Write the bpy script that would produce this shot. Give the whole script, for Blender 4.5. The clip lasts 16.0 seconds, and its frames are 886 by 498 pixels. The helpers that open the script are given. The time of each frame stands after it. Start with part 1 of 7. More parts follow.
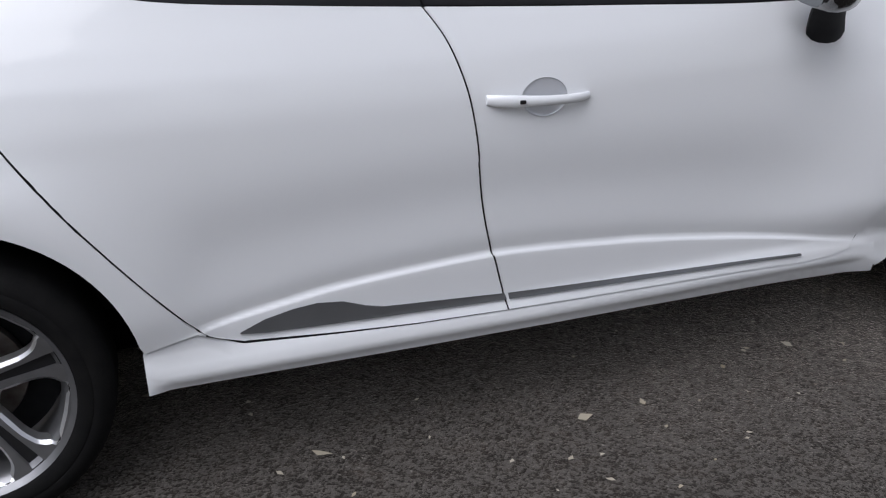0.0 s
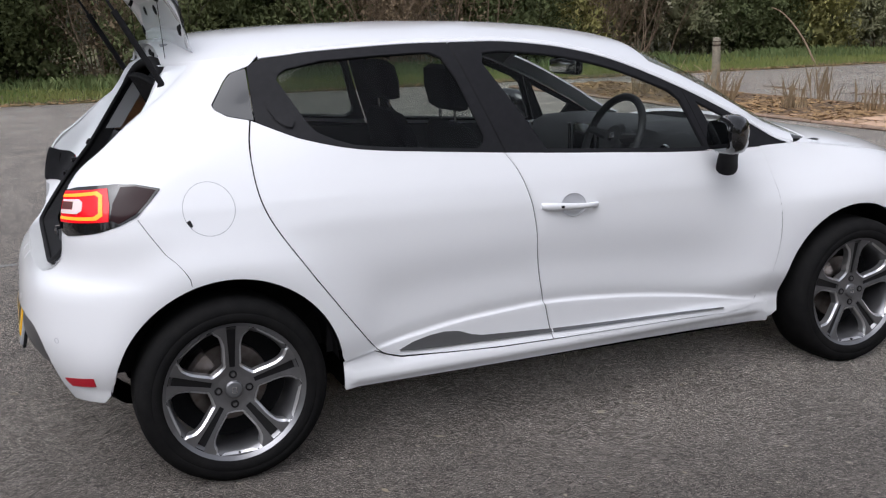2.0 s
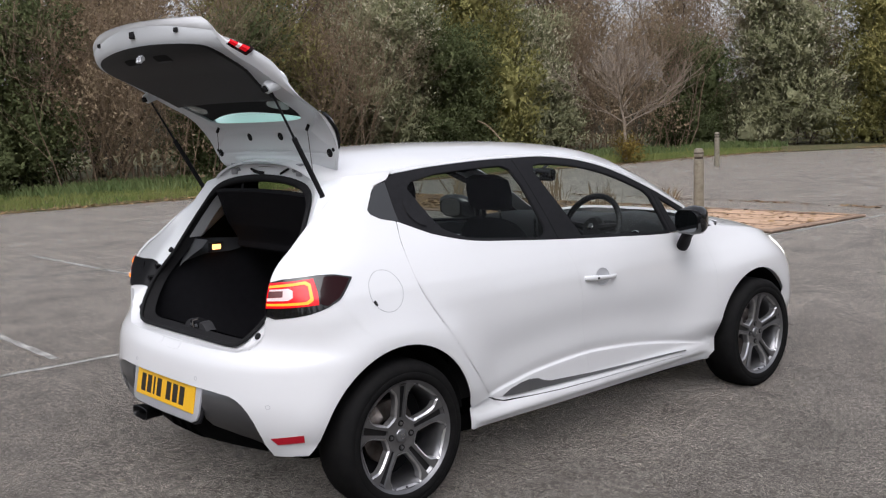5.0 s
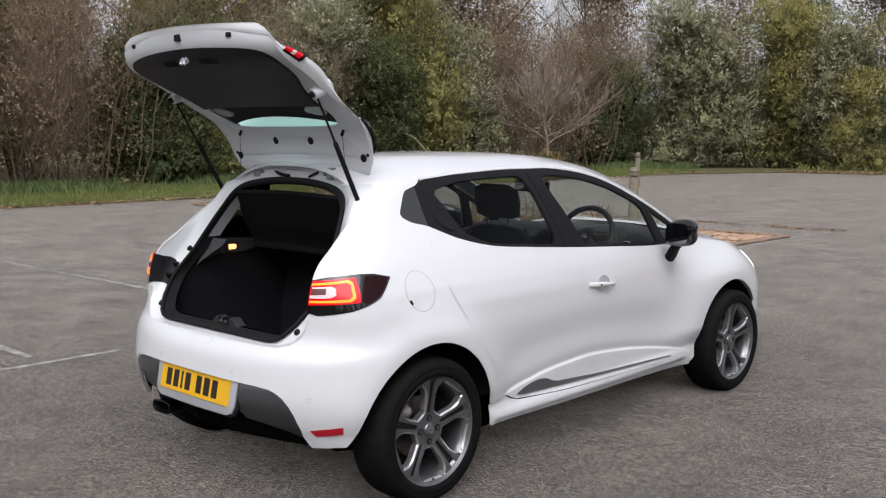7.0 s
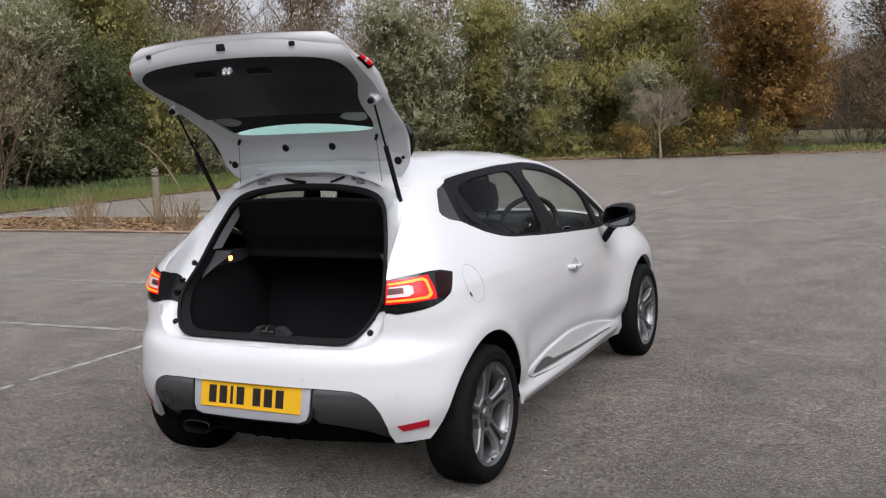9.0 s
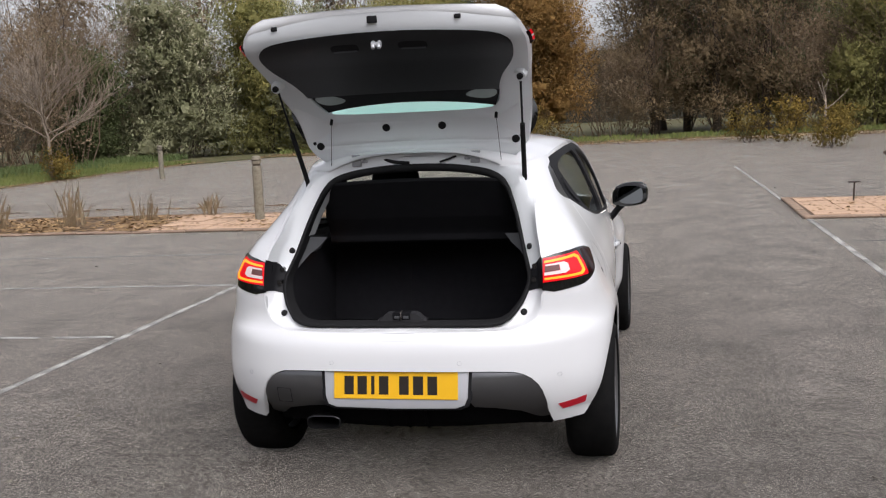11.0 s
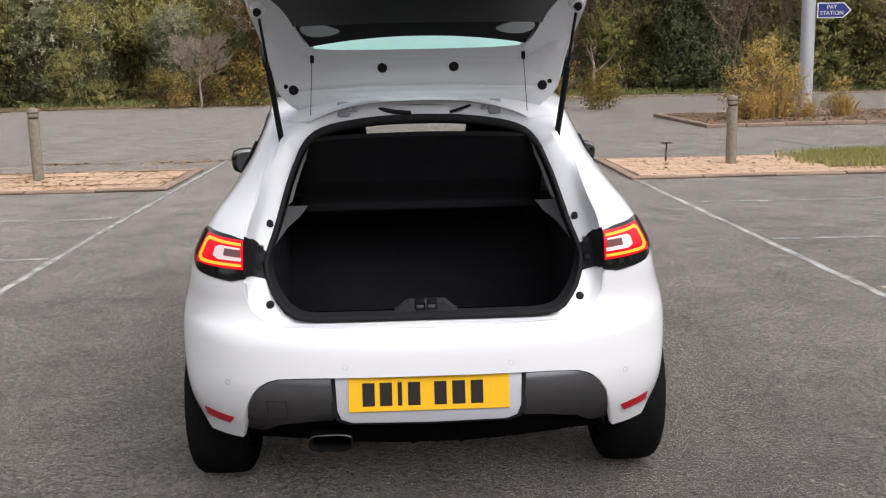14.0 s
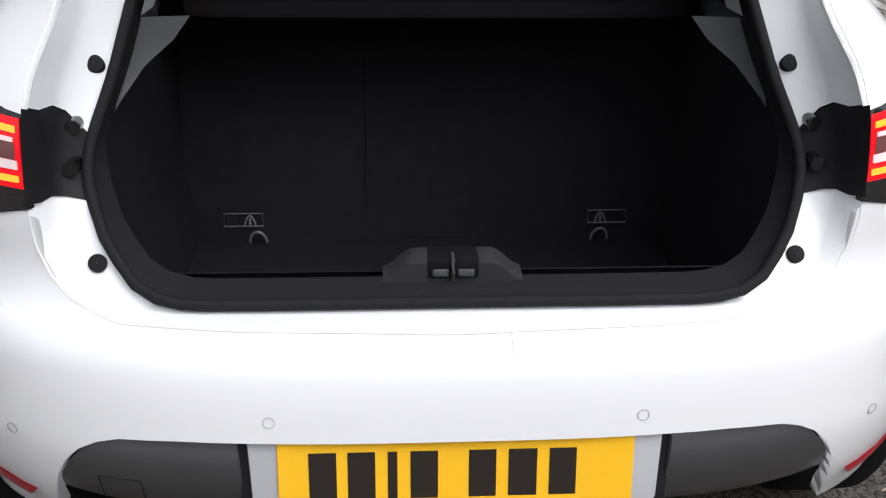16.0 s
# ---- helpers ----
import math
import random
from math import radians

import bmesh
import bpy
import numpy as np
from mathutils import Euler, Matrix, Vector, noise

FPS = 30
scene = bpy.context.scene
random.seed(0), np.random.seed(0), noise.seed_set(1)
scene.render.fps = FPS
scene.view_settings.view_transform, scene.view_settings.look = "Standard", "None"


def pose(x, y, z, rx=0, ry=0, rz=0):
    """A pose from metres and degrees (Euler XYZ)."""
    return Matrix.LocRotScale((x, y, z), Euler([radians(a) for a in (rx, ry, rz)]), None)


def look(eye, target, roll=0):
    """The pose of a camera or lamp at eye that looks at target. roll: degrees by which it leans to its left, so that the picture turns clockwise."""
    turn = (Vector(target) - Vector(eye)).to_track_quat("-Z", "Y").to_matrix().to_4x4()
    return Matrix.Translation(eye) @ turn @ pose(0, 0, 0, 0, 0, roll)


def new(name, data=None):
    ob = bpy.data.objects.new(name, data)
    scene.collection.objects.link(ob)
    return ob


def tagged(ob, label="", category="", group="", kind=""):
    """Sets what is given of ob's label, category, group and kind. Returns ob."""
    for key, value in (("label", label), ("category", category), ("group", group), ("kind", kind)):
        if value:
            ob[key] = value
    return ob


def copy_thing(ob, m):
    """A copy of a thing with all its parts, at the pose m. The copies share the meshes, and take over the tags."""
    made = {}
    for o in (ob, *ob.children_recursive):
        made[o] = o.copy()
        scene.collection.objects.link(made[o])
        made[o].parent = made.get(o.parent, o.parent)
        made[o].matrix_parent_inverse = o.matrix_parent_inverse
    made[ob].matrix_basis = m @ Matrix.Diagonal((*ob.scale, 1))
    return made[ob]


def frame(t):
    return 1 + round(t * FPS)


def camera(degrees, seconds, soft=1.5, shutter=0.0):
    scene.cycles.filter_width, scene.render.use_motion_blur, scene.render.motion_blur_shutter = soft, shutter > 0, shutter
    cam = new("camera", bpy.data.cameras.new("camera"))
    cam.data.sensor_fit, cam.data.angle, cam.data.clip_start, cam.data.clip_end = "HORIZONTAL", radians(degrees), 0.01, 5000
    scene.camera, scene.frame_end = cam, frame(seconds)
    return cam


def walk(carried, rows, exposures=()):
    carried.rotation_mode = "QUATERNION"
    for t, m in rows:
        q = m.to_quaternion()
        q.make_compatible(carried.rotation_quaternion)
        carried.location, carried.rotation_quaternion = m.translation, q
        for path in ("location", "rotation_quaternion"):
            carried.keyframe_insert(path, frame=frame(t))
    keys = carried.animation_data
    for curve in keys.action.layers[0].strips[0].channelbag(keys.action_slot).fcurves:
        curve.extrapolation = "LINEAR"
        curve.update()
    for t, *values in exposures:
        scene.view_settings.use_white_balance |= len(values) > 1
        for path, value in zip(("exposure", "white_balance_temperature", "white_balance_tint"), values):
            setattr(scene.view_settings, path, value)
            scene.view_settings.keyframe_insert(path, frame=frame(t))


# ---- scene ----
cam = camera(47.0, 16.0, soft=1.2)
PATH = [
    (0, (2.768, 0.47, 1.373), (1.005, 0.964, 0.566), -1.6),
    (0.5, (3.115, 0.257, 1.346), (1.389, 0.913, 0.579), -1.4),
    (1, (3.529, 0.062, 1.412), (1.771, 0.742, 0.742), -0.7),
    (1.5, (3.769, -0.23, 1.479), (1.963, 0.429, 0.928), -0.2),
    (2, (3.935, -0.568, 1.453), (2.136, 0.186, 1.012), -1.3),
    (2.5, (3.945, -0.909, 1.498), (2.172, -0.067, 1.115), -1.9),
    (3, (4.044, -1.326, 1.491), (2.296, -0.418, 1.144), -2.1),
    (3.5, (4.086, -1.726, 1.495), (2.401, -0.698, 1.172), -2.0),
    (4, (4.025, -2.027, 1.519), (2.412, -0.88, 1.232), -2.2),
    (6.5, (3.822, -2.816, 1.551), (2.415, -1.413, 1.32), -0.1),
    (7, (3.737, -2.955, 1.537), (2.36, -1.522, 1.313), 0.1),
    (7.5, (3.592, -3.229, 1.555), (2.292, -1.727, 1.321), -0.8),
    (8, (3.321, -3.44, 1.542), (2.134, -1.847, 1.318), -1.4),
    (8.5, (3.021, -3.702, 1.556), (1.98, -2.008, 1.343), -2.0),
    (9, (2.654, -3.995, 1.569), (1.76, -2.221, 1.333), -2.4),
    (9.5, (2.272, -4.186, 1.563), (1.491, -2.362, 1.311), -2.3),
    (10, (1.868, -4.387, 1.561), (1.207, -2.515, 1.315), -2.3),
    (12.5, (0.155, -4.532, 1.561), (0.103, -2.555, 1.265), -3.3),
    (13, (-0.006, -4.467, 1.555), (0.044, -2.49, 1.253), -3.0),
    (13.5, (-0.061, -4.182, 1.525), (0.009, -2.208, 1.209), -1.8),
    (14, (-0.064, -3.76, 1.519), (0.01, -1.794, 1.16), -1.2),
    (14.5, (-0.079, -3.258, 1.507), (0.053, -1.31, 1.073), -2.5),
    (15, (-0.055, -2.766, 1.484), (0.089, -0.839, 0.971), -2.0),
    (15.5, (-0.068, -2.245, 1.47), (0.05, -0.369, 0.786), 0.1),
    (16, (-0.105, -1.784, 1.432), (0.014, -0.002, 0.534), 1.0),
]
EXPOSURES = [(0.0, -0.2, 6000, 13), (0.5, 0.02, 6030, 14), (1.0, 0.14, 6050, 14), (2.0, 0.13, 6080, 14), (4.0, 0.17, 6200, 14), (7.0, 0.11, 6290, 14), (10.0, 0.13, 6330, 14), (12.5, 0.40, 6400, 14), (13.5, 0.36, 6400, 14), (14.5, 0.46, 6370, 14), (15.0, 0.45, 6350, 13), (16.0, 0.40, 6280, 12)]
walk(cam, [(t, look(eye, target, roll)) for t, eye, target, roll in PATH], exposures=EXPOSURES)

# ---- light: a bright overcast sky ----
SUN_ELEV, SUN_TURN = 56.0, 140.0
world = bpy.data.worlds.new("overcast_sky")
scene.world = world
world.use_nodes = True
wn, wl = world.node_tree.nodes, world.node_tree.links
wn.clear()
sky = wn.new("ShaderNodeTexSky")
sky.sky_type, sky.sun_disc = "NISHITA", False
sky.sun_elevation, sky.sun_rotation = radians(SUN_ELEV), radians(SUN_TURN)
sky.air_density, sky.dust_density = 1.0, 3.0
pale = wn.new("ShaderNodeHueSaturation")
pale.inputs["Saturation"].default_value = 0.18
bg = wn.new("ShaderNodeBackground")
bg.inputs["Strength"].default_value = 0.15
wout = wn.new("ShaderNodeOutputWorld")
wl.new(sky.outputs[0], pale.inputs["Color"])
wl.new(pale.outputs[0], bg.inputs["Color"])
wl.new(bg.outputs[0], wout.inputs["Surface"])
sun_data = bpy.data.lights.new("sun", "SUN")
sun_data.energy, sun_data.angle, sun_data.color = 1.75, radians(60), (1.0, 0.97, 0.93)
sun = new("sun", sun_data)
sun.matrix_world = look((0, 0, 0), (-math.sin(radians(SUN_TURN)) * math.cos(radians(SUN_ELEV)), -math.cos(radians(SUN_TURN)) * math.cos(radians(SUN_ELEV)), -math.sin(radians(SUN_ELEV))))


# ---- materials ----
def material(name, colour, rough=0.5, metal=0.0, vary=0.0, scale=20.0, fine=0.0, bump=0.0, bump_scale=200.0, coat=0.0, spec=0.5, per_object=0.0, per_island=0.0, hue=None, subsurface=0.0):
    """A surface with colour that varies at two scales, roughness that varies with it, and fine relief."""
    m = bpy.data.materials.new(name)
    m.use_nodes = True
    n, l = m.node_tree.nodes, m.node_tree.links
    b = n["Principled BSDF"]
    b.inputs["Roughness"].default_value, b.inputs["Metallic"].default_value = rough, metal
    b.inputs["Coat Weight"].default_value = coat
    b.inputs["Coat Roughness"].default_value = 0.04
    b.inputs["Specular IOR Level"].default_value = spec
    b.inputs["Base Color"].default_value = (*colour, 1)
    tc = n.new("ShaderNodeTexCoord")
    last = None
    if vary or fine or per_object or per_island:
        other = hue if hue else tuple(c * 0.55 for c in colour)
        mix = n.new("ShaderNodeMix")
        mix.data_type = "RGBA"
        mix.inputs[6].default_value = (*colour, 1)
        mix.inputs[7].default_value = (*other, 1)
        big = n.new("ShaderNodeTexNoise")
        big.inputs["Scale"].default_value, big.inputs["Detail"].default_value = scale, 4
        l.new(tc.outputs["Object"], big.inputs["Vector"])
        ramp = n.new("ShaderNodeMapRange")
        ramp.inputs[1].default_value, ramp.inputs[2].default_value = 0.35, 0.7
        ramp.inputs[3].default_value, ramp.inputs[4].default_value = 0.0, vary
        l.new(big.outputs["Fac"], ramp.inputs[0])
        fac = ramp.outputs[0]
        if fine:
            small = n.new("ShaderNodeTexNoise")
            small.inputs["Scale"].default_value, small.inputs["Detail"].default_value = scale * 14, 3
            l.new(tc.outputs["Object"], small.inputs["Vector"])
            r2 = n.new("ShaderNodeMapRange")
            r2.inputs[1].default_value, r2.inputs[2].default_value = 0.4, 0.65
            r2.inputs[3].default_value, r2.inputs[4].default_value = 0.0, fine
            l.new(small.outputs["Fac"], r2.inputs[0])
            add = n.new("ShaderNodeMath")
            add.use_clamp = True
            l.new(fac, add.inputs[0]), l.new(r2.outputs[0], add.inputs[1])
            fac = add.outputs[0]
        for amount, kind, socket in ((per_object, "ShaderNodeObjectInfo", "Random"), (per_island, "ShaderNodeNewGeometry", "Random Per Island")):
            if amount:
                src = n.new(kind)
                mul = n.new("ShaderNodeMath")
                mul.operation, mul.use_clamp = "MULTIPLY_ADD", True
                mul.inputs[1].default_value = amount
                l.new(src.outputs[socket], mul.inputs[0]), l.new(fac, mul.inputs[2])
                fac = mul.outputs[0]
        l.new(fac, mix.inputs[0])
        l.new(mix.outputs[2], b.inputs["Base Color"])
    if bump:
        nz = n.new("ShaderNodeTexNoise")
        nz.inputs["Scale"].default_value, nz.inputs["Detail"].default_value = bump_scale, 5
        l.new(tc.outputs["Object"], nz.inputs["Vector"])
        bp = n.new("ShaderNodeBump")
        bp.inputs["Strength"].default_value, bp.inputs["Distance"].default_value = bump, 0.01
        l.new(nz.outputs["Fac"], bp.inputs["Height"])
        l.new(bp.outputs[0], b.inputs["Normal"])
    return m


def glass(name, tint, alpha_rough=0.0):
    """Thin car glass: mostly see-through, with a mirror-like sheen."""
    m = bpy.data.materials.new(name)
    m.use_nodes = True
    n, l = m.node_tree.nodes, m.node_tree.links
    n.remove(n["Principled BSDF"])
    tr, gl, mixer, fr = n.new("ShaderNodeBsdfTransparent"), n.new("ShaderNodeBsdfGlossy"), n.new("ShaderNodeMixShader"), n.new("ShaderNodeLayerWeight")
    tr.inputs["Color"].default_value = (*tint, 1)
    gl.inputs["Roughness"].default_value = 0.02 + alpha_rough
    fr.inputs["Blend"].default_value = 0.5
    steep, gloss = n.new("ShaderNodeMath"), n.new("ShaderNodeMath")
    steep.operation, gloss.operation = "POWER", "MULTIPLY_ADD"
    steep.inputs[1].default_value = 5.0
    gloss.inputs[1].default_value, gloss.inputs[2].default_value = 0.8, 0.018
    l.new(fr.outputs["Facing"], steep.inputs[0]), l.new(steep.outputs[0], gloss.inputs[0])
    l.new(gloss.outputs[0], mixer.inputs[0]), l.new(tr.outputs[0], mixer.inputs[1]), l.new(gl.outputs[0], mixer.inputs[2])
    l.new(mixer.outputs[0], n["Material Output"].inputs["Surface"])
    return m


def glow(name, colour, strength, rough=0.2):
    m = material(name, tuple(min(c, 0.8) for c in colour), rough)
    b = m.node_tree.nodes["Principled BSDF"]
    b.inputs["Emission Color"].default_value = (*colour, 1)
    b.inputs["Emission Strength"].default_value = strength
    return m


WHITE = material("white_car_paint", (0.80, 0.81, 0.83), 0.32, vary=0.05, scale=3.0, coat=0.9, hue=(0.74, 0.75, 0.77))
# WHITE made a little greyer; on the upper boot flange this paints in shade
WHITE_GREYER = material("greyer_white_paint", (0.76, 0.785, 0.81), 0.42, vary=0.15, scale=6.0, coat=0.3, hue=(0.68, 0.70, 0.72))
BLACK_TRIM = material("black_plastic_trim", (0.010, 0.010, 0.012), 0.55, spec=0.2, vary=0.3, scale=40, hue=(0.022, 0.022, 0.025))
GLOSS_BLACK = material("gloss_black", (0.008, 0.008, 0.009), 0.12, coat=0.6)
MATT_BLACK = material("matt_black_plastic", (0.003, 0.003, 0.0035), 0.8, spec=0.06, vary=0.3, scale=40)
RUBBER = material("rubber_seal", (0.010, 0.010, 0.011), 0.78, spec=0.22, vary=0.3, scale=60, hue=(0.02, 0.02, 0.022))
TYRE = material("tyre_rubber", (0.006, 0.006, 0.0065), 0.8, spec=0.12, vary=0.5, scale=25, fine=0.2, hue=(0.013, 0.0125, 0.012), bump=0.15, bump_scale=300)
CARPET = material("black_boot_carpet", (0.018, 0.018, 0.021), 0.95, vary=0.4, scale=30, hue=(0.026, 0.026, 0.030), bump=0.5, bump_scale=900, spec=0.1)
INTERIOR = material("dark_interior_plastic", (0.022, 0.022, 0.025), 0.6, vary=0.4, scale=20, hue=(0.03, 0.03, 0.032), bump=0.1, bump_scale=500)
SEAT_CLOTH = material("charcoal_seat_cloth", (0.010, 0.010, 0.012), 0.9, spec=0.15, vary=0.4, scale=30, hue=(0.018, 0.018, 0.020), bump=0.3, bump_scale=700)
SHELF = material("black_shelf_board", (0.0085, 0.0085, 0.010), 0.75, vary=0.3, scale=20, hue=(0.013, 0.013, 0.015), bump=0.2, bump_scale=600, spec=0.08)
ANCHOR = material("pale_anchor_steel", (0.30, 0.30, 0.31), 0.4, metal=0.5, vary=0.2, scale=40)
GREY_TRIM = material("grey_inner_trim", (0.070, 0.073, 0.080), 0.6, vary=0.2, scale=20)
LINING = material("pale_pillar_lining", (0.36, 0.37, 0.38), 0.7, vary=0.1, scale=20)
SATIN_GREY = material("satin_dark_grey_bumper", (0.17, 0.172, 0.18), 0.28, metal=0.75, vary=0.12, scale=12)
TRIM_GREY = material("metallic_grey_door_trim", (0.20, 0.205, 0.215), 0.33, metal=0.6, vary=0.15, scale=12)
GATE_TRIM = material("dark_gate_trim", (0.007, 0.0075, 0.009), 0.5, vary=0.2, scale=20, bump=0.1, bump_scale=500)
FLAP_SEAM = material("pale_grey_seam", (0.30, 0.31, 0.33), 0.5)
SILVER = material("pale_silver_plastic", (0.52, 0.53, 0.56), 0.35, metal=0.25, vary=0.1, scale=12)
ALLOY = material("machined_alloy", (0.24, 0.24, 0.25), 0.34, metal=0.8, vary=0.3, scale=30)
ALLOY_BRIGHT = material("bright_alloy_edge", (0.68, 0.68, 0.69), 0.28, metal=0.85, vary=0.2, scale=30)
ALLOY_DARK = material("dark_grey_alloy", (0.022, 0.022, 0.024), 0.4, metal=0.5, vary=0.3, scale=30)
STEEL = material("brake_steel", (0.30, 0.28, 0.27), 0.45, metal=0.9, vary=0.6, scale=30, hue=(0.16, 0.10, 0.07))
CHROME = material("chrome", (0.75, 0.75, 0.76), 0.12, metal=1.0)
MIRROR = material("mirror_glass", (0.20, 0.21, 0.22), 0.01, metal=1.0)
PLATE = material("yellow_plate", (0.90, 0.50, 0.015), 0.35, vary=0.06, scale=10)
PLATE_BAR = material("plate_black", (0.02, 0.015, 0.012), 0.4)
RED_REFLECTOR = material("red_reflector", (0.55, 0.012, 0.03), 0.3, vary=0.3, scale=120, coat=0.15, hue=(0.38, 0.008, 0.018))
RED_LENS = glow("red_lamp_lens", (0.70, 0.005, 0.012), 0.34)
RED_BRIGHT = glow("lit_lamp_bar", (1.0, 0.23, 0.018), 1.45)
RED_DARK = material("dark_red_lens", (0.018, 0.003, 0.004), 0.15, spec=0.2)
LAMP_WHITE = glow("pale_lamp_insert", (0.80, 0.66, 0.66), 0.13)
LAMP_GREY = material("smoky_red_lens", (0.16, 0.06, 0.06), 0.2, coat=0.3)
BOOT_LAMP = glow("boot_lamp_glow", (1.0, 0.42, 0.12), 3.2)
HEADLAMP = glow("headlamp_glow", (1.0, 0.97, 0.92), 1.2)
GLASS_CLEAR = glass("clear_window_glass", (0.86, 0.90, 0.88))
GLASS_DARK = glass("privacy_window_glass", (0.50, 0.54, 0.53))
GLASS_TEAL = glass("tinted_rear_screen", (0.68, 0.96, 0.89))


# ---- building helpers ----
def part(name, bm, mat, parent=None, label="", smooth=True, normals=True):
    if normals:
        bmesh.ops.recalc_face_normals(bm, faces=bm.faces)
    me = bpy.data.meshes.new(name)
    bm.to_mesh(me)
    bm.free()
    me.materials.append(mat)
    if smooth:
        me.shade_smooth()
        me.set_sharp_from_angle(angle=radians(38))
    ob = new(name, me)
    ob.parent = parent
    if label:
        ob["label"] = label
    return ob


def thing(name, label, category, group="", kind="", m=None):
    ob = new(name)
    ob.empty_display_size = 0.1
    if m is not None:
        ob.matrix_basis = m
    return tagged(ob, label, category, group, kind)


def box(bm, lo, hi, bevel=0.0, m=None, seg=2):
    lo, hi = Vector(lo), Vector(hi)
    made = bmesh.ops.create_cube(bm, size=1.0)
    vs = made["verts"]
    for v in vs:
        v.co = Vector(((v.co.x + 0.5) * (hi.x - lo.x) + lo.x, (v.co.y + 0.5) * (hi.y - lo.y) + lo.y, (v.co.z + 0.5) * (hi.z - lo.z) + lo.z))
    if bevel:
        es = list({e for v in vs for e in v.link_edges})
        got = bmesh.ops.bevel(bm, geom=es, offset=bevel, segments=seg, affect="EDGES", profile=0.5)
        vs = list({v for f in got["faces"] for v in f.verts} | {v for v in vs if v.is_valid})
    if m is not None:
        bmesh.ops.transform(bm, matrix=m, verts=[v for v in vs if v.is_valid])
    return bm


def rod(bm, a, b, r1, r2=None, seg=12, caps=True):
    a, b = Vector(a), Vector(b)
    turn = (b - a).to_track_quat("Z", "Y").to_matrix().to_4x4()
    bmesh.ops.create_cone(bm, cap_ends=caps, segments=seg, radius1=r1, radius2=r1 if r2 is None else r2, depth=(b - a).length, matrix=Matrix.Translation((a + b) / 2) @ turn)
    return bm


def lathe(bm, rings, m=Matrix.Identity(4), seg=64, closed=False):
    """Turns a profile of (radius, height) about the local z axis."""
    grid = [[bm.verts.new(m @ Vector((r * math.cos(2 * math.pi * k / seg), r * math.sin(2 * math.pi * k / seg), h))) for k in range(seg)] for r, h in rings]
    pairs = list(zip(grid, grid[1:])) + ([(grid[-1], grid[0])] if closed else [])
    for a, b in pairs:
        for k in range(seg):
            bm.faces.new((a[k], a[(k + 1) % seg], b[(k + 1) % seg], b[k]))
    return bm


def sheet(bm, rows, wrap=False):
    """Quads between rows of points."""
    grid = [[bm.verts.new(p) for p in row] for row in rows]
    for a, b in zip(grid, grid[1:]):
        n = len(a)
        for k in range(n if wrap else n - 1):
            bm.faces.new((a[k], a[(k + 1) % n], b[(k + 1) % n], b[k]))
    return grid


def solid(bm, outline, depth, m=Matrix.Identity(4), bevel=0.0):
    """A plate with a flat outline in local x, y, from z 0 to depth."""
    vs = [bm.verts.new((x, y, 0)) for x, y in outline]
    f = bm.faces.new(vs)
    ext = bmesh.ops.extrude_face_region(bm, geom=[f])
    top = [g for g in ext["geom"] if isinstance(g, bmesh.types.BMVert)]
    bmesh.ops.translate(bm, verts=top, vec=(0, 0, depth))
    allv = vs + top
    if bevel:
        es = [e for v in top for e in v.link_edges if all(q in top for q in e.verts)]
        got = bmesh.ops.bevel(bm, geom=list(set(es)), offset=bevel, segments=2, affect="EDGES", profile=0.5)
        allv = list({v for v in allv if v.is_valid} | {v for f in got["faces"] for v in f.verts})
    bmesh.ops.transform(bm, matrix=m, verts=[v for v in allv if v.is_valid])
    return bm


def tube(bm, pts, r, seg=10, closed=False):
    """A round bead along a line of points."""
    pts = [Vector(p) for p in pts]
    n = len(pts)
    rings, ref = [], Vector((0.13, 0.27, 0.95)).normalized()
    for i, p in enumerate(pts):
        d = (pts[(i + 1) % n] - pts[i - 1]) if closed else (pts[min(i + 1, n - 1)] - pts[max(i - 1, 0)])
        d.normalize()
        side = d.cross(ref)
        if side.length < 0.05:
            side = d.cross(Vector((1, 0, 0)))
        side.normalize()
        up = side.cross(d)
        rr = r[i] if isinstance(r, (list, tuple)) else r
        rings.append([p + side * rr * math.cos(2 * math.pi * k / seg) + up * rr * math.sin(2 * math.pi * k / seg) for k in range(seg)])
    if closed:
        rings.append(rings[0])
    grid = sheet(bm, rings, wrap=True)
    if not closed:
        bm.faces.new(grid[0]), bm.faces.new(grid[-1])
    else:
        bmesh.ops.remove_doubles(bm, verts=bm.verts, dist=1e-6)
    return bm


def smooth_line(pts, per=6, closed=False):
    """A Catmull-Rom line through points of any dimension."""
    a = np.array(pts, float)
    n = len(a)
    out = []
    for i in range(n if closed else n - 1):
        if closed:
            p0, p1, p2, p3 = a[i - 1], a[i], a[(i + 1) % n], a[(i + 2) % n]
        else:
            p0, p1, p2, p3 = a[max(i - 1, 0)], a[i], a[i + 1], a[min(i + 2, n - 1)]
        for k in range(per):
            t = k / per
            out.append(0.5 * (2 * p1 + (p2 - p0) * t + (2 * p0 - 5 * p1 + 4 * p2 - p3) * t * t + (3 * p1 - p0 - 3 * p2 + p3) * t ** 3))
    if not closed:
        out.append(a[-1])
    return np.array(out)


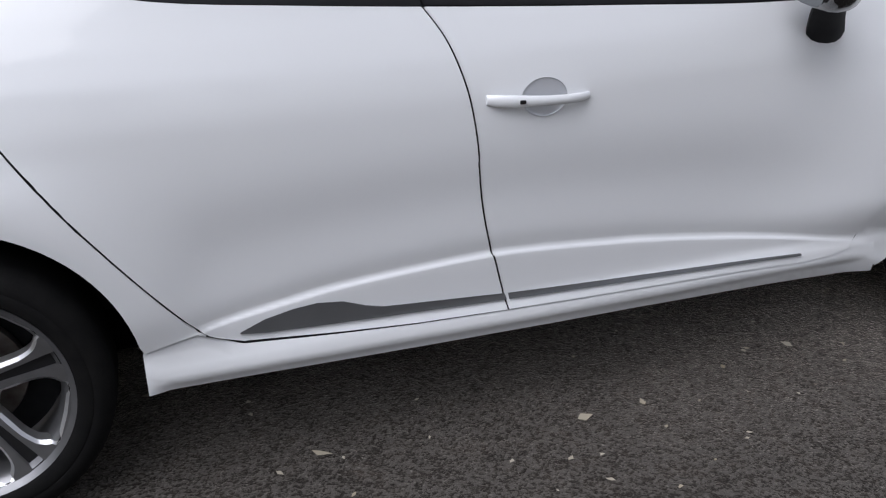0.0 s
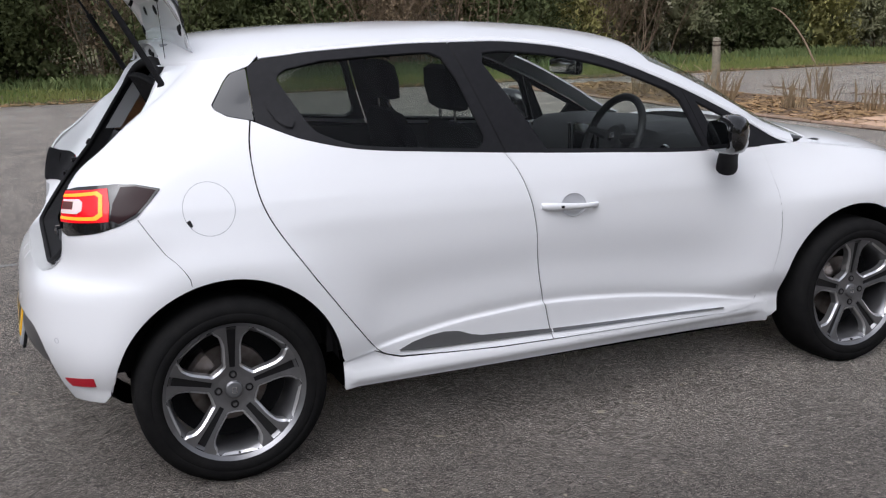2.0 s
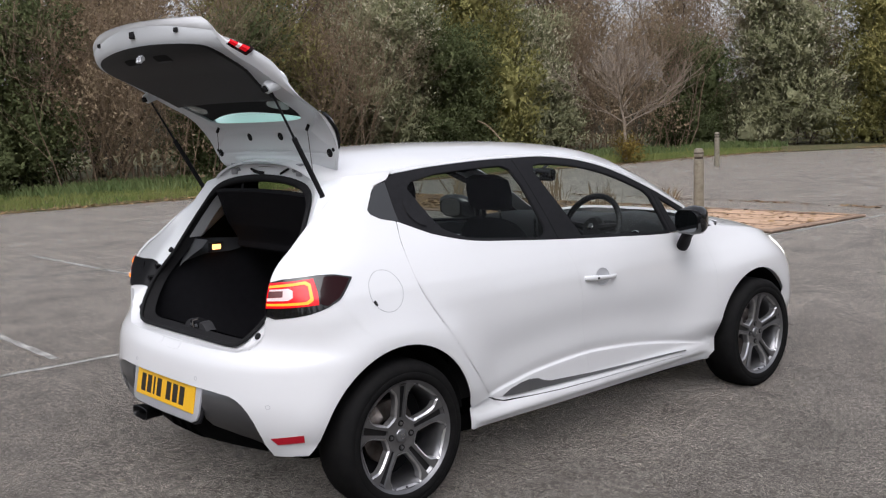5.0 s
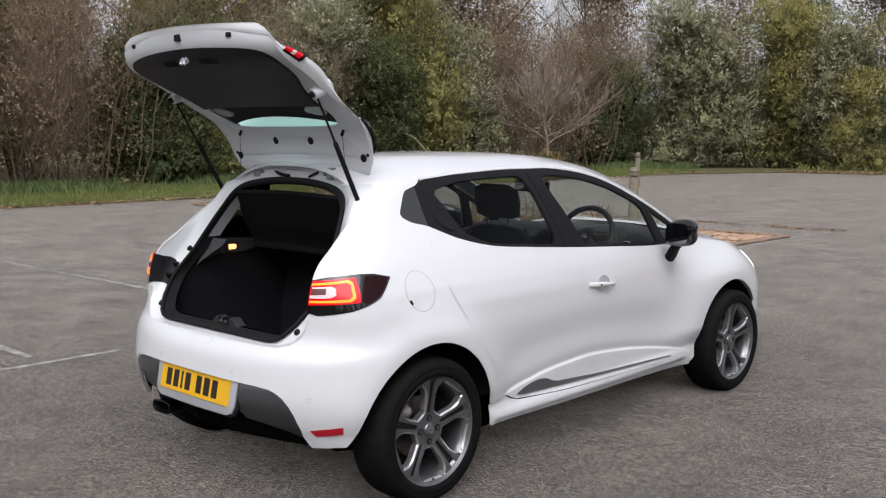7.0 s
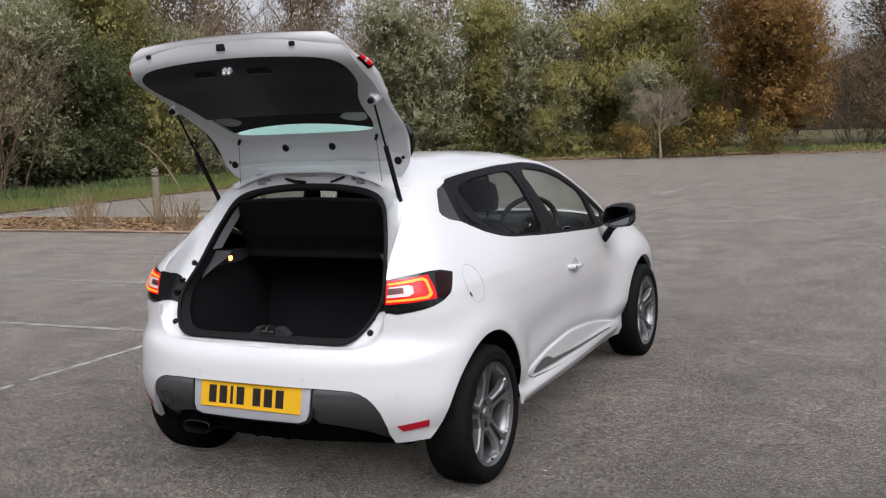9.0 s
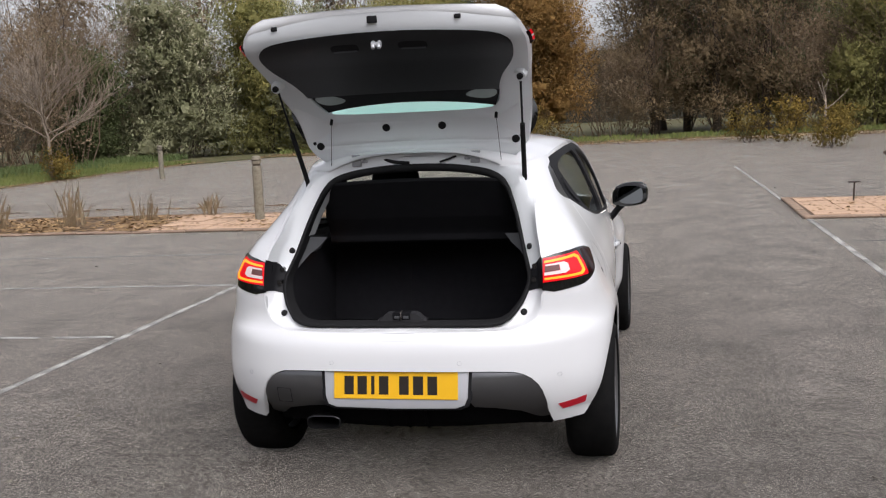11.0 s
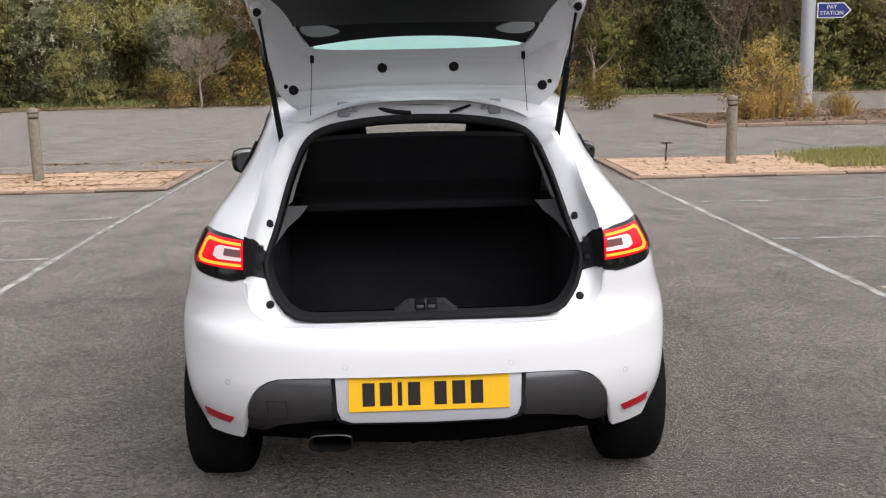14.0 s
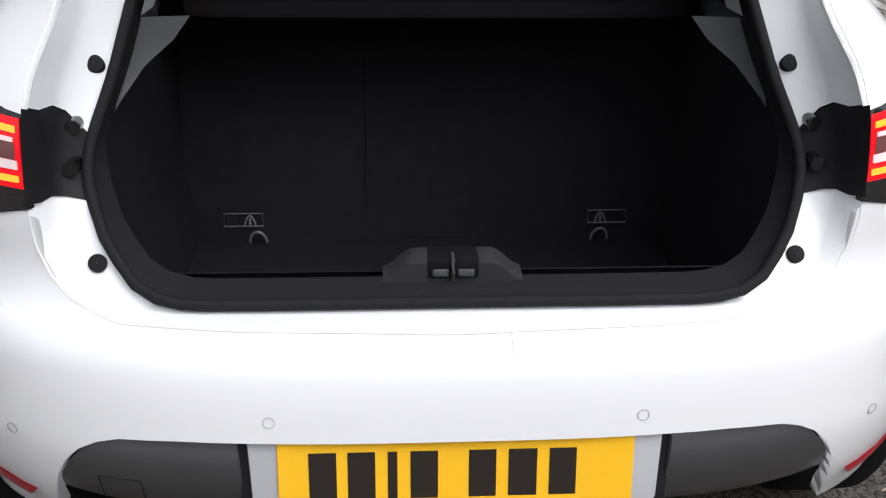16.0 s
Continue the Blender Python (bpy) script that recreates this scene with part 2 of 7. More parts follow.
def table(*pairs):
    """A smooth function through (place, value) pairs, flat beyond its ends."""
    xs, ys = np.array([p[0] for p in pairs], float), np.array([p[1] for p in pairs], float)
    d = np.diff(ys) / np.diff(xs)
    m = np.concatenate(([d[0]], np.where(d[:-1] * d[1:] > 0, 2 * d[:-1] * d[1:] / np.where(d[:-1] + d[1:] == 0, 1, d[:-1] + d[1:]), 0), [d[-1]]))

    def f(x):
        x = np.clip(np.asarray(x, float), xs[0], xs[-1])
        i = np.clip(np.searchsorted(xs, x) - 1, 0, len(xs) - 2)
        h = xs[i + 1] - xs[i]
        t = (x - xs[i]) / h
        return (2 * t ** 3 - 3 * t ** 2 + 1) * ys[i] + (t ** 3 - 2 * t ** 2 + t) * h * m[i] + (3 * t ** 2 - 2 * t ** 3) * ys[i + 1] + (t ** 3 - t ** 2) * h * m[i + 1]
    return f


def ease(x, a, b):
    t = np.clip((np.asarray(x, float) - a) / (b - a), 0, 1)
    return t * t * (3 - 2 * t)


from mathutils.geometry import delaunay_2d_cdt

# ---- the car's skin as one surface: x forward of the rear axle is y, up is z ----
SECTION = table((0.16, 0.77), (0.22, 0.815), (0.26, 0.832), (0.30, 0.828), (0.345, 0.812), (0.42, 0.815), (0.55, 0.824), (0.70, 0.832), (0.80, 0.828), (0.88, 0.812), (0.95, 0.788), (1.0, 0.768), (1.1, 0.735), (1.2, 0.695), (1.3, 0.65), (1.37, 0.61), (1.45, 0.54))
PLAN = table((-0.3, 0.990), (0.1, 0.998), (0.5, 1.008), (1.2, 0.986), (1.6, 0.962), (2.0, 0.925), (2.3, 0.905), (2.6, 0.90), (3.0, 0.875), (3.4, 0.82))
CABIN_IN = table((0.9, 0.0), (1.0, 0.02), (1.1, 0.075), (1.2, 0.125), (1.35, 0.15))
CABIN_AT = table((-0.1, 1.0), (0.13, 0.75), (0.4, 0.35), (0.8, 0.0))
CREASE = table((0.365, 0.347), (0.492, 0.374), (0.659, 0.402), (0.782, 0.421), (0.957, 0.434), (1.129, 0.441), (1.439, 0.422), (1.734, 0.384), (2.071, 0.328), (2.18, 0.31))
REAR_Y = table((0.2, -0.505), (0.30, -0.560), (0.36, -0.592), (0.43, -0.609), (0.48, -0.613), (0.56, -0.604), (0.62, -0.592), (0.66, -0.57), (0.70, -0.53), (0.75, -0.505), (0.85, -0.492), (0.95, -0.482), (1.01, -0.455), (1.07, -0.39), (1.165, -0.31), (1.265, -0.205), (1.35, -0.13), (1.42, -0.09))
REAR_L = table((0.3, 0.50), (0.6, 0.50), (0.85, 0.45), (1.1, 0.42), (1.35, 0.38))
REAR_P = table((0.3, 3.0), (0.6, 3.2), (0.85, 4.0), (1.05, 3.6), (1.35, 3.0))
FRONT_Y = table((0.2, 3.36), (0.4, 3.44), (0.6, 3.43), (0.72, 3.34), (0.85, 3.15), (0.95, 2.95), (1.2, 2.9))
FRONT_L, FRONT_P, WRAP = 0.62, 2.5, 0.8
WHEEL_Z, AXLE_F, ARCH = 0.308, 2.589, 0.366


def width(y, z):
    """Half the car's width at a place along it and a height."""
    y, z = np.asarray(y, float), np.asarray(z, float)
    w = SECTION(z) * PLAN(y) * (1 - CABIN_IN(z) * CABIN_AT(y))
    for yc, amount, spread in ((0.0, 0.038, 0.13), (AXLE_F, 0.072, 0.29)):
        r = np.hypot(y - yc, z - 0.315)
        w = w + amount * np.exp(-(np.maximum(r - ARCH, 0) / spread) ** 2) * ease(z, 0.95, 0.7) * (0.25 + 0.75 * ease(z, 0.27, 0.45))
    zc = CREASE(y)
    on = ease(y, 0.40, 0.56) * ease(y, 2.2, 1.9)
    d = z - zc
    ledge = np.where(d > 0, np.exp(-d / 0.005), ease(-d, 0.17, 0.09))
    scoop = np.exp(-(np.maximum(d, 0) / 0.034) ** 2) * ease(d, 0.0, 0.010)
    w = w + on * (0.0025 * ledge - 0.0062 * scoop)
    # the skirt turns under along its lower edge
    w = w - 0.016 * ease(z, 0.284, 0.252) * ease(y, 0.36, 0.42) * ease(y, 2.2, 2.1)
    w = w - 0.006 * on * np.exp(-((d - 0.15) / 0.09) ** 2)
    return w


def skin(u, z, off=0.0):
    """The outer skin: u runs from the left side round the tail (centre at -WRAP) along the right side to the nose."""
    u, z = np.broadcast_arrays(np.asarray(u, float), np.asarray(z, float))
    left = u < -WRAP
    u = np.where(left, -2 * WRAP - u, u)
    yr, l, p = REAR_Y(z), REAR_L(z), REAR_P(z)
    y0, y1 = yr + l, FRONT_Y(z) - FRONT_L
    span = y1 - y0
    a = np.clip((1 + u / WRAP) * math.pi / 2, 0, math.pi / 2)
    r = (np.sin(a) ** p + np.cos(a) ** p) ** (-1 / p)
    b = np.clip((u - span) / WRAP * math.pi / 2, 0, math.pi / 2)
    rb = (np.sin(b) ** FRONT_P + np.cos(b) ** FRONT_P) ** (-1 / FRONT_P)
    y = np.where(u < 0, y0 - l * r * np.cos(a), np.where(u > span, y1 + FRONT_L * rb * np.sin(b), y0 + u))
    f = np.where(u < 0, r * np.sin(a), np.where(u > span, rb * np.cos(b), 1.0))
    x = f * width(y, z)
    return np.stack([np.where(left, -x, x), y, z], -1)


def by_y(y, z):
    """u of the right-hand skin at y, z."""
    y, z = np.asarray(y, float), np.asarray(z, float)
    yr, l = REAR_Y(z), REAR_L(z)
    y0, y1 = yr + l, FRONT_Y(z) - FRONT_L
    lo, hi = np.full(y.shape, -WRAP), y1 - y0 + WRAP
    for _ in range(40):
        mid = (lo + hi) / 2
        low = skin(mid, z)[..., 1] < y
        lo, hi = np.where(low, mid, lo), np.where(low, hi, mid)
    return (lo + hi) / 2


def by_x(x, z):
    """u of the tail's skin at x (either side), z."""
    x, z = np.asarray(x, float), np.asarray(z, float)
    lo, hi = np.full(x.shape, -WRAP), np.full(x.shape, -0.02)
    for _ in range(40):
        mid = (lo + hi) / 2
        low = skin(mid, z)[..., 0] < np.abs(x)
        lo, hi = np.where(low, mid, lo), np.where(low, hi, mid)
    u = (lo + hi) / 2
    return np.where(x < 0, -2 * WRAP - u, u)


ROOF_Z = table((-0.12, 1.395), (-0.02, 1.412), (0.1, 1.425), (0.4, 1.443), (0.8, 1.450), (1.1, 1.444), (1.4, 1.425), (1.6, 1.40), (1.72, 1.375), (2.0, 1.262), (2.2, 1.15), (2.45, 1.0), (2.6, 0.972), (3.0, 0.90), (3.25, 0.80), (3.42, 0.66))
EDGE_Z = table((-0.12, 1.322), (0.0, 1.336), (0.15, 1.348), (0.4, 1.372), (0.8, 1.388), (1.0, 1.388), (1.21, 1.372), (1.44, 1.328), (1.79, 1.198), (2.1, 1.047), (2.29, 0.952), (2.6, 0.905), (2.85, 0.86), (3.1, 0.79), (3.42, 0.60))


def crown(s, y, off=0.0):
    """Roof, windscreen and bonnet: s from -1 to 1 across."""
    s, y = np.broadcast_arrays(np.asarray(s, float), np.asarray(y, float))
    ze, zc = EDGE_Z(y), ROOF_Z(y)
    xe = skin(by_y(y, ze), ze)[..., 0]
    return np.stack([s * xe, y, zc - (zc - ze) * np.abs(s) ** 2.9], -1)


def normals_of(fn, u, v, e=0.004):
    du = fn(u + e, v) - fn(u - e, v)
    dv = fn(u, v + e) - fn(u, v - e)
    n = np.cross(du, dv)
    return n / np.maximum(np.linalg.norm(n, axis=-1, keepdims=True), 1e-9)


def inside(px, py, poly):
    """Which points lie inside a closed outline."""
    x0, y0 = poly[:, 0], poly[:, 1]
    x1, y1 = np.roll(x0, -1), np.roll(y0, -1)
    hit = ((y0 > py[:, None]) != (y1 > py[:, None])) & (px[:, None] < (x1 - x0) * (py[:, None] - y0) / np.where(y1 == y0, 1e-12, y1 - y0) + x0)
    return hit.sum(1) % 2 == 1


def dense(pts, step=0.02):
    pts = np.array(pts, float)
    out = []
    for a, b in zip(pts, np.roll(pts, -1, 0)):
        n = max(1, int(np.hypot(*(b - a)) / step))
        out += [a + (b - a) * k / n for k in range(n)]
    return np.array(out)


def even_run(loop, step):
    """Points along a closed outline, no further apart than step."""
    out = []
    for p, q in zip(loop, np.roll(loop, -1, 0)):
        n = max(1, int(np.ceil(max(abs(q - p) / np.array(step)))))
        out += [p + (q - p) * k / n for k in range(n)]
    out = np.array(out)
    keep = np.linalg.norm(out - np.roll(out, 1, 0), axis=1) > 1e-6
    return out[keep]


def panel(name, poly, mat, parent, fn=skin, step=(0.035, 0.03), off=0.0, lip=0.014, mirror=False, label="", toward=(0, 0, 1), ridges=()):
    """A pressed panel cut from a surface along closed outlines in its own u, v (the first its edge, the others holes), with turned-in edges."""
    loops = [even_run(np.array(q, float), step) for q in (poly if isinstance(poly, list) and np.ndim(poly[0]) == 2 else [poly])]
    rims = np.vstack(loops)
    lo, hi = rims.min(0), rims.max(0)
    nu, nv = max(1, int(np.ceil((hi[0] - lo[0]) / step[0]))), max(1, int(np.ceil((hi[1] - lo[1]) / step[1])))
    gu, gv = np.meshgrid(np.linspace(lo[0], hi[0], nu + 1)[1:-1], np.linspace(lo[1], hi[1], nv + 1)[1:-1], indexing="ij")
    grid = np.stack([gu.ravel(), gv.ravel()], -1)

    def within(p):
        k = np.zeros(len(p), bool)
        for q in loops:
            k ^= inside(p[:, 0], p[:, 1], q)
        return k
    if len(grid):
        grid = grid[within(grid)]
    lines = []
    for r in ridges:
        r = r[within(r)]
        if len(r):
            r = r[[np.min(np.linalg.norm(rims - q, axis=1)) > 0.006 for q in r]]
            lines.append(r)
    if lines and len(grid):
        allr = np.vstack(lines)
        grid = grid[[np.min(((allr - g) / np.array([0.02, 0.007])) ** 2 @ np.ones(2)) > 1 for g in grid]]
    if len(grid):
        sc = 1 / np.array(step)
        far = np.array([np.min(((rims - g) * sc) ** 2 @ np.ones(2)) for g in grid])
        grid = grid[far > 0.2]
    edges, start = [], 0
    for q in loops:
        n = len(q)
        edges += [(start + k, start + (k + 1) % n) for k in range(n)]
        start += n
    points = np.vstack([rims, grid] + lines) if len(grid) else rims
    sc = np.array([1 / step[0], 1 / step[1]])
    got = delaunay_2d_cdt([Vector(p * sc) for p in points], edges, [], 0, 1e-5)
    uv = np.array([tuple(v) for v in got[0]]) / sc
    tris = np.array([tuple(t) for t in got[2]])
    tris = tris[within(uv[tris].mean(1))]
    faces = [list(map(int, t)) for t in tris]
    co = fn(uv[:, 0], uv[:, 1])
    nn = normals_of(fn, uv[:, 0], uv[:, 1])
    flip = np.sign((nn[:, 0] * np.sign(co[:, 0] + 1e-9)).sum()) if fn is skin else np.sign((nn @ np.array(toward, float)).sum())
    nn = nn * flip
    co = co + nn * off
    count = {}
    for f in faces:
        for a, b in zip(f, f[1:] + f[:1]):
            count.setdefault((min(a, b), max(a, b)), []).append((a, b))
    rim = [v[0] for v in count.values() if len(v) == 1]
    inner, extra = {}, []
    for a, b in rim:
        for k in (a, b):
            if k not in inner:
                inner[k] = len(co) + len(extra)
                extra.append((co[k] - nn[k] * lip, nn[k]))
    allco = np.vstack([co] + [e[0][None] for e in extra])
    alln = np.vstack([nn] + [e[1][None] for e in extra])
    faces = faces + [[b, a, inner[a], inner[b]] for a, b in rim]
    if mirror:
        allco, alln = allco * [-1, 1, 1], alln * [-1, 1, 1]
    turn = np.cross(allco[tris[:, 1]] - allco[tris[:, 0]], allco[tris[:, 2]] - allco[tris[:, 0]])
    if (turn * alln[tris[:, 0]]).sum() < 0:
        faces = [f[::-1] for f in faces]
    me = bpy.data.meshes.new(name)
    me.from_pydata(allco.tolist(), [], faces)
    me.materials.append(mat)
    me.shade_smooth()
    me.normals_split_custom_set_from_vertices(alln.tolist())
    ob = new(name, me)
    ob.parent = parent
    if label:
        ob["label"] = label
    return ob


def side_line(*yz):
    """An outline on the right side in y, z, as u, z."""
    d = dense(yz)
    return np.stack([by_y(d[:, 0], d[:, 1]), d[:, 1]], -1)


def curve_yz(*yz):
    return [tuple(p) for p in smooth_line(yz, 5)]


car = thing("hatchback_car", "white five-door hatchback parked with its tailgate open", "car")

# lines between the panels, in y and z
BELT = table((0.02, 1.188), (0.06, 1.166), (0.14, 1.146), (0.28, 1.086), (0.49, 1.038), (0.73, 1.016), (1.01, 0.993), (1.41, 0.965), (1.9, 0.936), (2.22, 0.932), (2.31, 0.94))
GAP = 0.0028
B_LINE = curve_yz((1.003, 0.993), (1.046, 0.926), (1.080, 0.826), (1.098, 0.715), (1.106, 0.613), (1.116, 0.533), (1.133, 0.449), (1.139, 0.435), (1.169, 0.307))
C_LINE = curve_yz((0.140, 1.146), (0.122, 1.06), (0.124, 0.945), (0.152, 0.850), (0.226, 0.728), (0.347, 0.556), (0.433, 0.440), (0.472, 0.390), (0.508, 0.357), (0.569, 0.336))
A_LINE = curve_yz((2.150, 0.93), (2.170, 0.863), (2.198, 0.737), (2.20, 0.589), (2.168, 0.442), (2.098, 0.306))


def belt_run(a, b, drop=0.0, n=14):
    return [(y, float(BELT(y)) - drop) for y in np.linspace(a, b, n)]


def shifted(line, d):
    return [(y + d, z) for y, z in line]


def arch_run(yc, a0, a1, n=20, r=ARCH):
    return [(yc + r * math.cos(radians(a)), 0.315 + r * math.sin(radians(a))) for a in np.linspace(a0, a1, n)]


door_rear_outline = shifted(C_LINE, GAP)[::-1] + belt_run(0.15, 0.998) + shifted(B_LINE, -GAP) + [(0.95, 0.313), (0.78, 0.322)]
door_front_outline = shifted(B_LINE, GAP)[::-1] + belt_run(1.01, 2.145) + shifted(A_LINE, -GAP) + [(2.05, 0.294), (1.96, 0.288), (1.7, 0.297), (1.4, 0.303)]
wing_outline = shifted(A_LINE, GAP)[::-1] + [(2.15, 0.936), (2.29, 0.938)] + [(y, float(EDGE_Z(y)) - 0.004) for y in np.linspace(2.33, 2.84, 8)] + [(2.93, 0.80), (3.0, 0.70), (2.985, 0.60)] + arch_run(AXLE_F, 33, 188)[0:] + [(2.19, 0.24), (2.15, 0.31)]
sill_outline = [(0.366, 0.255), (0.366, 0.343), (0.42, 0.355), (0.478, 0.365), (0.512, 0.348), (0.572, 0.330), (0.78, 0.318), (0.95, 0.309), (1.168, 0.303), (1.4, 0.299), (1.7, 0.293), (1.96, 0.284), (2.05, 0.290), (2.10, 0.303), (2.17, 0.312), (2.185, 0.225), (1.5, 0.244), (0.9, 0.249), (0.45, 0.254)]
bumper_seam = [(-0.113, 0.669), (-0.18, 0.772), (-0.249, 0.880)]

crease_y = np.linspace(0.48, 2.16, 64)
CREASE_LINES = [np.stack([by_y(crease_y, CREASE(crease_y) + d), CREASE(crease_y) + d], -1) for d in (-0.003, 0.0008, 0.0045, 0.009, 0.018, 0.030, 0.042)]
skirt_y = np.linspace(0.40, 2.15, 60)
SKIRT_LINES = [np.stack([by_y(skirt_y, np.full(60, z)), np.full(60, z)], -1) for z in (0.289, 0.280, 0.270, 0.260)]
for mirror in (False, True):
    panel("rear_door", side_line(*door_rear_outline), WHITE, car, lip=0.006, step=(0.03, 0.014), mirror=mirror, ridges=CREASE_LINES, label="white rear car door, closed")
    panel("front_door", side_line(*door_front_outline), WHITE, car, lip=0.006, step=(0.03, 0.014), mirror=mirror, ridges=CREASE_LINES, label="white front car door, closed")
    panel("front_wing", side_line(*wing_outline), WHITE, car, lip=0.006, mirror=mirror)
    panel("side_skirt", side_line(*sill_outline), WHITE, car, mirror=mirror, off=0.003, ridges=SKIRT_LINES)

# the rear quarter: from the rear door to the tailgate opening, up to the roof
PILLAR_X = table((0.70, 0.50), (0.74, 0.57), (0.80, 0.592), (0.98, 0.588), (1.07, 0.565), (1.165, 0.545), (1.265, 0.515), (1.34, 0.49))


def pillar_run(z0, z1, n=16):
    z = np.linspace(z0, z1, n)
    return np.stack([by_x(PILLAR_X(z), z), z], -1)


lamp_top = np.array([(-0.172, 0.966), (-0.24, 0.982), (-0.30, 0.984), (-0.36, 0.978)])
lamp_low = np.array([(-0.172, 0.962), (-0.205, 0.929), (-0.249, 0.889), (-0.30, 0.865), (-0.36, 0.845)])


def uz(points):
    p = np.array(points, float)
    return np.stack([by_y(p[:, 0], p[:, 1]), p[:, 1]], -1)


def xz(points):
    p = np.array(points, float)
    return np.stack([by_x(p[:, 0], p[:, 1]), p[:, 1]], -1)


top_u = float(by_x(0.592, 0.962))
quarter = np.vstack([
    uz(shifted(C_LINE, -GAP)[:-6]),
    uz([(0.478, 0.371), (0.42, 0.361), (0.37, 0.349)]),
    uz(arch_run(0.0, 8, 106, 22)),
    uz([(y + 0.0026, z) for y, z in bumper_seam]),
    uz(lamp_low[:3][::-1]),
    uz(lamp_top),
    np.array([[top_u, 0.962]]),
    pillar_run(0.985, 1.325, 18),
    uz([(y, float(EDGE_Z(y)) - 0.002) for y in np.linspace(-0.10, 0.20, 10)]),
    uz([(0.165, 1.318), (0.148, 1.312), (0.10, 1.297), (0.075, 1.27), (0.045, 1.225), (0.028, 1.20), (0.034, 1.183), (0.07, 1.162), (0.13, 1.149)]),
])
for mirror in (False, True):
    panel("rear_quarter", quarter, WHITE, car, lip=0.007, mirror=mirror)
    # the strip of body over the door frames
    panel("roof_rail", side_line(*([(y, float(EDGE_Z(y)) - 0.001) for y in np.linspace(0.20, 2.31, 36)] + [(y, float(EDGE_Z(y)) - 0.013) for y in np.linspace(2.30, 0.20, 36)])), WHITE, car, mirror=mirror, lip=0.01)

# rear bumper, all round the tail
half = [
    uz(bumper_seam[::-1]), uz(arch_run(0.0, 106.4, 172, 14)), uz([(-0.372, 0.335)]), uz([(-0.390, 0.301)]), uz([(-0.43, 0.299)]),
    xz([(0.70, 0.297), (0.625, 0.293), (0.620, 0.312), (0.612, 0.37), (0.597, 0.43), (0.577, 0.468), (0.55, 0.497), (0.52, 0.514), (0.487, 0.524), (0.40, 0.529), (0.30, 0.530), (0.15, 0.530), (0.0, 0.530)]),
]
low = np.vstack(half)
high = np.vstack([uz(lamp_low[2:]), xz([(0.60, 0.828), (0.592, 0.815), (0.585, 0.76), (0.565, 0.725), (0.53, 0.70), (0.47, 0.685), (0.3, 0.682), (0.0, 0.682)])])
right = np.vstack([high[::-1], low])


def flipped_u(p):
    return np.stack([-2 * WRAP - p[:, 0], p[:, 1]], -1)


bumper_poly = np.vstack([right, flipped_u(right)[::-1][1:-1]])
panel("rear_bumper", bumper_poly, WHITE, car, lip=0.02, label="white plastic rear bumper")
ins_half = xz([(0.318, 0.526), (0.40, 0.525), (0.487, 0.520), (0.52, 0.510), (0.55, 0.493), (0.573, 0.466), (0.593, 0.43), (0.608, 0.37), (0.617, 0.298), (0.575, 0.288), (0.548, 0.300), (0.50, 0.338), (0.40, 0.362), (0.315, 0.370), (0.30, 0.40), (0.312, 0.44)])


def rolled(u, z):
    """The tail's skin, rolled under towards the bottom."""
    q = skin(u, z)
    d = np.clip(0.47 - np.asarray(z, float), 0, 0.2)
    e = np.clip(np.asarray(z, float) - 0.49, 0, 0.1)
    q[..., 1] += 2.6 * d * d + 5.0 * e * e
    return q


for mirror in (False, True):
    panel("bumper_insert", ins_half, SATIN_GREY, car, fn=rolled, toward=(0, -1, 0), step=(0.02, 0.015), mirror=mirror, off=-0.003, lip=0.03, label="satin dark grey bumper insert")

# roof, bonnet, windscreen
panel("roof", dense([(-1, -0.09), (1, -0.09), (1, 1.70), (0.88, 1.72), (-0.88, 1.72), (-1, 1.70)], 0.05), WHITE, car, fn=crown, step=(0.06, 0.05), lip=0.01)
panel("windscreen", dense([(-0.87, 1.725), (0.87, 1.725), (0.90, 2.42), (-0.90, 2.42)], 0.05), GLASS_CLEAR, car, fn=crown, step=(0.08, 0.05), off=-0.002, lip=0.004, label="clear windscreen")
for sgn in (1, -1):
    panel("windscreen_pillar", dense([(sgn * 0.875, 1.722), (sgn * 1.0, 1.70), (sgn * 1.0, 2.32), (sgn * 0.90, 2.36)], 0.05), WHITE, car, fn=crown, step=(0.05, 0.05), lip=0.01)
panel("bonnet", dense([(-1, 2.34), (-0.9, 2.44), (0.9, 2.44), (1, 2.34), (1.0, 3.05), (0.8, 3.28), (-0.8, 3.28), (-1.0, 3.05)], 0.05), WHITE, car, fn=crown, step=(0.06, 0.05), lip=0.015)
nose = np.vstack([uz([(2.89, 0.50), (2.84, 0.30), (2.86, 0.22)]), np.stack([np.linspace(float(by_y(2.9, 0.22)), float(by_y(2.9, 0.22)) + 1.1, 20), np.full(20, 0.22)], -1), np.stack([np.linspace(float(by_y(2.9, 0.22)) + 1.1, float(by_y(3.0, 0.74)), 20), np.full(20, 0.74)], -1), uz([(2.995, 0.70), (2.975, 0.60)])])
for mirror in (False, True):
    panel("front_bumper", nose, WHITE, car, mirror=mirror)
    panel("headlamp", uz(dense([(2.90, 0.80), (2.94, 0.815), (3.12, 0.755), (3.16, 0.70), (3.02, 0.705)], 0.03)), HEADLAMP, car, mirror=mirror, off=0.004, label="lit headlamp")


# ---- windows, frames and door furniture ----
QUARTER = material("dark_grey_quarter_panel", (0.035, 0.037, 0.040), 0.3, coat=0.4)
def keyhole(outer, *holes):
    """An outline with holes in it."""
    return [np.array(outer, float)] + [np.array(h, float) for h in holes]


def dlo(y):
    return float(EDGE_Z(y)) - 0.0145


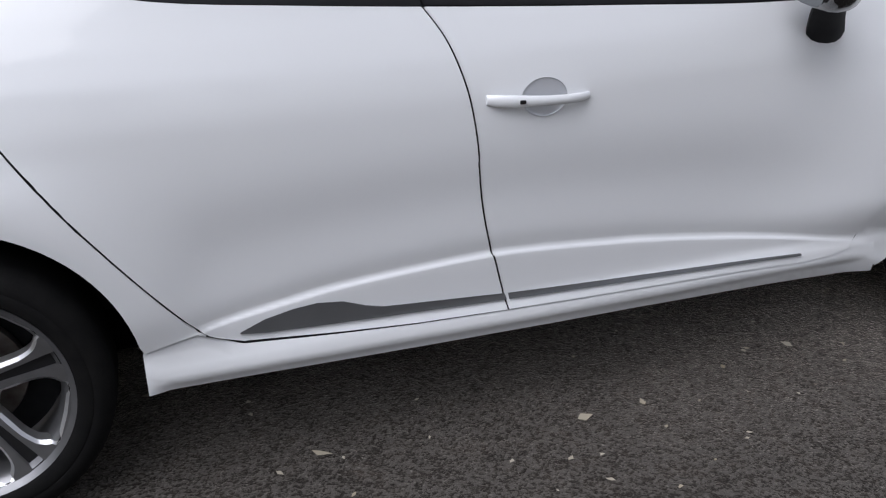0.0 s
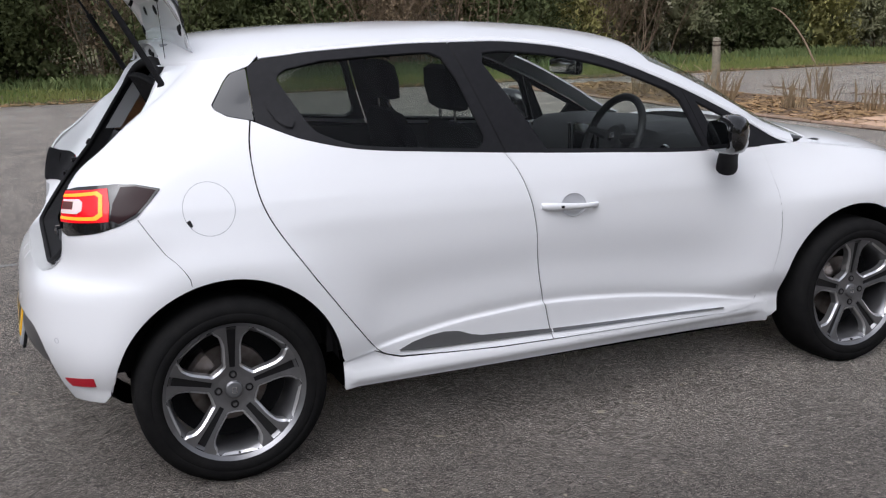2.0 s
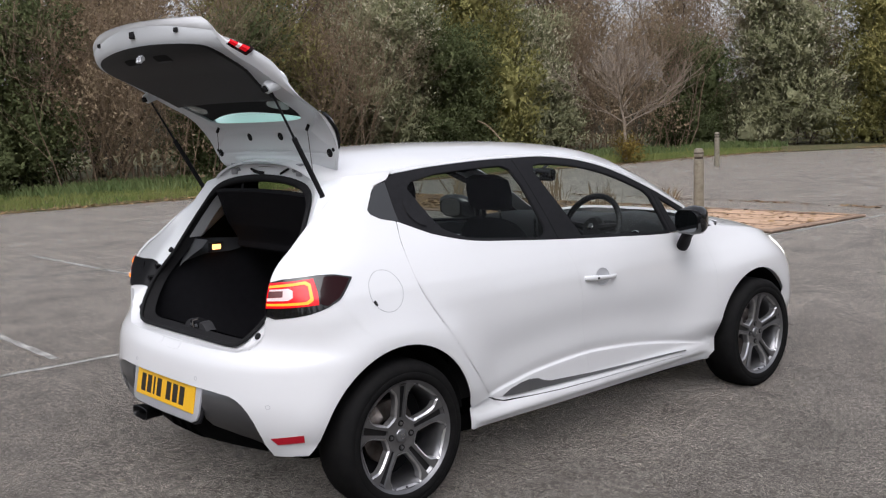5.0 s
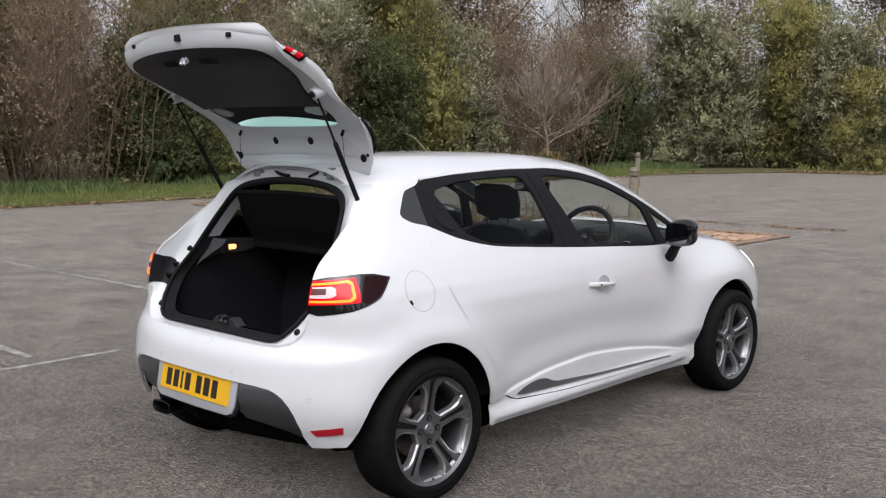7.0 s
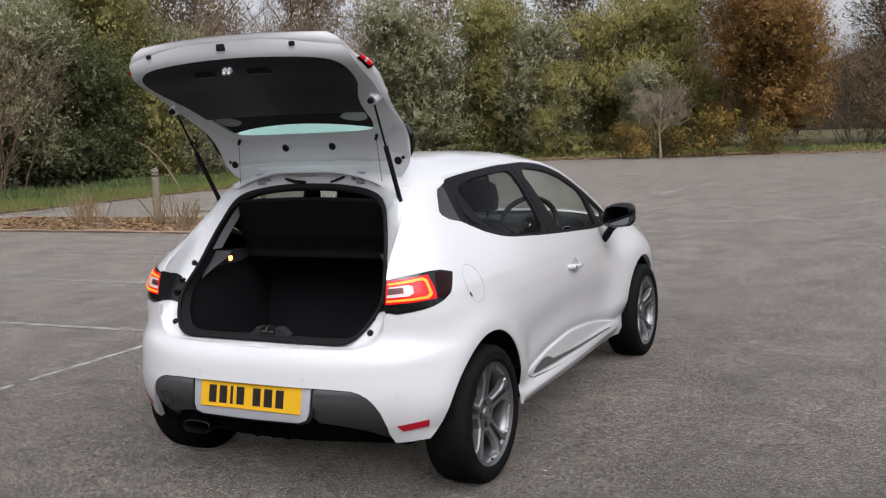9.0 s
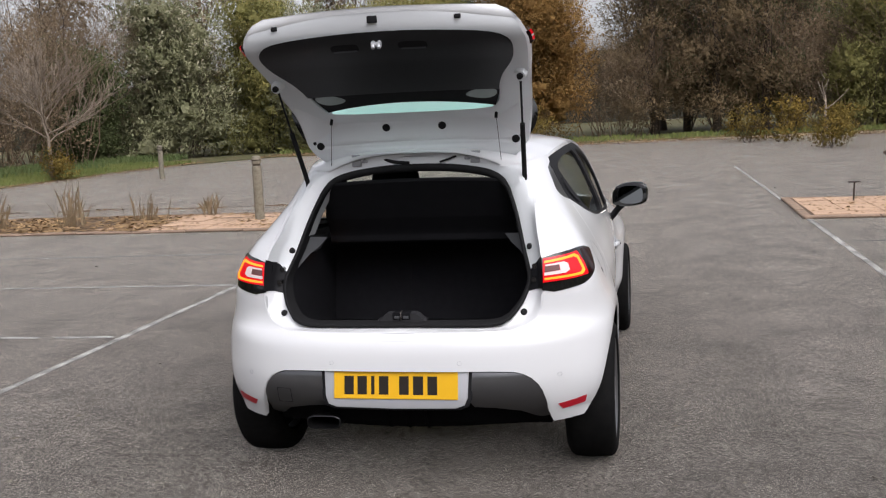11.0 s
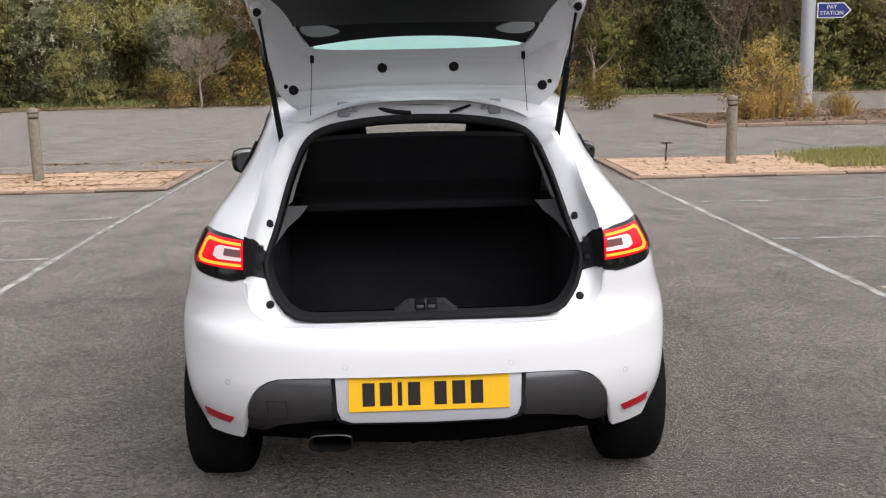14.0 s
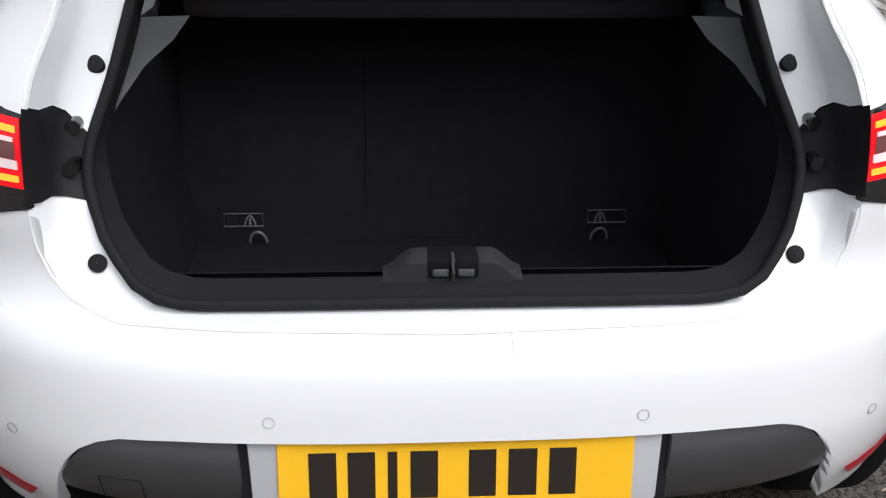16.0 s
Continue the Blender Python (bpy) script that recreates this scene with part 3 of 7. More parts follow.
def top_run(a, b, drop=0.0, n=14):
    return [(y, dlo(y) - drop) for y in np.linspace(a, b, n)]


def grown(points, d):
    p = np.array(points, float)
    c = p.mean(0)
    v = p - c
    return p + v / np.linalg.norm(v, axis=1, keepdims=True) * d


rear_glass = [(0.246, 1.272), (0.256, 1.290), (0.280, 1.304)] + top_run(0.40, 0.78, 0.030, 7) + [(0.825, 1.325), (0.868, 1.25), (0.935, 1.055), (0.93, 1.035)] + belt_run(0.90, 0.46, -0.014, 8) + [(0.40, 1.077), (0.345, 1.103), (0.322, 1.13)]
front_glass = [(0.975, 1.300), (0.985, 1.335)] + top_run(1.05, 1.745, 0.032, 12) + [(1.79, 1.135), (1.872, 0.958)] + belt_run(1.84, 1.17, -0.016, 8)
corner_glass = [(1.862, 1.125), (1.955, 0.962), (2.05, 0.962), (2.085, 1.015)]
rear_frame = [(0.158, 1.148), (0.158, 1.312), (0.175, 1.326)] + top_run(0.21, 0.856, 0, 14) + [(0.93, 1.18), (1.002, 0.998)] + belt_run(0.98, 0.17, -0.003, 14)
front_frame = [(1.010, 0.998), (0.938, 1.18), (0.866, dlo(0.866))] + top_run(0.90, 1.80, 0, 16) + [(1.90, 0.945)] + belt_run(1.88, 1.03, -0.004, 14)
corner_frame = [(1.905, 0.943)] + top_run(1.806, 2.26, 0, 10) + [(2.30, 0.942), (2.2, 0.936)]
tip_trim = [(0.153, 1.149), (0.153, 1.309), (0.105, 1.297), (0.080, 1.27), (0.050, 1.225), (0.033, 1.20), (0.039, 1.185), (0.075, 1.165)]
for mirror in (False, True):
    panel("quarter_trim", side_line(*tip_trim), QUARTER, car, mirror=mirror, off=-0.003, lip=0.006)
    for kind, frame_line, pane_line, tint in (("rear", rear_frame, rear_glass, GLASS_DARK), ("front", front_frame, front_glass, GLASS_CLEAR), ("corner", corner_frame, corner_glass, GLASS_CLEAR)):
        fr = panel("window_frame", keyhole(side_line(*frame_line), side_line(*pane_line)), BLACK_TRIM, car, mirror=mirror, off=-0.003, lip=0.016, step=(0.03, 0.03))
        panel("window_pane", side_line(*grown(pane_line, 0.012)), tint, car, mirror=mirror, off=-0.014, lip=0.003, step=(0.05, 0.05), label="tinted window glass" if kind == "rear" else "clear window glass")
    # rear handle sunk in the black corner
    panel("rear_door_handle", side_line((0.212, 1.238), (0.228, 1.236), (0.246, 1.212), (0.272, 1.158), (0.280, 1.136), (0.268, 1.118), (0.246, 1.124), (0.222, 1.142), (0.203, 1.176), (0.200, 1.215)), BLACK_TRIM, car, mirror=mirror, off=0.007, lip=0.01)
    # black sheet close behind the panels, added to keep the gaps dark
    panel("inner_shell", side_line((0.40, 0.30), (0.36, 0.50), (0.26, 0.62), (0.10, 0.71), (-0.10, 0.72), (-0.22, 0.70), (-0.27, 0.85), (-0.10, 0.93), (0.09, 1.13), (0.3, 1.06), (0.6, 1.01), (1.0, 0.975), (1.5, 0.945), (2.1, 0.92), (2.28, 0.90), (2.6, 0.83), (2.9, 0.76), (2.96, 0.66), (2.80, 0.68), (2.589, 0.72), (2.35, 0.65), (2.22, 0.50), (2.16, 0.30)), RUBBER, car, mirror=mirror, off=-0.0125, lip=0.003, step=(0.03, 0.012), ridges=CREASE_LINES)
    # grey strip along the door bottoms
    panel("door_trim", side_line((0.566, 0.356), (0.62, 0.378), (0.683, 0.392), (0.735, 0.397), (0.79, 0.391), (0.84, 0.372), (0.88, 0.362), (1.161, 0.344), (1.165, 0.329), (0.9, 0.338), (0.62, 0.349)), TRIM_GREY, car, mirror=mirror, off=0.007, lip=0.009, step=(0.02, 0.01), label="metallic dark grey door trim")
    panel("door_trim", side_line((1.171, 0.343), (1.953, 0.313), (1.953, 0.308), (1.173, 0.329)), TRIM_GREY, car, mirror=mirror, off=0.007, lip=0.009, step=(0.03, 0.01))
    # fuel flap outline and its tab, on the right only
    if not mirror:
        bm = bmesh.new()
        ang = np.linspace(0, 2 * math.pi, 65)[:-1]
        zf = 0.896 + 0.080 * np.sin(ang)
        tube(bm, [Vector(p) for p in skin(by_y(-0.034 + 0.080 * np.cos(ang), zf), zf)], 0.0008, 6, closed=True)
        part("fuel_flap_seam", bm, FLAP_SEAM, car)
        panel("fuel_flap_tab", uz([(-0.108, 0.862), (-0.096, 0.868), (-0.088, 0.850), (-0.094, 0.845)]), RUBBER, car, off=0.002, lip=0.003, step=(0.01, 0.01))
    # front handle: cup and grip
    sgn = -1 if mirror else 1
    hx = float(width(1.24, 0.795))
    cup = [(1.248 + 0.052 * math.cos(a), 0.796 + 0.041 * math.sin(a)) for a in np.linspace(0, 2 * math.pi, 40)[:-1]]
    bm = bmesh.new()
    rows = []
    for k, (scale_, depth) in enumerate(((1.0, 0.0012), (0.96, -0.001), (0.86, -0.002), (0.5, -0.002), (0.02, -0.002))):
        rows.append([Vector(skin(by_y(1.248 + (y - 1.248) * scale_, 0.796 + (z - 0.796) * scale_), 0.796 + (z - 0.796) * scale_)) * 1 + Vector((0.0022 + depth, 0, 0)) for y, z in cup])
    for row in rows:
        for v in row:
            v.x *= sgn
    sheet(bm, rows, wrap=True)
    part("handle_cup", bm, SILVER, car)
    bm = bmesh.new()
    grip = [(1.118, 0.005, 0.011), (1.14, 0.017, 0.0135), (1.17, 0.024, 0.014), (1.21, 0.029, 0.012), (1.25, 0.031, 0.0105), (1.29, 0.029, 0.010), (1.33, 0.020, 0.010), (1.352, 0.006, 0.008)]
    rows = []
    for y, out, hh in grip:
        z0 = 0.801 - (y - 1.118) * 0.055
        base = float(width(y, z0))
        rows.append([Vector((sgn * (base + out - 0.007 + 0.008 * math.cos(a)), y, z0 + hh * math.sin(a))) for a in np.linspace(0, 2 * math.pi, 15)[:-1]])
    g = sheet(bm, rows, wrap=True)
    bm.faces.new(g[0]), bm.faces.new(g[-1])
    grip_ob = part("door_handle", bm, WHITE, car)
    bm = bmesh.new()
    box(bm, (-0.004, -0.0065, -0.0042), (0.004, 0.0065, 0.0042), 0.002)
    key = part("keyhole", bm, RUBBER, grip_ob)
    key.matrix_basis = Matrix.Translation((sgn * (float(width(1.192, 0.797)) + 0.0265), 1.190, 0.797))
    # door mirror
    bm = bmesh.new()
    rows = []
    for x, yc, zc, ry, rz in ((0.775, 1.90, 0.985, 0.035, 0.035), (0.80, 1.885, 1.0, 0.055, 0.062), (0.85, 1.875, 1.008, 0.066, 0.073), (0.905, 1.86, 1.014, 0.068, 0.075), (0.957, 1.84, 1.018, 0.060, 0.068), (0.983, 1.825, 1.020, 0.042, 0.050), (0.993, 1.82, 1.022, 0.015, 0.02)):
        ring = []
        for a in np.linspace(0, 2 * math.pi, 21)[:-1]:
            c, s_ = math.cos(a), math.sin(a)
            y = yc + ry * (abs(c) ** 0.75) * (1 if c > 0 else -0.62)
            ring.append(Vector((sgn * x, y, zc + rz * math.copysign(abs(s_) ** 0.7, s_))))
        rows.append(ring)
    g = sheet(bm, rows, wrap=True)
    bm.faces.new(g[0]), bm.faces.new(g[-1])
    mirror_ob = part("door_mirror", bm, GLOSS_BLACK, car, "gloss black door mirror")
    bm = bmesh.new()
    rows = [[Vector((sgn * (xc + rx * math.cos(a)), yc + ry * math.sin(a), z)) for a in np.linspace(0, 2 * math.pi, 13)[:-1]] for xc, yc, z, rx, ry in ((0.745, 1.965, 0.835, 0.020, 0.045), (0.765, 1.955, 0.865, 0.026, 0.050), (0.80, 1.93, 0.91, 0.026, 0.044), (0.85, 1.90, 0.955, 0.034, 0.036), (0.86, 1.89, 0.975, 0.036, 0.034))]
    g = sheet(bm, rows, wrap=True)
    bm.faces.new(g[0]), bm.faces.new(g[-1])
    part("mirror_foot", bm, BLACK_TRIM, mirror_ob)
    bm = bmesh.new()
    solid(bm, [(0.075 * math.copysign(abs(math.cos(a)) ** 0.6, math.cos(a)), 0.055 * math.copysign(abs(math.sin(a)) ** 0.6, math.sin(a))) for a in np.linspace(0, 2 * math.pi, 33)[:-1]], 0.003)
    mg = part("mirror_glass", bm, MIRROR, mirror_ob)
    mg.matrix_basis = Matrix.Translation((sgn * 0.888, 1.812, 1.012)) @ Euler((radians(91), 0, radians(-sgn * 8))).to_matrix().to_4x4()

# ---- tail lamps ----
def lamp_point(a, b):
    """a: 0 at the inner end, 1 where the red lens ends; b: 0 at the bottom, 1 at the top."""
    y_or = -0.285
    a = a * 0.78
    zl, zh = 0.863 + 0.014 * a, 0.957 + 0.022 * min(a, 1)
    z = zl + b * (zh - zl)
    ui, uo = float(by_x(0.597, z)), float(by_y(y_or, z))
    return (ui + a * (uo - ui), z)


def lamp_patch(name, corners, mat, parent, mirror, off, label=""):
    pts = [lamp_point(a, b) for a, b in dense(corners, 0.08)]
    return panel(name, pts, mat, parent, mirror=mirror, off=off, lip=0.006, step=(0.02, 0.015), label=label)


lamp_outline = np.vstack([uz(lamp_low[::-1]), uz(lamp_top), xz([(0.64, 0.972), (0.594, 0.960), (0.594, 0.90), (0.594, 0.834), (0.64, 0.824)])])
for mirror in (False, True):
    lamp = panel("tail_lamp", lamp_outline, GLOSS_BLACK, car, mirror=mirror, off=0.002, lip=0.05, step=(0.02, 0.015), label="lit red tail lamp in a black housing")
    lamp_patch("red_lens", [(0, 0), (1, 0.04), (1.03, 0.5), (1, 0.97), (0, 1)], RED_LENS, lamp, mirror, 0.006)
    tip = uz(dense([(-0.185, 0.962), (-0.24, 0.975), (-0.282, 0.975), (-0.31, 0.93), (-0.325, 0.882), (-0.30, 0.872), (-0.25, 0.898), (-0.21, 0.935)], 0.02))
    panel("dark_lens", tip, RED_DARK, lamp, mirror=mirror, off=0.005, lip=0.004, step=(0.02, 0.015))
    lamp_patch("light_bar", [(0.02, 0.80), (0.75, 0.82), (0.835, 0.73), (0.835, 0.29), (0.75, 0.20), (0.02, 0.19), (0.02, 0.10), (0.79, 0.10), (0.905, 0.22), (0.905, 0.80), (0.80, 0.91), (0.02, 0.89)], RED_BRIGHT, lamp, mirror, 0.009)
    lamp_patch("pale_insert", [(0.02, 0.29), (0.40, 0.29), (0.50, 0.38), (0.50, 0.64), (0.42, 0.73), (0.04, 0.73), (0.04, 0.67), (0.31, 0.66), (0.31, 0.42), (0.02, 0.41)], LAMP_WHITE, lamp, mirror, 0.009)
    lamp_patch("lamp_socket", [(0.03, 0.42), (0.30, 0.43), (0.30, 0.655), (0.03, 0.66)], LAMP_GREY, lamp, mirror, 0.008)

# ---- tailgate opening: white flange, black seal, boot ----
def open_y(z):
    z = np.asarray(z, float)
    return np.where(z < 0.986, -0.45 + 0.78 * (z - 0.745), -0.262 + 0.625 * (z - 0.986))


def along(pts, n):
    p = np.array(pts, float)
    s = np.concatenate(([0], np.cumsum(np.linalg.norm(np.diff(p, axis=0), axis=1))))
    t = np.linspace(0, s[-1], n)
    return np.stack([np.interp(t, s, p[:, k]) for k in range(p.shape[1])], -1)


seal_low = smooth_line([(0.0, 0.698), (0.30, 0.698), (0.40, 0.701), (0.458, 0.722), (0.505, 0.778)])
seal_mid = smooth_line([(0.505, 0.778), (0.534, 0.865), (0.503, 0.975), (0.462, 1.122), (0.425, 1.219)])
seal_top = smooth_line([(0.425, 1.219), (0.39, 1.262), (0.335, 1.290), (0.25, 1.308), (0.137, 1.320), (0.0, 1.324)])
seal_xz = np.vstack([along(seal_low, 16)[:-1], along(seal_mid, 24)[:-1], along(seal_top, 18)])
seal_half = np.stack([seal_xz[:, 0], open_y(seal_xz[:, 1]), seal_xz[:, 1]], -1)
e_low = skin(*xz([(0.0, 0.682), (0.3, 0.682), (0.47, 0.685), (0.53, 0.70), (0.565, 0.725), (0.583, 0.755), (0.588, 0.775)]).T)
zz = np.linspace(0.775, 1.325, 22)
e_mid = skin(by_x(PILLAR_X(zz), zz), zz)
e_top = crown(np.linspace(0.93, 0.0, 12), np.full(12, -0.088))
edge_half = np.vstack([along(e_low, 16)[:-1], along(e_mid, 24)[:-1], along(np.vstack([e_mid[-1:], e_top]), 18)])


def both_sides(half):
    return np.vstack([half, (half * [-1, 1, 1])[::-1][1:-1]])


flange_rows = []
for a, b in ((0.0, 0.0), (0.12, 0.35), (0.22, 0.80), (0.42, 1.0), (0.85, 1.0), (1.0, 0.97)):
    r = edge_half + (seal_half - edge_half) * np.array([a, b, a])
    if a == 0.0:
        # a narrow lip that laps over the bumper and the quarter panel
        lap = slice(0, 38)
        away = (edge_half - seal_half)[lap][:, [0, 2]]
        away = away / np.linalg.norm(away, axis=1, keepdims=True)
        lx, lz = edge_half[lap, 0] + away[:, 0] * 0.006, edge_half[lap, 2] + away[:, 1] * 0.006
        lu = by_x(np.maximum(lx, 0.0), lz)
        nn = normals_of(skin, lu, lz)
        nn = nn * np.where(nn[:, 1:2] > 0, -1, 1)
        r[lap] = skin(lu, lz) + nn * 0.0016
        r[38:, 1] += 0.004
    r[:, 2] -= 0.006 * (a == 0.0) * (np.arange(len(r)) > 38)
    flange_rows.append(r)
first = int(np.argmax(edge_half[:, 2] > 0.822))
last = int(np.argmax(edge_half[:, 2] > 0.962))
# the upper flange takes the greyer white, so some shade is in its colour
for name, mat, a, b, label in (("boot_flange", WHITE, 0, first, "white painted boot opening"), ("lamp_bracket", BLACK_TRIM, first, last, "black bracket beside the tail lamp"), ("boot_flange", WHITE_GREYER, last, len(edge_half) - 1, "white painted boot opening")):
    for sgn in (1, -1):
        bm = bmesh.new()
        sheet(bm, [[Vector((p[0] * sgn, p[1] - (0.006 if mat is BLACK_TRIM and k < 4 else 0.0), p[2])) for p in r[a:b + 1]] for k, r in enumerate(flange_rows)])
        part(name, bm, mat, car, label)
bm = bmesh.new()
tube(bm, [Vector(p) + Vector((0, -0.012, 0.0)) for p in both_sides(seal_half)], [0.0088 + 0.0085 * float(ease(p[2], 1.20, 1.29)) for p in both_sides(seal_half)], 10, closed=True)
part("boot_seal", bm, RUBBER, car, "black rubber boot seal")
for sgn in (1, -1):
    for p in ((0.516, -0.452, 0.745), (0.528, -0.283, 0.991)):
        bm = bmesh.new()
        lathe(bm, [(0.0005, 0.004), (0.010, 0.0035), (0.0135, 0.001), (0.014, -0.02)], seg=20)
        stop = part("rubber_stop", bm, RUBBER, car)
        stop.matrix_basis = look((sgn * p[0], p[1], p[2]), (sgn * p[0], p[1] + 1, p[2] - 0.75)) @ Matrix.Translation((0, 0, 0.0))
    for z in (0.865, 0.915):
        bm = bmesh.new()
        y = float(open_y(z))
        rod(bm, (sgn * 0.553, y - 0.034, z), (sgn * 0.553, y + 0.005, z), 0.0115, seg=14)
        part("bracket_screw", bm, GLOSS_BLACK, car)

# boot lining: plastic collar inside the seal, floor, sides, seat back
bm = bmesh.new()
inner_half = seal_half * [0.975, 1, 1] + [0, 0.05, 0]
inner_half[:, 2] = 1.0 + (inner_half[:, 2] - 1.0) * 0.965
sheet(bm, [[Vector(p) for p in both_sides(seal_half + [0, -0.004, 0])], [Vector(p) for p in both_sides(inner_half)]], wrap=True)
part("boot_collar", bm, RUBBER, car)
bm = bmesh.new()
xs = np.linspace(-0.55, 0.55, 12)
FLOOR_Z = 0.44
sheet(bm, [[Vector((x, y, z)) for x in xs] for y, z in ((-0.42, 0.708), (-0.40, 0.700), (-0.388, 0.50), (-0.36, FLOOR_Z), (-0.1, FLOOR_Z), (0.24, FLOOR_Z))])
part("boot_floor", bm, CARPET, car, "black carpeted boot floor")
for sgn in (1, -1):
    bm = bmesh.new()
    rows = []
    for y, xo, zt in ((-0.42, 0.52, 0.80), (-0.36, 0.535, 0.88), (-0.30, 0.54, 0.93), (-0.18, 0.53, 0.97), (0.0, 0.525, 0.98), (0.36, 0.52, 0.98)):
        rows.append([Vector((sgn * (xo - 0.02 * (z < 0.55)), y, z)) for z in np.linspace(0.43, zt, 8)])
    sheet(bm, rows)
    part("boot_side", bm, CARPET, car)
    bm = bmesh.new()
    sheet(bm, [[Vector((sgn * x, y, z)) for x, y, z in row] for row in (
        ((0.512, -0.235, 0.925), (0.505, -0.20, 0.99), (0.492, -0.17, 1.035)),
        ((0.508, -0.20, 0.935), (0.502, -0.17, 0.99), (0.490, -0.14, 1.035)),
        ((0.503, -0.12, 0.955), (0.498, -0.10, 0.998), (0.490, -0.09, 1.03)),
        ((0.500, 0.02, 0.955), (0.496, 0.03, 1.0), (0.488, 0.04, 1.02)),
        ((0.52, 0.2, 0.985), (0.52, 0.2, 1.0), (0.52, 0.2, 1.01)))])
    support = part("shelf_support", bm, GREY_TRIM, car, "grey plastic shelf support")
    bm = bmesh.new()
    sheet(bm, [[Vector((sgn * x, y, z)) for x, y, z in row] for row in (
        ((0.505, -0.205, 1.035), (0.470, -0.180, 1.035), (0.405, -0.150, 1.030)),
        ((0.507, -0.215, 0.995), (0.482, -0.190, 0.992), (0.432, -0.165, 0.995)),
        ((0.512, -0.230, 0.950), (0.500, -0.215, 0.950), (0.474, -0.195, 0.962)),
        ((0.515, -0.250, 0.905), (0.513, -0.247, 0.909), (0.508, -0.240, 0.918)))])
    part("support_wing", bm, GREY_TRIM, support)
    bm = bmesh.new()
    zs = np.linspace(1.045, 1.25, 9)
    sx = np.interp(zs, seal_half[20:50, 2], seal_half[20:50, 0])
    sheet(bm, [[Vector((sgn * (x - 0.016 - d * 0.13), float(open_y(z)) + 0.012 + d, z)) for x, z in zip(sx, zs)] for d in (0.0, 0.02, 0.04, 0.06)])
    part("pillar_lining", bm, LINING, car, "pale grey pillar lining")
bm = bmesh.new()
rows = []
for z, y in ((0.43, 0.232), (0.62, 0.255), (0.80, 0.295), (0.95, 0.335), (1.0, 0.36), (1.01, 0.40)):
    rows.append([Vector((x, y + 0.010 * math.cos(x * 9), z)) for x in np.linspace(-0.54, 0.54, 25)])
sheet(bm, rows)
seat_back = part("rear_seat_back", bm, CARPET, car, "black rear seat back")
bm = bmesh.new()
rod(bm, (-0.135, 0.225, 0.52), (-0.135, 0.345, 0.99), 0.0016, seg=6)
part("seat_split", bm, RUBBER, seat_back)
for sgn in (1, -1):
    bm = bmesh.new()
    ringpts = [Vector((sgn * 0.372 + 0.018 * math.cos(a), 0.215 - 0.01 * math.sin(a), 0.446 + 0.030 * math.sin(a))) for a in np.linspace(0, math.pi, 12)]
    tube(bm, ringpts, 0.0030, 6)
    part("lashing_ring", bm, ANCHOR, car, "grey steel lashing ring")
    bm = bmesh.new()
    x0 = -0.402 if sgn < 0 else 0.387
    tube(bm, [(x0 - 0.041, 0.222, 0.512), (x0 + 0.041, 0.222, 0.512), (x0 + 0.043, 0.218, 0.484), (x0 - 0.041, 0.218, 0.484)], 0.0013, 5, closed=True)
    anchor_label = part("anchor_label", bm, ANCHOR, seat_back)
    bm = bmesh.new()
    xm = x0 - sgn * 0.014
    tube(bm, [(xm - 0.012, 0.219, 0.486), (xm - 0.006, 0.220, 0.503), (xm, 0.220, 0.508), (xm + 0.006, 0.220, 0.503), (xm + 0.012, 0.219, 0.486)], 0.0022, 5)
    rod(bm, (xm, 0.219, 0.487), (xm, 0.220, 0.501), 0.003, seg=6)
    part("label_symbol", bm, ANCHOR, anchor_label)
# latch housing on the load sill
bm = bmesh.new()
rows = []
for y, zadd, cut in ((-0.452, -0.03, 0), (-0.450, 0.0, 1), (-0.435, 0.004, 1), (-0.405, 0.004, 1), (-0.39, -0.05, 1)):
    rows.append([Vector((x, y, 0.706 + zadd + cut * 0.030 * float(ease(abs(x), 0.105, 0.058)))) for x in np.linspace(-0.105, 0.105, 24)])
sheet(bm, rows)
latch = part("boot_latch", bm, INTERIOR, car, "grey plastic boot latch cover")
# solid near-black block, painting in the dark of the latch recess
bm = bmesh.new()
box(bm, (-0.038, -0.4535, 0.712), (0.038, -0.402, 0.7415), 0.003)
part("latch_recess", bm, SHELF, latch)
for x in (-0.019, 0.019):
    bm = bmesh.new()
    box(bm, (x - 0.012, -0.4565, 0.716), (x + 0.012, -0.45, 0.728), 0.002)
    part("latch_pocket", bm, GREY_TRIM, latch)
bm = bmesh.new()
tube(bm, [(-0.001, -0.455, 0.712), (-0.001, -0.461, 0.726), (-0.001, -0.458, 0.742), (-0.001, -0.435, 0.745)], 0.0030, 6)
part("latch_loop", bm, STEEL, latch)
# lit boot lamp
bm = bmesh.new()
box(bm, (-0.512, -0.088, 0.968), (-0.494, -0.032, 0.995), 0.0085, seg=3)
boot_lamp = part("boot_lamp", bm, BOOT_LAMP, car, "glowing amber boot lamp")
# added lip that blocks the lamp's glow from straight behind
bm = bmesh.new()
box(bm, (-0.515, -0.100, 0.958), (-0.474, -0.092, 1.006), 0.003)
box(bm, (-0.515, -0.094, 1.000), (-0.484, -0.026, 1.006), 0.002)
part("lamp_housing", bm, INTERIOR, boot_lamp)
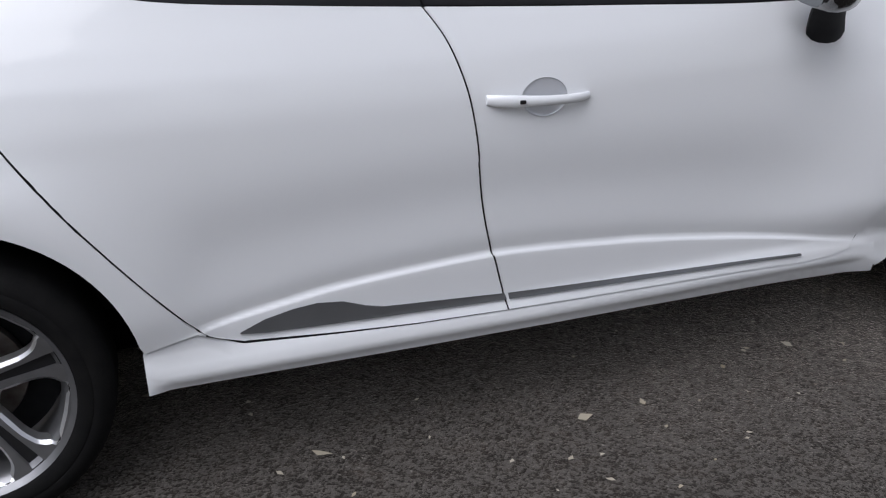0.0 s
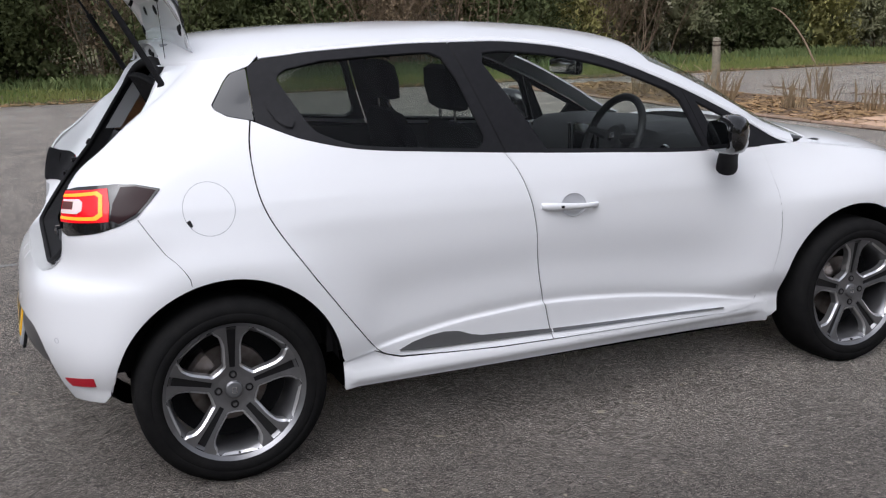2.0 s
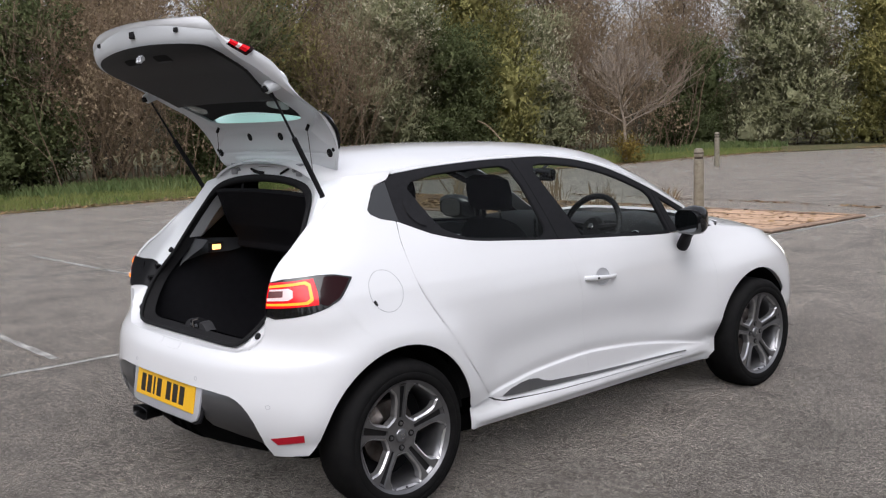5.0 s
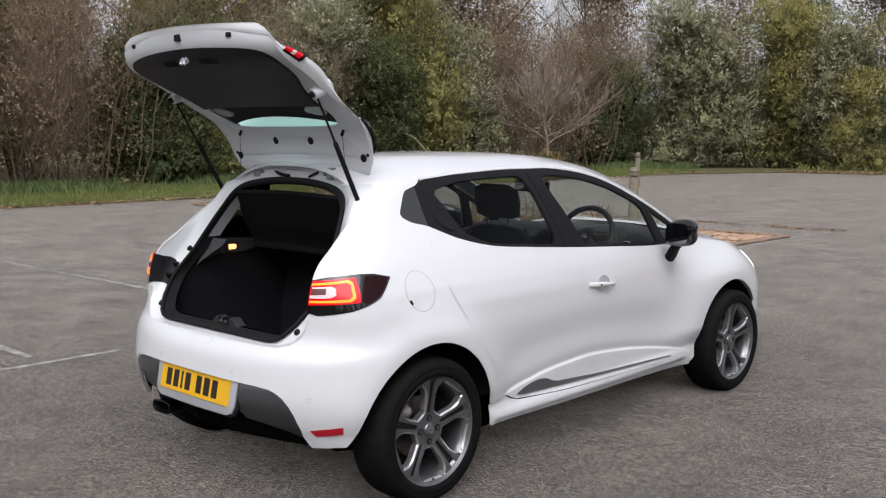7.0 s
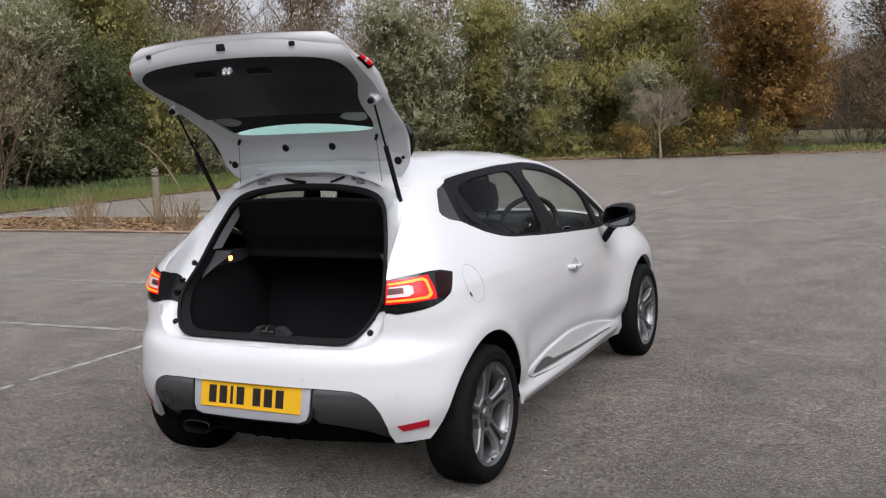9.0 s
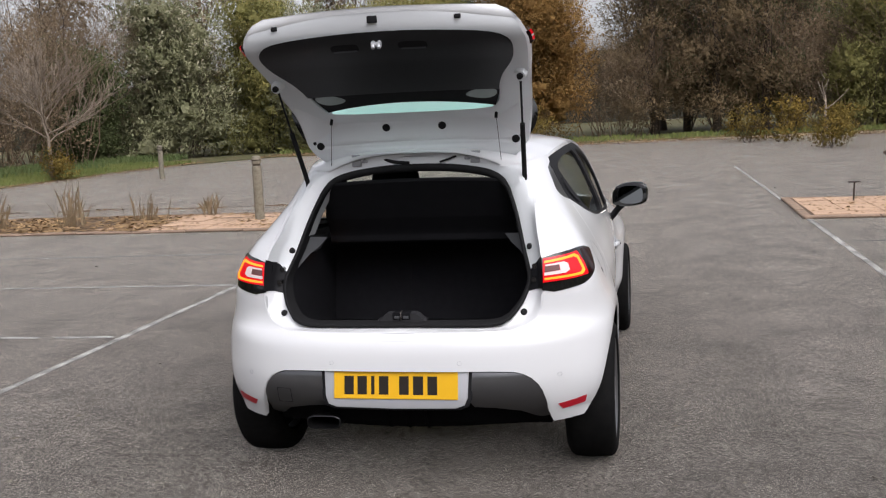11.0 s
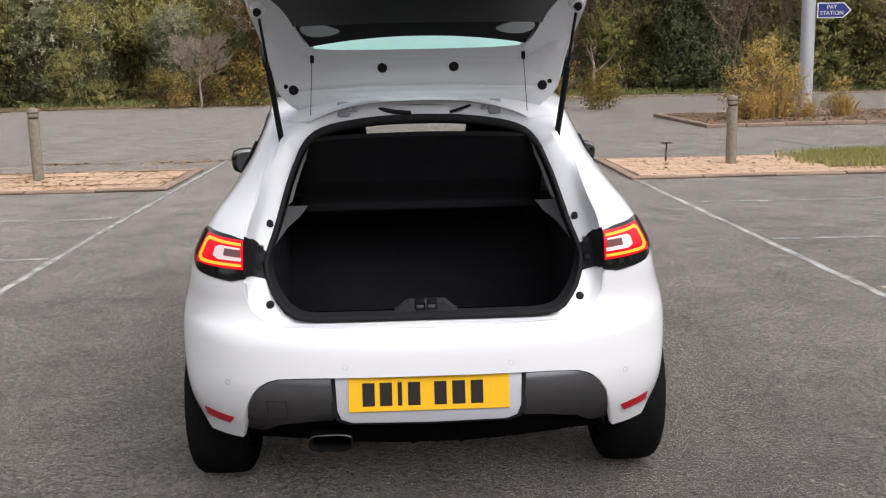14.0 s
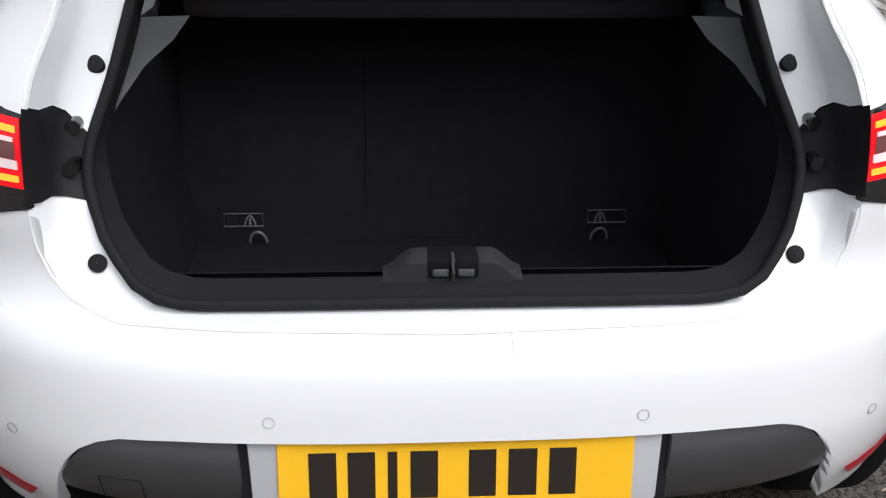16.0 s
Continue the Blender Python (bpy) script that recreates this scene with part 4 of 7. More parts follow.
# raised parcel shelf with folds
bm = bmesh.new()
rows = []
prof = ((0.345, 0.962), (0.25, 0.968), (0.12, 0.972), (0.05, 0.973), (0.028, 0.976), (0.014, 0.986), (0.012, 1.000), (0.017, 1.010), (0.015, 1.020), (0.000, 1.045), (-0.021, 1.080), (-0.031, 1.093), (-0.037, 1.106), (-0.041, 1.116), (-0.062, 1.160), (-0.071, 1.176), (-0.079, 1.190), (-0.084, 1.200), (-0.108, 1.240), (-0.118, 1.254), (-0.116, 1.262), (-0.100, 1.268))
for y, z in prof:
    hw = 0.448 - 0.050 * float(ease(z, 1.12, 1.27))
    rows.append([Vector((x, y + 0.02 * float(ease(abs(x), hw - 0.05, hw)), z + 0.012 * (1 - (x / hw) ** 2) * float(ease(z, 1.2, 1.26)))) for x in np.linspace(-hw, hw, 21)])
sheet(bm, rows)
part("parcel_shelf", bm, SHELF, car, "black parcel shelf lifted at its rear edge")

# ---- bumper details ----
pl_m = Matrix.Translation((0, -0.597, 0.4705)) @ Euler((radians(90 - 11), 0, 0)).to_matrix().to_4x4()
bm = bmesh.new()
sur = [(-0.303, 0.062), (-0.298, -0.045), (-0.285, -0.075), (-0.25, -0.088), (0.0, -0.092), (0.25, -0.088), (0.285, -0.075), (0.298, -0.045), (0.303, 0.062)]
solid(bm, [(x, y - 0.003) for x, y in sur], 0.012, pl_m @ Matrix.Translation((0, 0, -0.006)), 0.004)
holder = part("plate_holder", bm, SILVER, car, "pale silver number plate surround")
bm = bmesh.new()
solid(bm, [(x * 1.055, y * 1.06 - 0.004) for x, y in sur], 0.010, pl_m @ Matrix.Translation((0, 0, -0.012)), 0.004)
part("holder_rim", bm, BLACK_TRIM, holder)
bm = bmesh.new()
box(bm, (-0.26, -0.0555, 0.006), (0.26, 0.0555, 0.011), 0.002, pl_m)
plate = part("number_plate", bm, PLATE, car, "yellow rear number plate with plain dark bars", smooth=False)
for x0, w in ((-0.195, 0.040), (-0.139, 0.040), (-0.094, 0.014), (-0.048, 0.040), (0.037, 0.040), (0.096, 0.042), (0.155, 0.040)):
    bm = bmesh.new()
    box(bm, (x0 - w / 2, -0.0375, 0.0108), (x0 + w / 2, 0.0375, 0.0118), 0.0, pl_m)
    part("plate_bar", bm, PLATE_BAR, plate, smooth=False)
for mirror in (False, True):
    panel("reflector", xz(dense([(0.648, 0.372), (0.757, 0.390), (0.750, 0.362), (0.664, 0.349)], 0.02)), RED_REFLECTOR, car, mirror=mirror, off=0.003, lip=0.006, step=(0.02, 0.01), label="red bumper reflector")
    for x, z in ((0.268, 0.563), (0.66, 0.50)):
        ro = [(x + 0.0088 * math.cos(a), z + 0.0088 * math.sin(a)) for a in np.linspace(0, 2 * math.pi, 21)[:-1]]
        ri = [(x + 0.0078 * math.cos(a), z + 0.0078 * math.sin(a)) for a in np.linspace(0, 2 * math.pi, 21)[:-1]]
        panel("parking_sensor", keyhole(xz(ro), xz(ri)), SILVER, car, mirror=mirror, off=0.001, lip=0.002, step=(0.01, 0.01))
# shallow grip pressed into the bumper's upper edge
grip_line = smooth_line([(-0.076, 0.680), (-0.078, 0.664), (-0.066, 0.650), (0.066, 0.650), (0.078, 0.664), (0.076, 0.680)], 4)
bm = bmesh.new()
gp = skin(by_x(grip_line[:, 0], grip_line[:, 1]), grip_line[:, 1])
tube(bm, [Vector(q) + Vector((0, 0.0006, 0)) for q in gp], 0.0009, 6)
part("grip_recess", bm, WHITE, car)
# towing-eye cover, seam drawn as a thin square bead
tow = smooth_line([(-0.53, 0.445), (-0.465, 0.447), (-0.462, 0.385), (-0.527, 0.383)], 1, True)
bm = bmesh.new()
tpts = skin(by_x(tow[:, 0], tow[:, 1]), tow[:, 1])
tube(bm, [Vector(p) + Vector((0, 0.005, 0)) for p in tpts], 0.0015, 6, closed=True)
part("towing_cover_seam", bm, BLACK_TRIM, car)
# black lower diffuser with fins
bm = bmesh.new()
rows = []
for z, d in ((0.385, 0.0), (0.36, 0.010), (0.325, 0.024), (0.295, 0.042), (0.268, 0.07), (0.25, 0.2)):
    xs = np.linspace(-0.60, 0.60, 31)
    rows.append([Vector((x, -0.572 + d + 0.20 * abs(x / 0.62) ** 2.4, z - 0.03 * abs(x / 0.6) ** 5)) for x in xs])
sheet(bm, rows)
diff = part("diffuser", bm, MATT_BLACK, car, "black plastic lower bumper")
for x in (-0.06, 0.02, 0.10):
    bm = bmesh.new()
    solid(bm, [(-0.566, 0.366), (-0.545, 0.366), (-0.475, 0.265), (-0.495, 0.260), (-0.55, 0.300)], 0.012, Matrix(((0, 0, 1, x), (1, 0, 0, 0), (0, 1, 0, 0), (0, 0, 0, 1))), 0.002)
    part("diffuser_fin", bm, MATT_BLACK, diff)
# exhaust tip
bm = bmesh.new()
def squircle(cx, cz, rx, rz, y, n=28):
    return [Vector((cx + rx * math.copysign(abs(math.cos(a)) ** 0.55, math.cos(a)), y, cz + rz * math.copysign(abs(math.sin(a)) ** 0.55, math.sin(a)))) for a in np.linspace(0, 2 * math.pi, n + 1)[:-1]]
sheet(bm, [squircle(-0.325, 0.300, 0.03, 0.018, -0.04), squircle(-0.325, 0.300, 0.032, 0.020, -0.36), squircle(-0.325, 0.300, 0.066, 0.021, -0.40), squircle(-0.325, 0.302, 0.070, 0.026, -0.545), squircle(-0.325, 0.302, 0.073, 0.029, -0.578), squircle(-0.325, 0.302, 0.070, 0.026, -0.580), squircle(-0.325, 0.302, 0.063, 0.019, -0.560), squircle(-0.325, 0.302, 0.060, 0.017, -0.45)], wrap=True)
exh = part("exhaust_tip", bm, material("exhaust_steel", (0.06, 0.06, 0.063), 0.3, metal=0.9, vary=0.4, scale=40), car, "dark steel exhaust tip")
# black plate across the pipe, added so that its inside stays dark
bm = bmesh.new()
box(bm, (-0.386, -0.47, 0.284), (-0.264, -0.46, 0.320), 0.002)
part("exhaust_baffle", bm, RUBBER, exh)

# ---- underside and wheel housings ----
bm = bmesh.new()
box(bm, (-0.54, -0.22, 0.20), (0.54, 3.1, 0.30), 0.03)
box(bm, (-0.54, -0.30, 0.29), (0.54, -0.04, 0.36), 0.02)
box(bm, (-0.72, 0.40, 0.20), (0.72, 2.15, 0.285), 0.02)
part("underbody", bm, MATT_BLACK, car, "black underbody")
for yc in (0.0, AXLE_F):
    for sgn in (1, -1):
        bm = bmesh.new()
        rows = []
        for x, rr in ((0.56, 0.10), (0.56, 0.372), (0.68, 0.376), (0.74, 0.374), (0.775, 0.370)):
            rows.append([Vector((sgn * x, yc + rr * math.cos(a), 0.315 + rr * math.sin(a))) for a in np.linspace(radians(3), radians(177), 30)])
        sheet(bm, rows)
        part("wheel_housing", bm, RUBBER, car, "black wheel arch lining")

# ---- wheels ----
STEEL_DISC = material("worn_brake_disc", (0.20, 0.18, 0.17), 0.45, metal=0.8, vary=0.6, scale=40, hue=(0.10, 0.07, 0.05))
def wheel_meshes():
    out = {}
    bm = bmesh.new()
    w = 0.1
    lathe(bm, [(0.214, -w), (0.235, -w - 0.006), (0.268, -w - 0.007), (0.292, -w + 0.006), (0.304, -w + 0.022), (0.307, -0.05), (0.308, -0.002), (0.307, 0.05), (0.304, w - 0.022), (0.293, w - 0.006), (0.280, w + 0.003), (0.266, w + 0.006), (0.262, w + 0.0045), (0.258, w + 0.007), (0.238, w + 0.005), (0.230, w - 0.002), (0.226, w - 0.010), (0.214, w - 0.014)], seg=96)
    out["tyre"] = (bm, TYRE)
    bm = bmesh.new()
    lathe(bm, [(0.205, -w + 0.01), (0.20, 0.0), (0.196, 0.05), (0.206, w - 0.022), (0.220, w - 0.010), (0.2265, w - 0.004), (0.229, w - 0.002), (0.2285, w - 0.006), (0.224, w - 0.014)], seg=96)
    out["rim"] = (bm, ALLOY)
    return out


FACE_Z = table((0.0, 0.060), (0.05, 0.060), (0.09, 0.066), (0.15, 0.076), (0.20, 0.084), (0.229, 0.090))
SPOKE_W = table((0.05, 0.042), (0.070, 0.034), (0.09, 0.0295), (0.14, 0.0295), (0.175, 0.036), (0.192, 0.047), (0.206, 0.064), (0.212, 0.076))
GROOVE_W = table((0.06, 0.009), (0.12, 0.0115), (0.18, 0.0145), (0.22, 0.016))


def dish(x, y, off=0.0):
    x, y = np.broadcast_arrays(np.asarray(x, float), np.asarray(y, float))
    return np.stack([x, y, FACE_Z(np.hypot(x, y))], -1)


def turned(points, a):
    p = np.array(points, float)
    return np.stack([p[:, 0] * math.cos(a) - p[:, 1] * math.sin(a), p[:, 0] * math.sin(a) + p[:, 1] * math.cos(a)], -1)


def wheel_cuts(spin):
    """Five rounded windows and five grooves."""
    windows, grooves = [], []
    step = 2 * math.pi / 5
    for k in range(5):
        left = []
        for r in np.linspace(0.083, 0.2105, 13):
            a = math.asin(min(0.99, float(SPOKE_W(r)) / r))
            left.append((r * math.cos(a), r * math.sin(a)))
        right = [(x * math.cos(step) + y * math.sin(step), x * math.sin(step) - y * math.cos(step)) for x, y in left]
        loop = left + right[::-1]
        windows.append(turned(smooth_line(loop, 2, True), spin + k * step))
        g = [(r, float(GROOVE_W(r))) for r in np.linspace(0.070, 0.218, 9)]
        grooves.append(turned(g + [(r, -w) for r, w in g[::-1]], spin + k * step))
    return windows, grooves


def build_wheel(parent_name, m, spin):
    w = new(parent_name)
    w.parent = car
    w.matrix_basis = m
    for name, (bm, mat) in wheel_meshes().items():
        part(name, bm, mat, w)
    windows, grooves = wheel_cuts(spin)
    edge = [(0.2285 * math.cos(a), 0.2285 * math.sin(a)) for a in np.linspace(0, 2 * math.pi, 97)[:-1]]
    wide = [w0 + (w0 - w0.mean(0)) / np.linalg.norm(w0 - w0.mean(0), axis=1, keepdims=True) * 0.0075 for w0 in windows]
    for w0, w1 in zip(windows, wide):
        bm = bmesh.new()
        top, low = dish(w1[:, 0], w1[:, 1]), dish(w0[:, 0], w0[:, 1])
        sheet(bm, [[Vector(q) for q in top], [Vector(q) - Vector((0, 0, 0.006)) for q in low], [Vector(q) - Vector((0, 0, 0.034)) for q in low]], wrap=True)
        part("spoke_bevel", bm, ALLOY_BRIGHT, w)
    panel("wheel_face", [np.array(edge)] + wide + grooves, ALLOY, w, fn=dish, step=(0.012, 0.012), lip=0.032, label="machined five-spoke alloy face")
    for k in range(5):
        panel("spoke_groove", grooves[k] * 1.0, ALLOY_DARK, w, fn=dish, step=(0.02, 0.02), off=-0.011, lip=0.004)
    bm = bmesh.new()
    lathe(bm, [(0.0005, 0.070), (0.024, 0.0695), (0.0285, 0.066), (0.030, 0.061), (0.062, 0.060), (0.068, 0.055), (0.070, 0.03), (0.06, 0.0)], seg=40)
    part("hub", bm, ALLOY, w)
    bm = bmesh.new()
    lathe(bm, [(0.0005, 0.0715), (0.018, 0.0713), (0.0235, 0.0700)], seg=32)
    cap = part("centre_cap", bm, TRIM_GREY, w)
    bm = bmesh.new()
    tube(bm, [(0.0095 * math.cos(a), 0.0145 * math.sin(a), 0.0722) for a in np.linspace(math.pi / 4, 2 * math.pi + math.pi / 4, 5)[:-1]], 0.0016, 6, closed=True)
    part("cap_emblem", bm, CHROME, cap)
    for k in range(4):
        a = spin + math.pi / 4 * 0 + k * math.pi / 2
        bm = bmesh.new()
        lathe(bm, [(0.0005, 0.060), (0.007, 0.060), (0.0095, 0.064), (0.013, 0.064), (0.0145, 0.058), (0.0145, 0.045)], Matrix.Translation((0.050 * math.cos(a), 0.050 * math.sin(a), 0)), seg=12)
        bolt = part("wheel_bolt", bm, ALLOY_DARK, w)
        bm = bmesh.new()
        rod(bm, (0.050 * math.cos(a), 0.050 * math.sin(a), 0.058), (0.050 * math.cos(a), 0.050 * math.sin(a), 0.066), 0.008, 0.007, 6)
        part("bolt_head", bm, ALLOY, bolt)
    bm = bmesh.new()
    lathe(bm, [(0.05, -0.02), (0.128, -0.02), (0.130, -0.024), (0.130, -0.040), (0.05, -0.042)], seg=48, closed=True)
    part("brake_disc", bm, STEEL_DISC, w)
    bm = bmesh.new()
    lathe(bm, [(0.02, -0.055), (0.198, -0.055)], seg=48)
    part("brake_shield", bm, RUBBER, w)
    bm = bmesh.new()
    arcs = []
    for r, z in ((0.085, -0.012), (0.085, 0.012), (0.135, 0.014), (0.148, 0.0), (0.148, -0.05), (0.085, -0.05)):
        arcs.append([Vector((r * math.cos(a), r * math.sin(a), z)) for a in np.linspace(2.15, 3.05, 9)])
    g = sheet(bm, arcs + arcs[:1])
    part("brake_caliper", bm, STEEL, w)
    bm = bmesh.new()
    va = spin + math.pi
    rod(bm, (0.212 * math.cos(va), 0.212 * math.sin(va), 0.070), (0.206 * math.cos(va), 0.206 * math.sin(va), 0.090), 0.0045, 0.0035, 8)
    part("valve", bm, RUBBER, w)
    return w


for yc in (0.0, AXLE_F):
    for sgn in (1, -1):
        turn = Matrix(((0, 0, sgn, 0), (sgn, 0, 0, 0), (0, 1, 0, 0), (0, 0, 0, 1)))
        build_wheel("wheel", Matrix.Translation((sgn * (0.757 if yc == 0.0 else 0.738), yc, WHEEL_Z)) @ turn, math.pi / 2)


# ---- cabin ----
def cushion(bm, rows_, n=18, power=0.55):
    """A padded form from (centre, half width, half depth) rings."""
    rows = []
    for (x, y, z), hw, hd, tilt in rows_:
        ring = []
        for a in np.linspace(0, 2 * math.pi, n + 1)[:-1]:
            c, s_ = math.cos(a), math.sin(a)
            d = hd * math.copysign(abs(s_) ** power, s_)
            ring.append(Vector((x + hw * math.copysign(abs(c) ** power, c), y + d * math.cos(tilt), z - d * math.sin(tilt))))
        rows.append(ring)
    g = sheet(bm, rows, wrap=True)
    bm.faces.new(g[0]), bm.faces.new(g[-1])


for x in (0.36, -0.36):
    bm = bmesh.new()
    cushion(bm, [((x, 1.16, 0.50), 0.20, 0.05, 0.3), ((x, 1.13, 0.56), 0.25, 0.075, 0.3), ((x, 1.07, 0.72), 0.25, 0.075, 0.3), ((x, 1.02, 0.88), 0.24, 0.07, 0.3), ((x, 0.985, 1.0), 0.21, 0.06, 0.3), ((x, 0.97, 1.06), 0.15, 0.045, 0.3), ((x, 0.965, 1.075), 0.09, 0.02, 0.3)])
    seat = part("front_seat", bm, SEAT_CLOTH, car, "charcoal cloth front seat")
    bm = bmesh.new()
    cushion(bm, [((x, 1.40, 0.42), 0.24, 0.26, 0.0), ((x, 1.40, 0.50), 0.26, 0.28, 0.05), ((x, 1.40, 0.55), 0.25, 0.27, 0.05), ((x, 1.40, 0.57), 0.20, 0.22, 0.05)])
    part("seat_cushion", bm, SEAT_CLOTH, seat)
    bm = bmesh.new()
    cushion(bm, [((x, 0.965, 1.115), 0.085, 0.02, 0.2), ((x, 0.965, 1.13), 0.125, 0.045, 0.2), ((x, 0.955, 1.20), 0.135, 0.052, 0.2), ((x, 0.945, 1.265), 0.125, 0.045, 0.2), ((x, 0.94, 1.285), 0.085, 0.02, 0.2)])
    part("headrest", bm, SEAT_CLOTH, seat)
    for dx in (-0.07, 0.07):
        bm = bmesh.new()
        rod(bm, (x + dx, 0.965, 1.04), (x + dx, 0.96, 1.14), 0.006, seg=8)
        part("headrest_post", bm, CHROME, seat)
bm = bmesh.new()
cushion(bm, [((0, 0.62, 0.42), 0.60, 0.22, 0), ((0, 0.60, 0.56), 0.62, 0.24, 0), ((0, 0.60, 0.60), 0.56, 0.2, 0)])
cushion(bm, [((0, 0.44, 0.56), 0.60, 0.05, 0.25), ((0, 0.41, 0.75), 0.60, 0.06, 0.25), ((0, 0.385, 0.93), 0.58, 0.055, 0.25), ((0, 0.38, 0.975), 0.50, 0.03, 0.25)])
part("rear_bench", bm, SEAT_CLOTH, car, "charcoal cloth rear bench")
# dashboard with hood, screen and vents
bm = bmesh.new()
rows = []
for y, z in ((1.78, 0.55), (1.80, 0.78), (1.82, 0.90), (1.86, 0.955), (1.93, 0.985), (2.10, 0.99), (2.35, 0.965), (2.46, 0.955)):
    hw = 0.70 - 0.02 * (y > 2.2)
    rows.append([Vector((xx, y + 0.03 * abs(xx / hw) ** 2, z + 0.03 * math.exp(-((xx - 0.36) / 0.16) ** 2) * (1.82 < y < 2.2) - 0.02 * abs(xx / hw) ** 4)) for xx in np.linspace(-hw, hw, 29)])
sheet(bm, rows)
dash = part("dashboard", bm, INTERIOR, car, "dark soft-touch dashboard")
bm = bmesh.new()
box(bm, (-0.10, 1.765, 0.80), (0.10, 1.80, 0.985), 0.02)
part("centre_screen", bm, GLOSS_BLACK, dash)
for x in (-0.11, 0.11):
    bm = bmesh.new()
    rod(bm, (x, 1.762, 0.80), (x, 1.762, 0.98), 0.008, seg=8)
    part("screen_surround", bm, CHROME, dash)
for x in (-0.58, 0.58):
    bm = bmesh.new()
    lathe(bm, [(0.030, 0.0), (0.042, 0.006), (0.046, 0.0)], Matrix.Translation((x, 1.80, 0.905)) @ Euler((radians(90), 0, 0)).to_matrix().to_4x4(), seg=24)
    part("air_vent", bm, CHROME, dash)
bm = bmesh.new()
wheel_turn = Matrix.Translation((0.37, 1.69, 0.965)) @ Euler((radians(66), 0, 0)).to_matrix().to_4x4()
tube(bm, [wheel_turn @ Vector((0.182 * math.cos(a), 0.175 * math.sin(a), 0)) for a in np.linspace(0, 2 * math.pi, 41)[:-1]], 0.016, 10, closed=True)
for a in (0.1, math.pi - 0.1, -math.pi / 2):
    rod(bm, wheel_turn @ Vector((0.03 * math.cos(a), 0.03 * math.sin(a), -0.02)), wheel_turn @ Vector((0.178 * math.cos(a), 0.17 * math.sin(a), 0)), 0.024, 0.016, 8)
lathe(bm, [(0.0005, 0.012), (0.05, 0.006), (0.066, -0.012), (0.06, -0.05)], wheel_turn, 24)
steer = part("steering_wheel", bm, INTERIOR, car, "black leather steering wheel")
bm = bmesh.new()
lathe(bm, [(0.0005, 0.016), (0.016, 0.014), (0.020, 0.010)], wheel_turn, 20)
part("wheel_badge", bm, CHROME, steer)
bm = bmesh.new()
box(bm, (-0.125, 1.665, 1.205), (0.125, 1.70, 1.275), 0.02)
rod(bm, (0, 1.70, 1.25), (0, 1.80, 1.325), 0.010, seg=8)
im = part("inside_mirror", bm, GLOSS_BLACK, car, "black inside mirror")
bm = bmesh.new()
box(bm, (-0.112, 1.661, 1.214), (0.112, 1.6645, 1.266), 0.001)
part("mirror_face", bm, CHROME, im)
for sgn in (1, -1):
    bm = bmesh.new()
    rows = []
    for z, x in ((0.34, 0.70), (0.55, 0.735), (0.80, 0.735), (0.90, 0.735), (0.96, 0.74)):
        rows.append([Vector((sgn * (x * float(PLAN(y)) - 0.02), y, z - 0.04 * (y - 1.1) * (z > 0.9))) for y in np.linspace(0.35, 2.15, 13)])
    sheet(bm, rows)
    lin = part("door_lining", bm, INTERIOR, car)
    bm = bmesh.new()
    tube(bm, [(sgn * 0.70, 1.62, 0.86), (sgn * 0.655, 1.64, 0.865), (sgn * 0.655, 1.74, 0.86), (sgn * 0.69, 1.76, 0.855)], 0.008, 8)
    part("inner_handle", bm, CHROME, lin)
bm = bmesh.new()
panel("headlining", dense([(-0.95, -0.06), (0.95, -0.06), (0.95, 1.68), (-0.95, 1.68)], 0.06), LINING, car, fn=crown, step=(0.1, 0.08), off=-0.03, lip=0.004)

# ---- tailgate, raised ----
SCREEN_PATCH = material("pale_screen_patch", (0.30, 0.36, 0.34), 0.25, vary=0.3, scale=9, coat=0.3)
HINGE = material("painted_hinge_steel", (0.34, 0.35, 0.37), 0.4, metal=0.3, vary=0.3, scale=30)
IN_Y = table((0.0, 0.015), (0.06, -0.028), (0.16, -0.046), (0.24, -0.06), (0.33, -0.115), (0.5, -0.28), (0.7, -0.46), (0.86, -0.60), (0.92, -0.63), (1.0, -0.645))
IN_Z = table((0.0, 1.348), (0.06, 1.388), (0.16, 1.455), (0.24, 1.515), (0.33, 1.578), (0.5, 1.672), (0.7, 1.775), (0.86, 1.852), (0.92, 1.895), (1.0, 1.955))
OUT_Y = table((0.0, 0.015), (0.10, -0.015), (0.2, -0.05), (0.33, -0.12), (0.5, -0.25), (0.7, -0.375), (0.86, -0.53), (1.0, -0.655))
OUT_Z = table((0.0, 1.385), (0.10, 1.45), (0.2, 1.53), (0.33, 1.635), (0.5, 1.75), (0.7, 1.875), (0.86, 1.945), (1.0, 1.985))
GATE_W = table((0.0, 0.42), (0.05, 0.46), (0.12, 0.495), (0.25, 0.515), (0.4, 0.533), (0.6, 0.553), (0.75, 0.570), (0.84, 0.574), (0.92, 0.552), (0.97, 0.52), (1.0, 0.47))


def gate_in(s, v):
    s, v = np.broadcast_arrays(np.asarray(s, float), np.asarray(v, float))
    bow = s * s * (0.012 + 0.05 * v)
    flat = ease(np.abs(s), 0.92, 0.80)
    press = flat * (0.010 * np.exp(-((v - 0.145 + 0.02 * s * s) / 0.008) ** 2) - 0.008 * ease(v, 0.115, 0.085) * ease(np.abs(s), 0.70, 0.60) + 0.006 * np.exp(-((v - 0.27) / 0.012) ** 2))
    return np.stack([s * GATE_W(v), IN_Y(v) + bow + press, IN_Z(v) - bow * 0.25], -1)


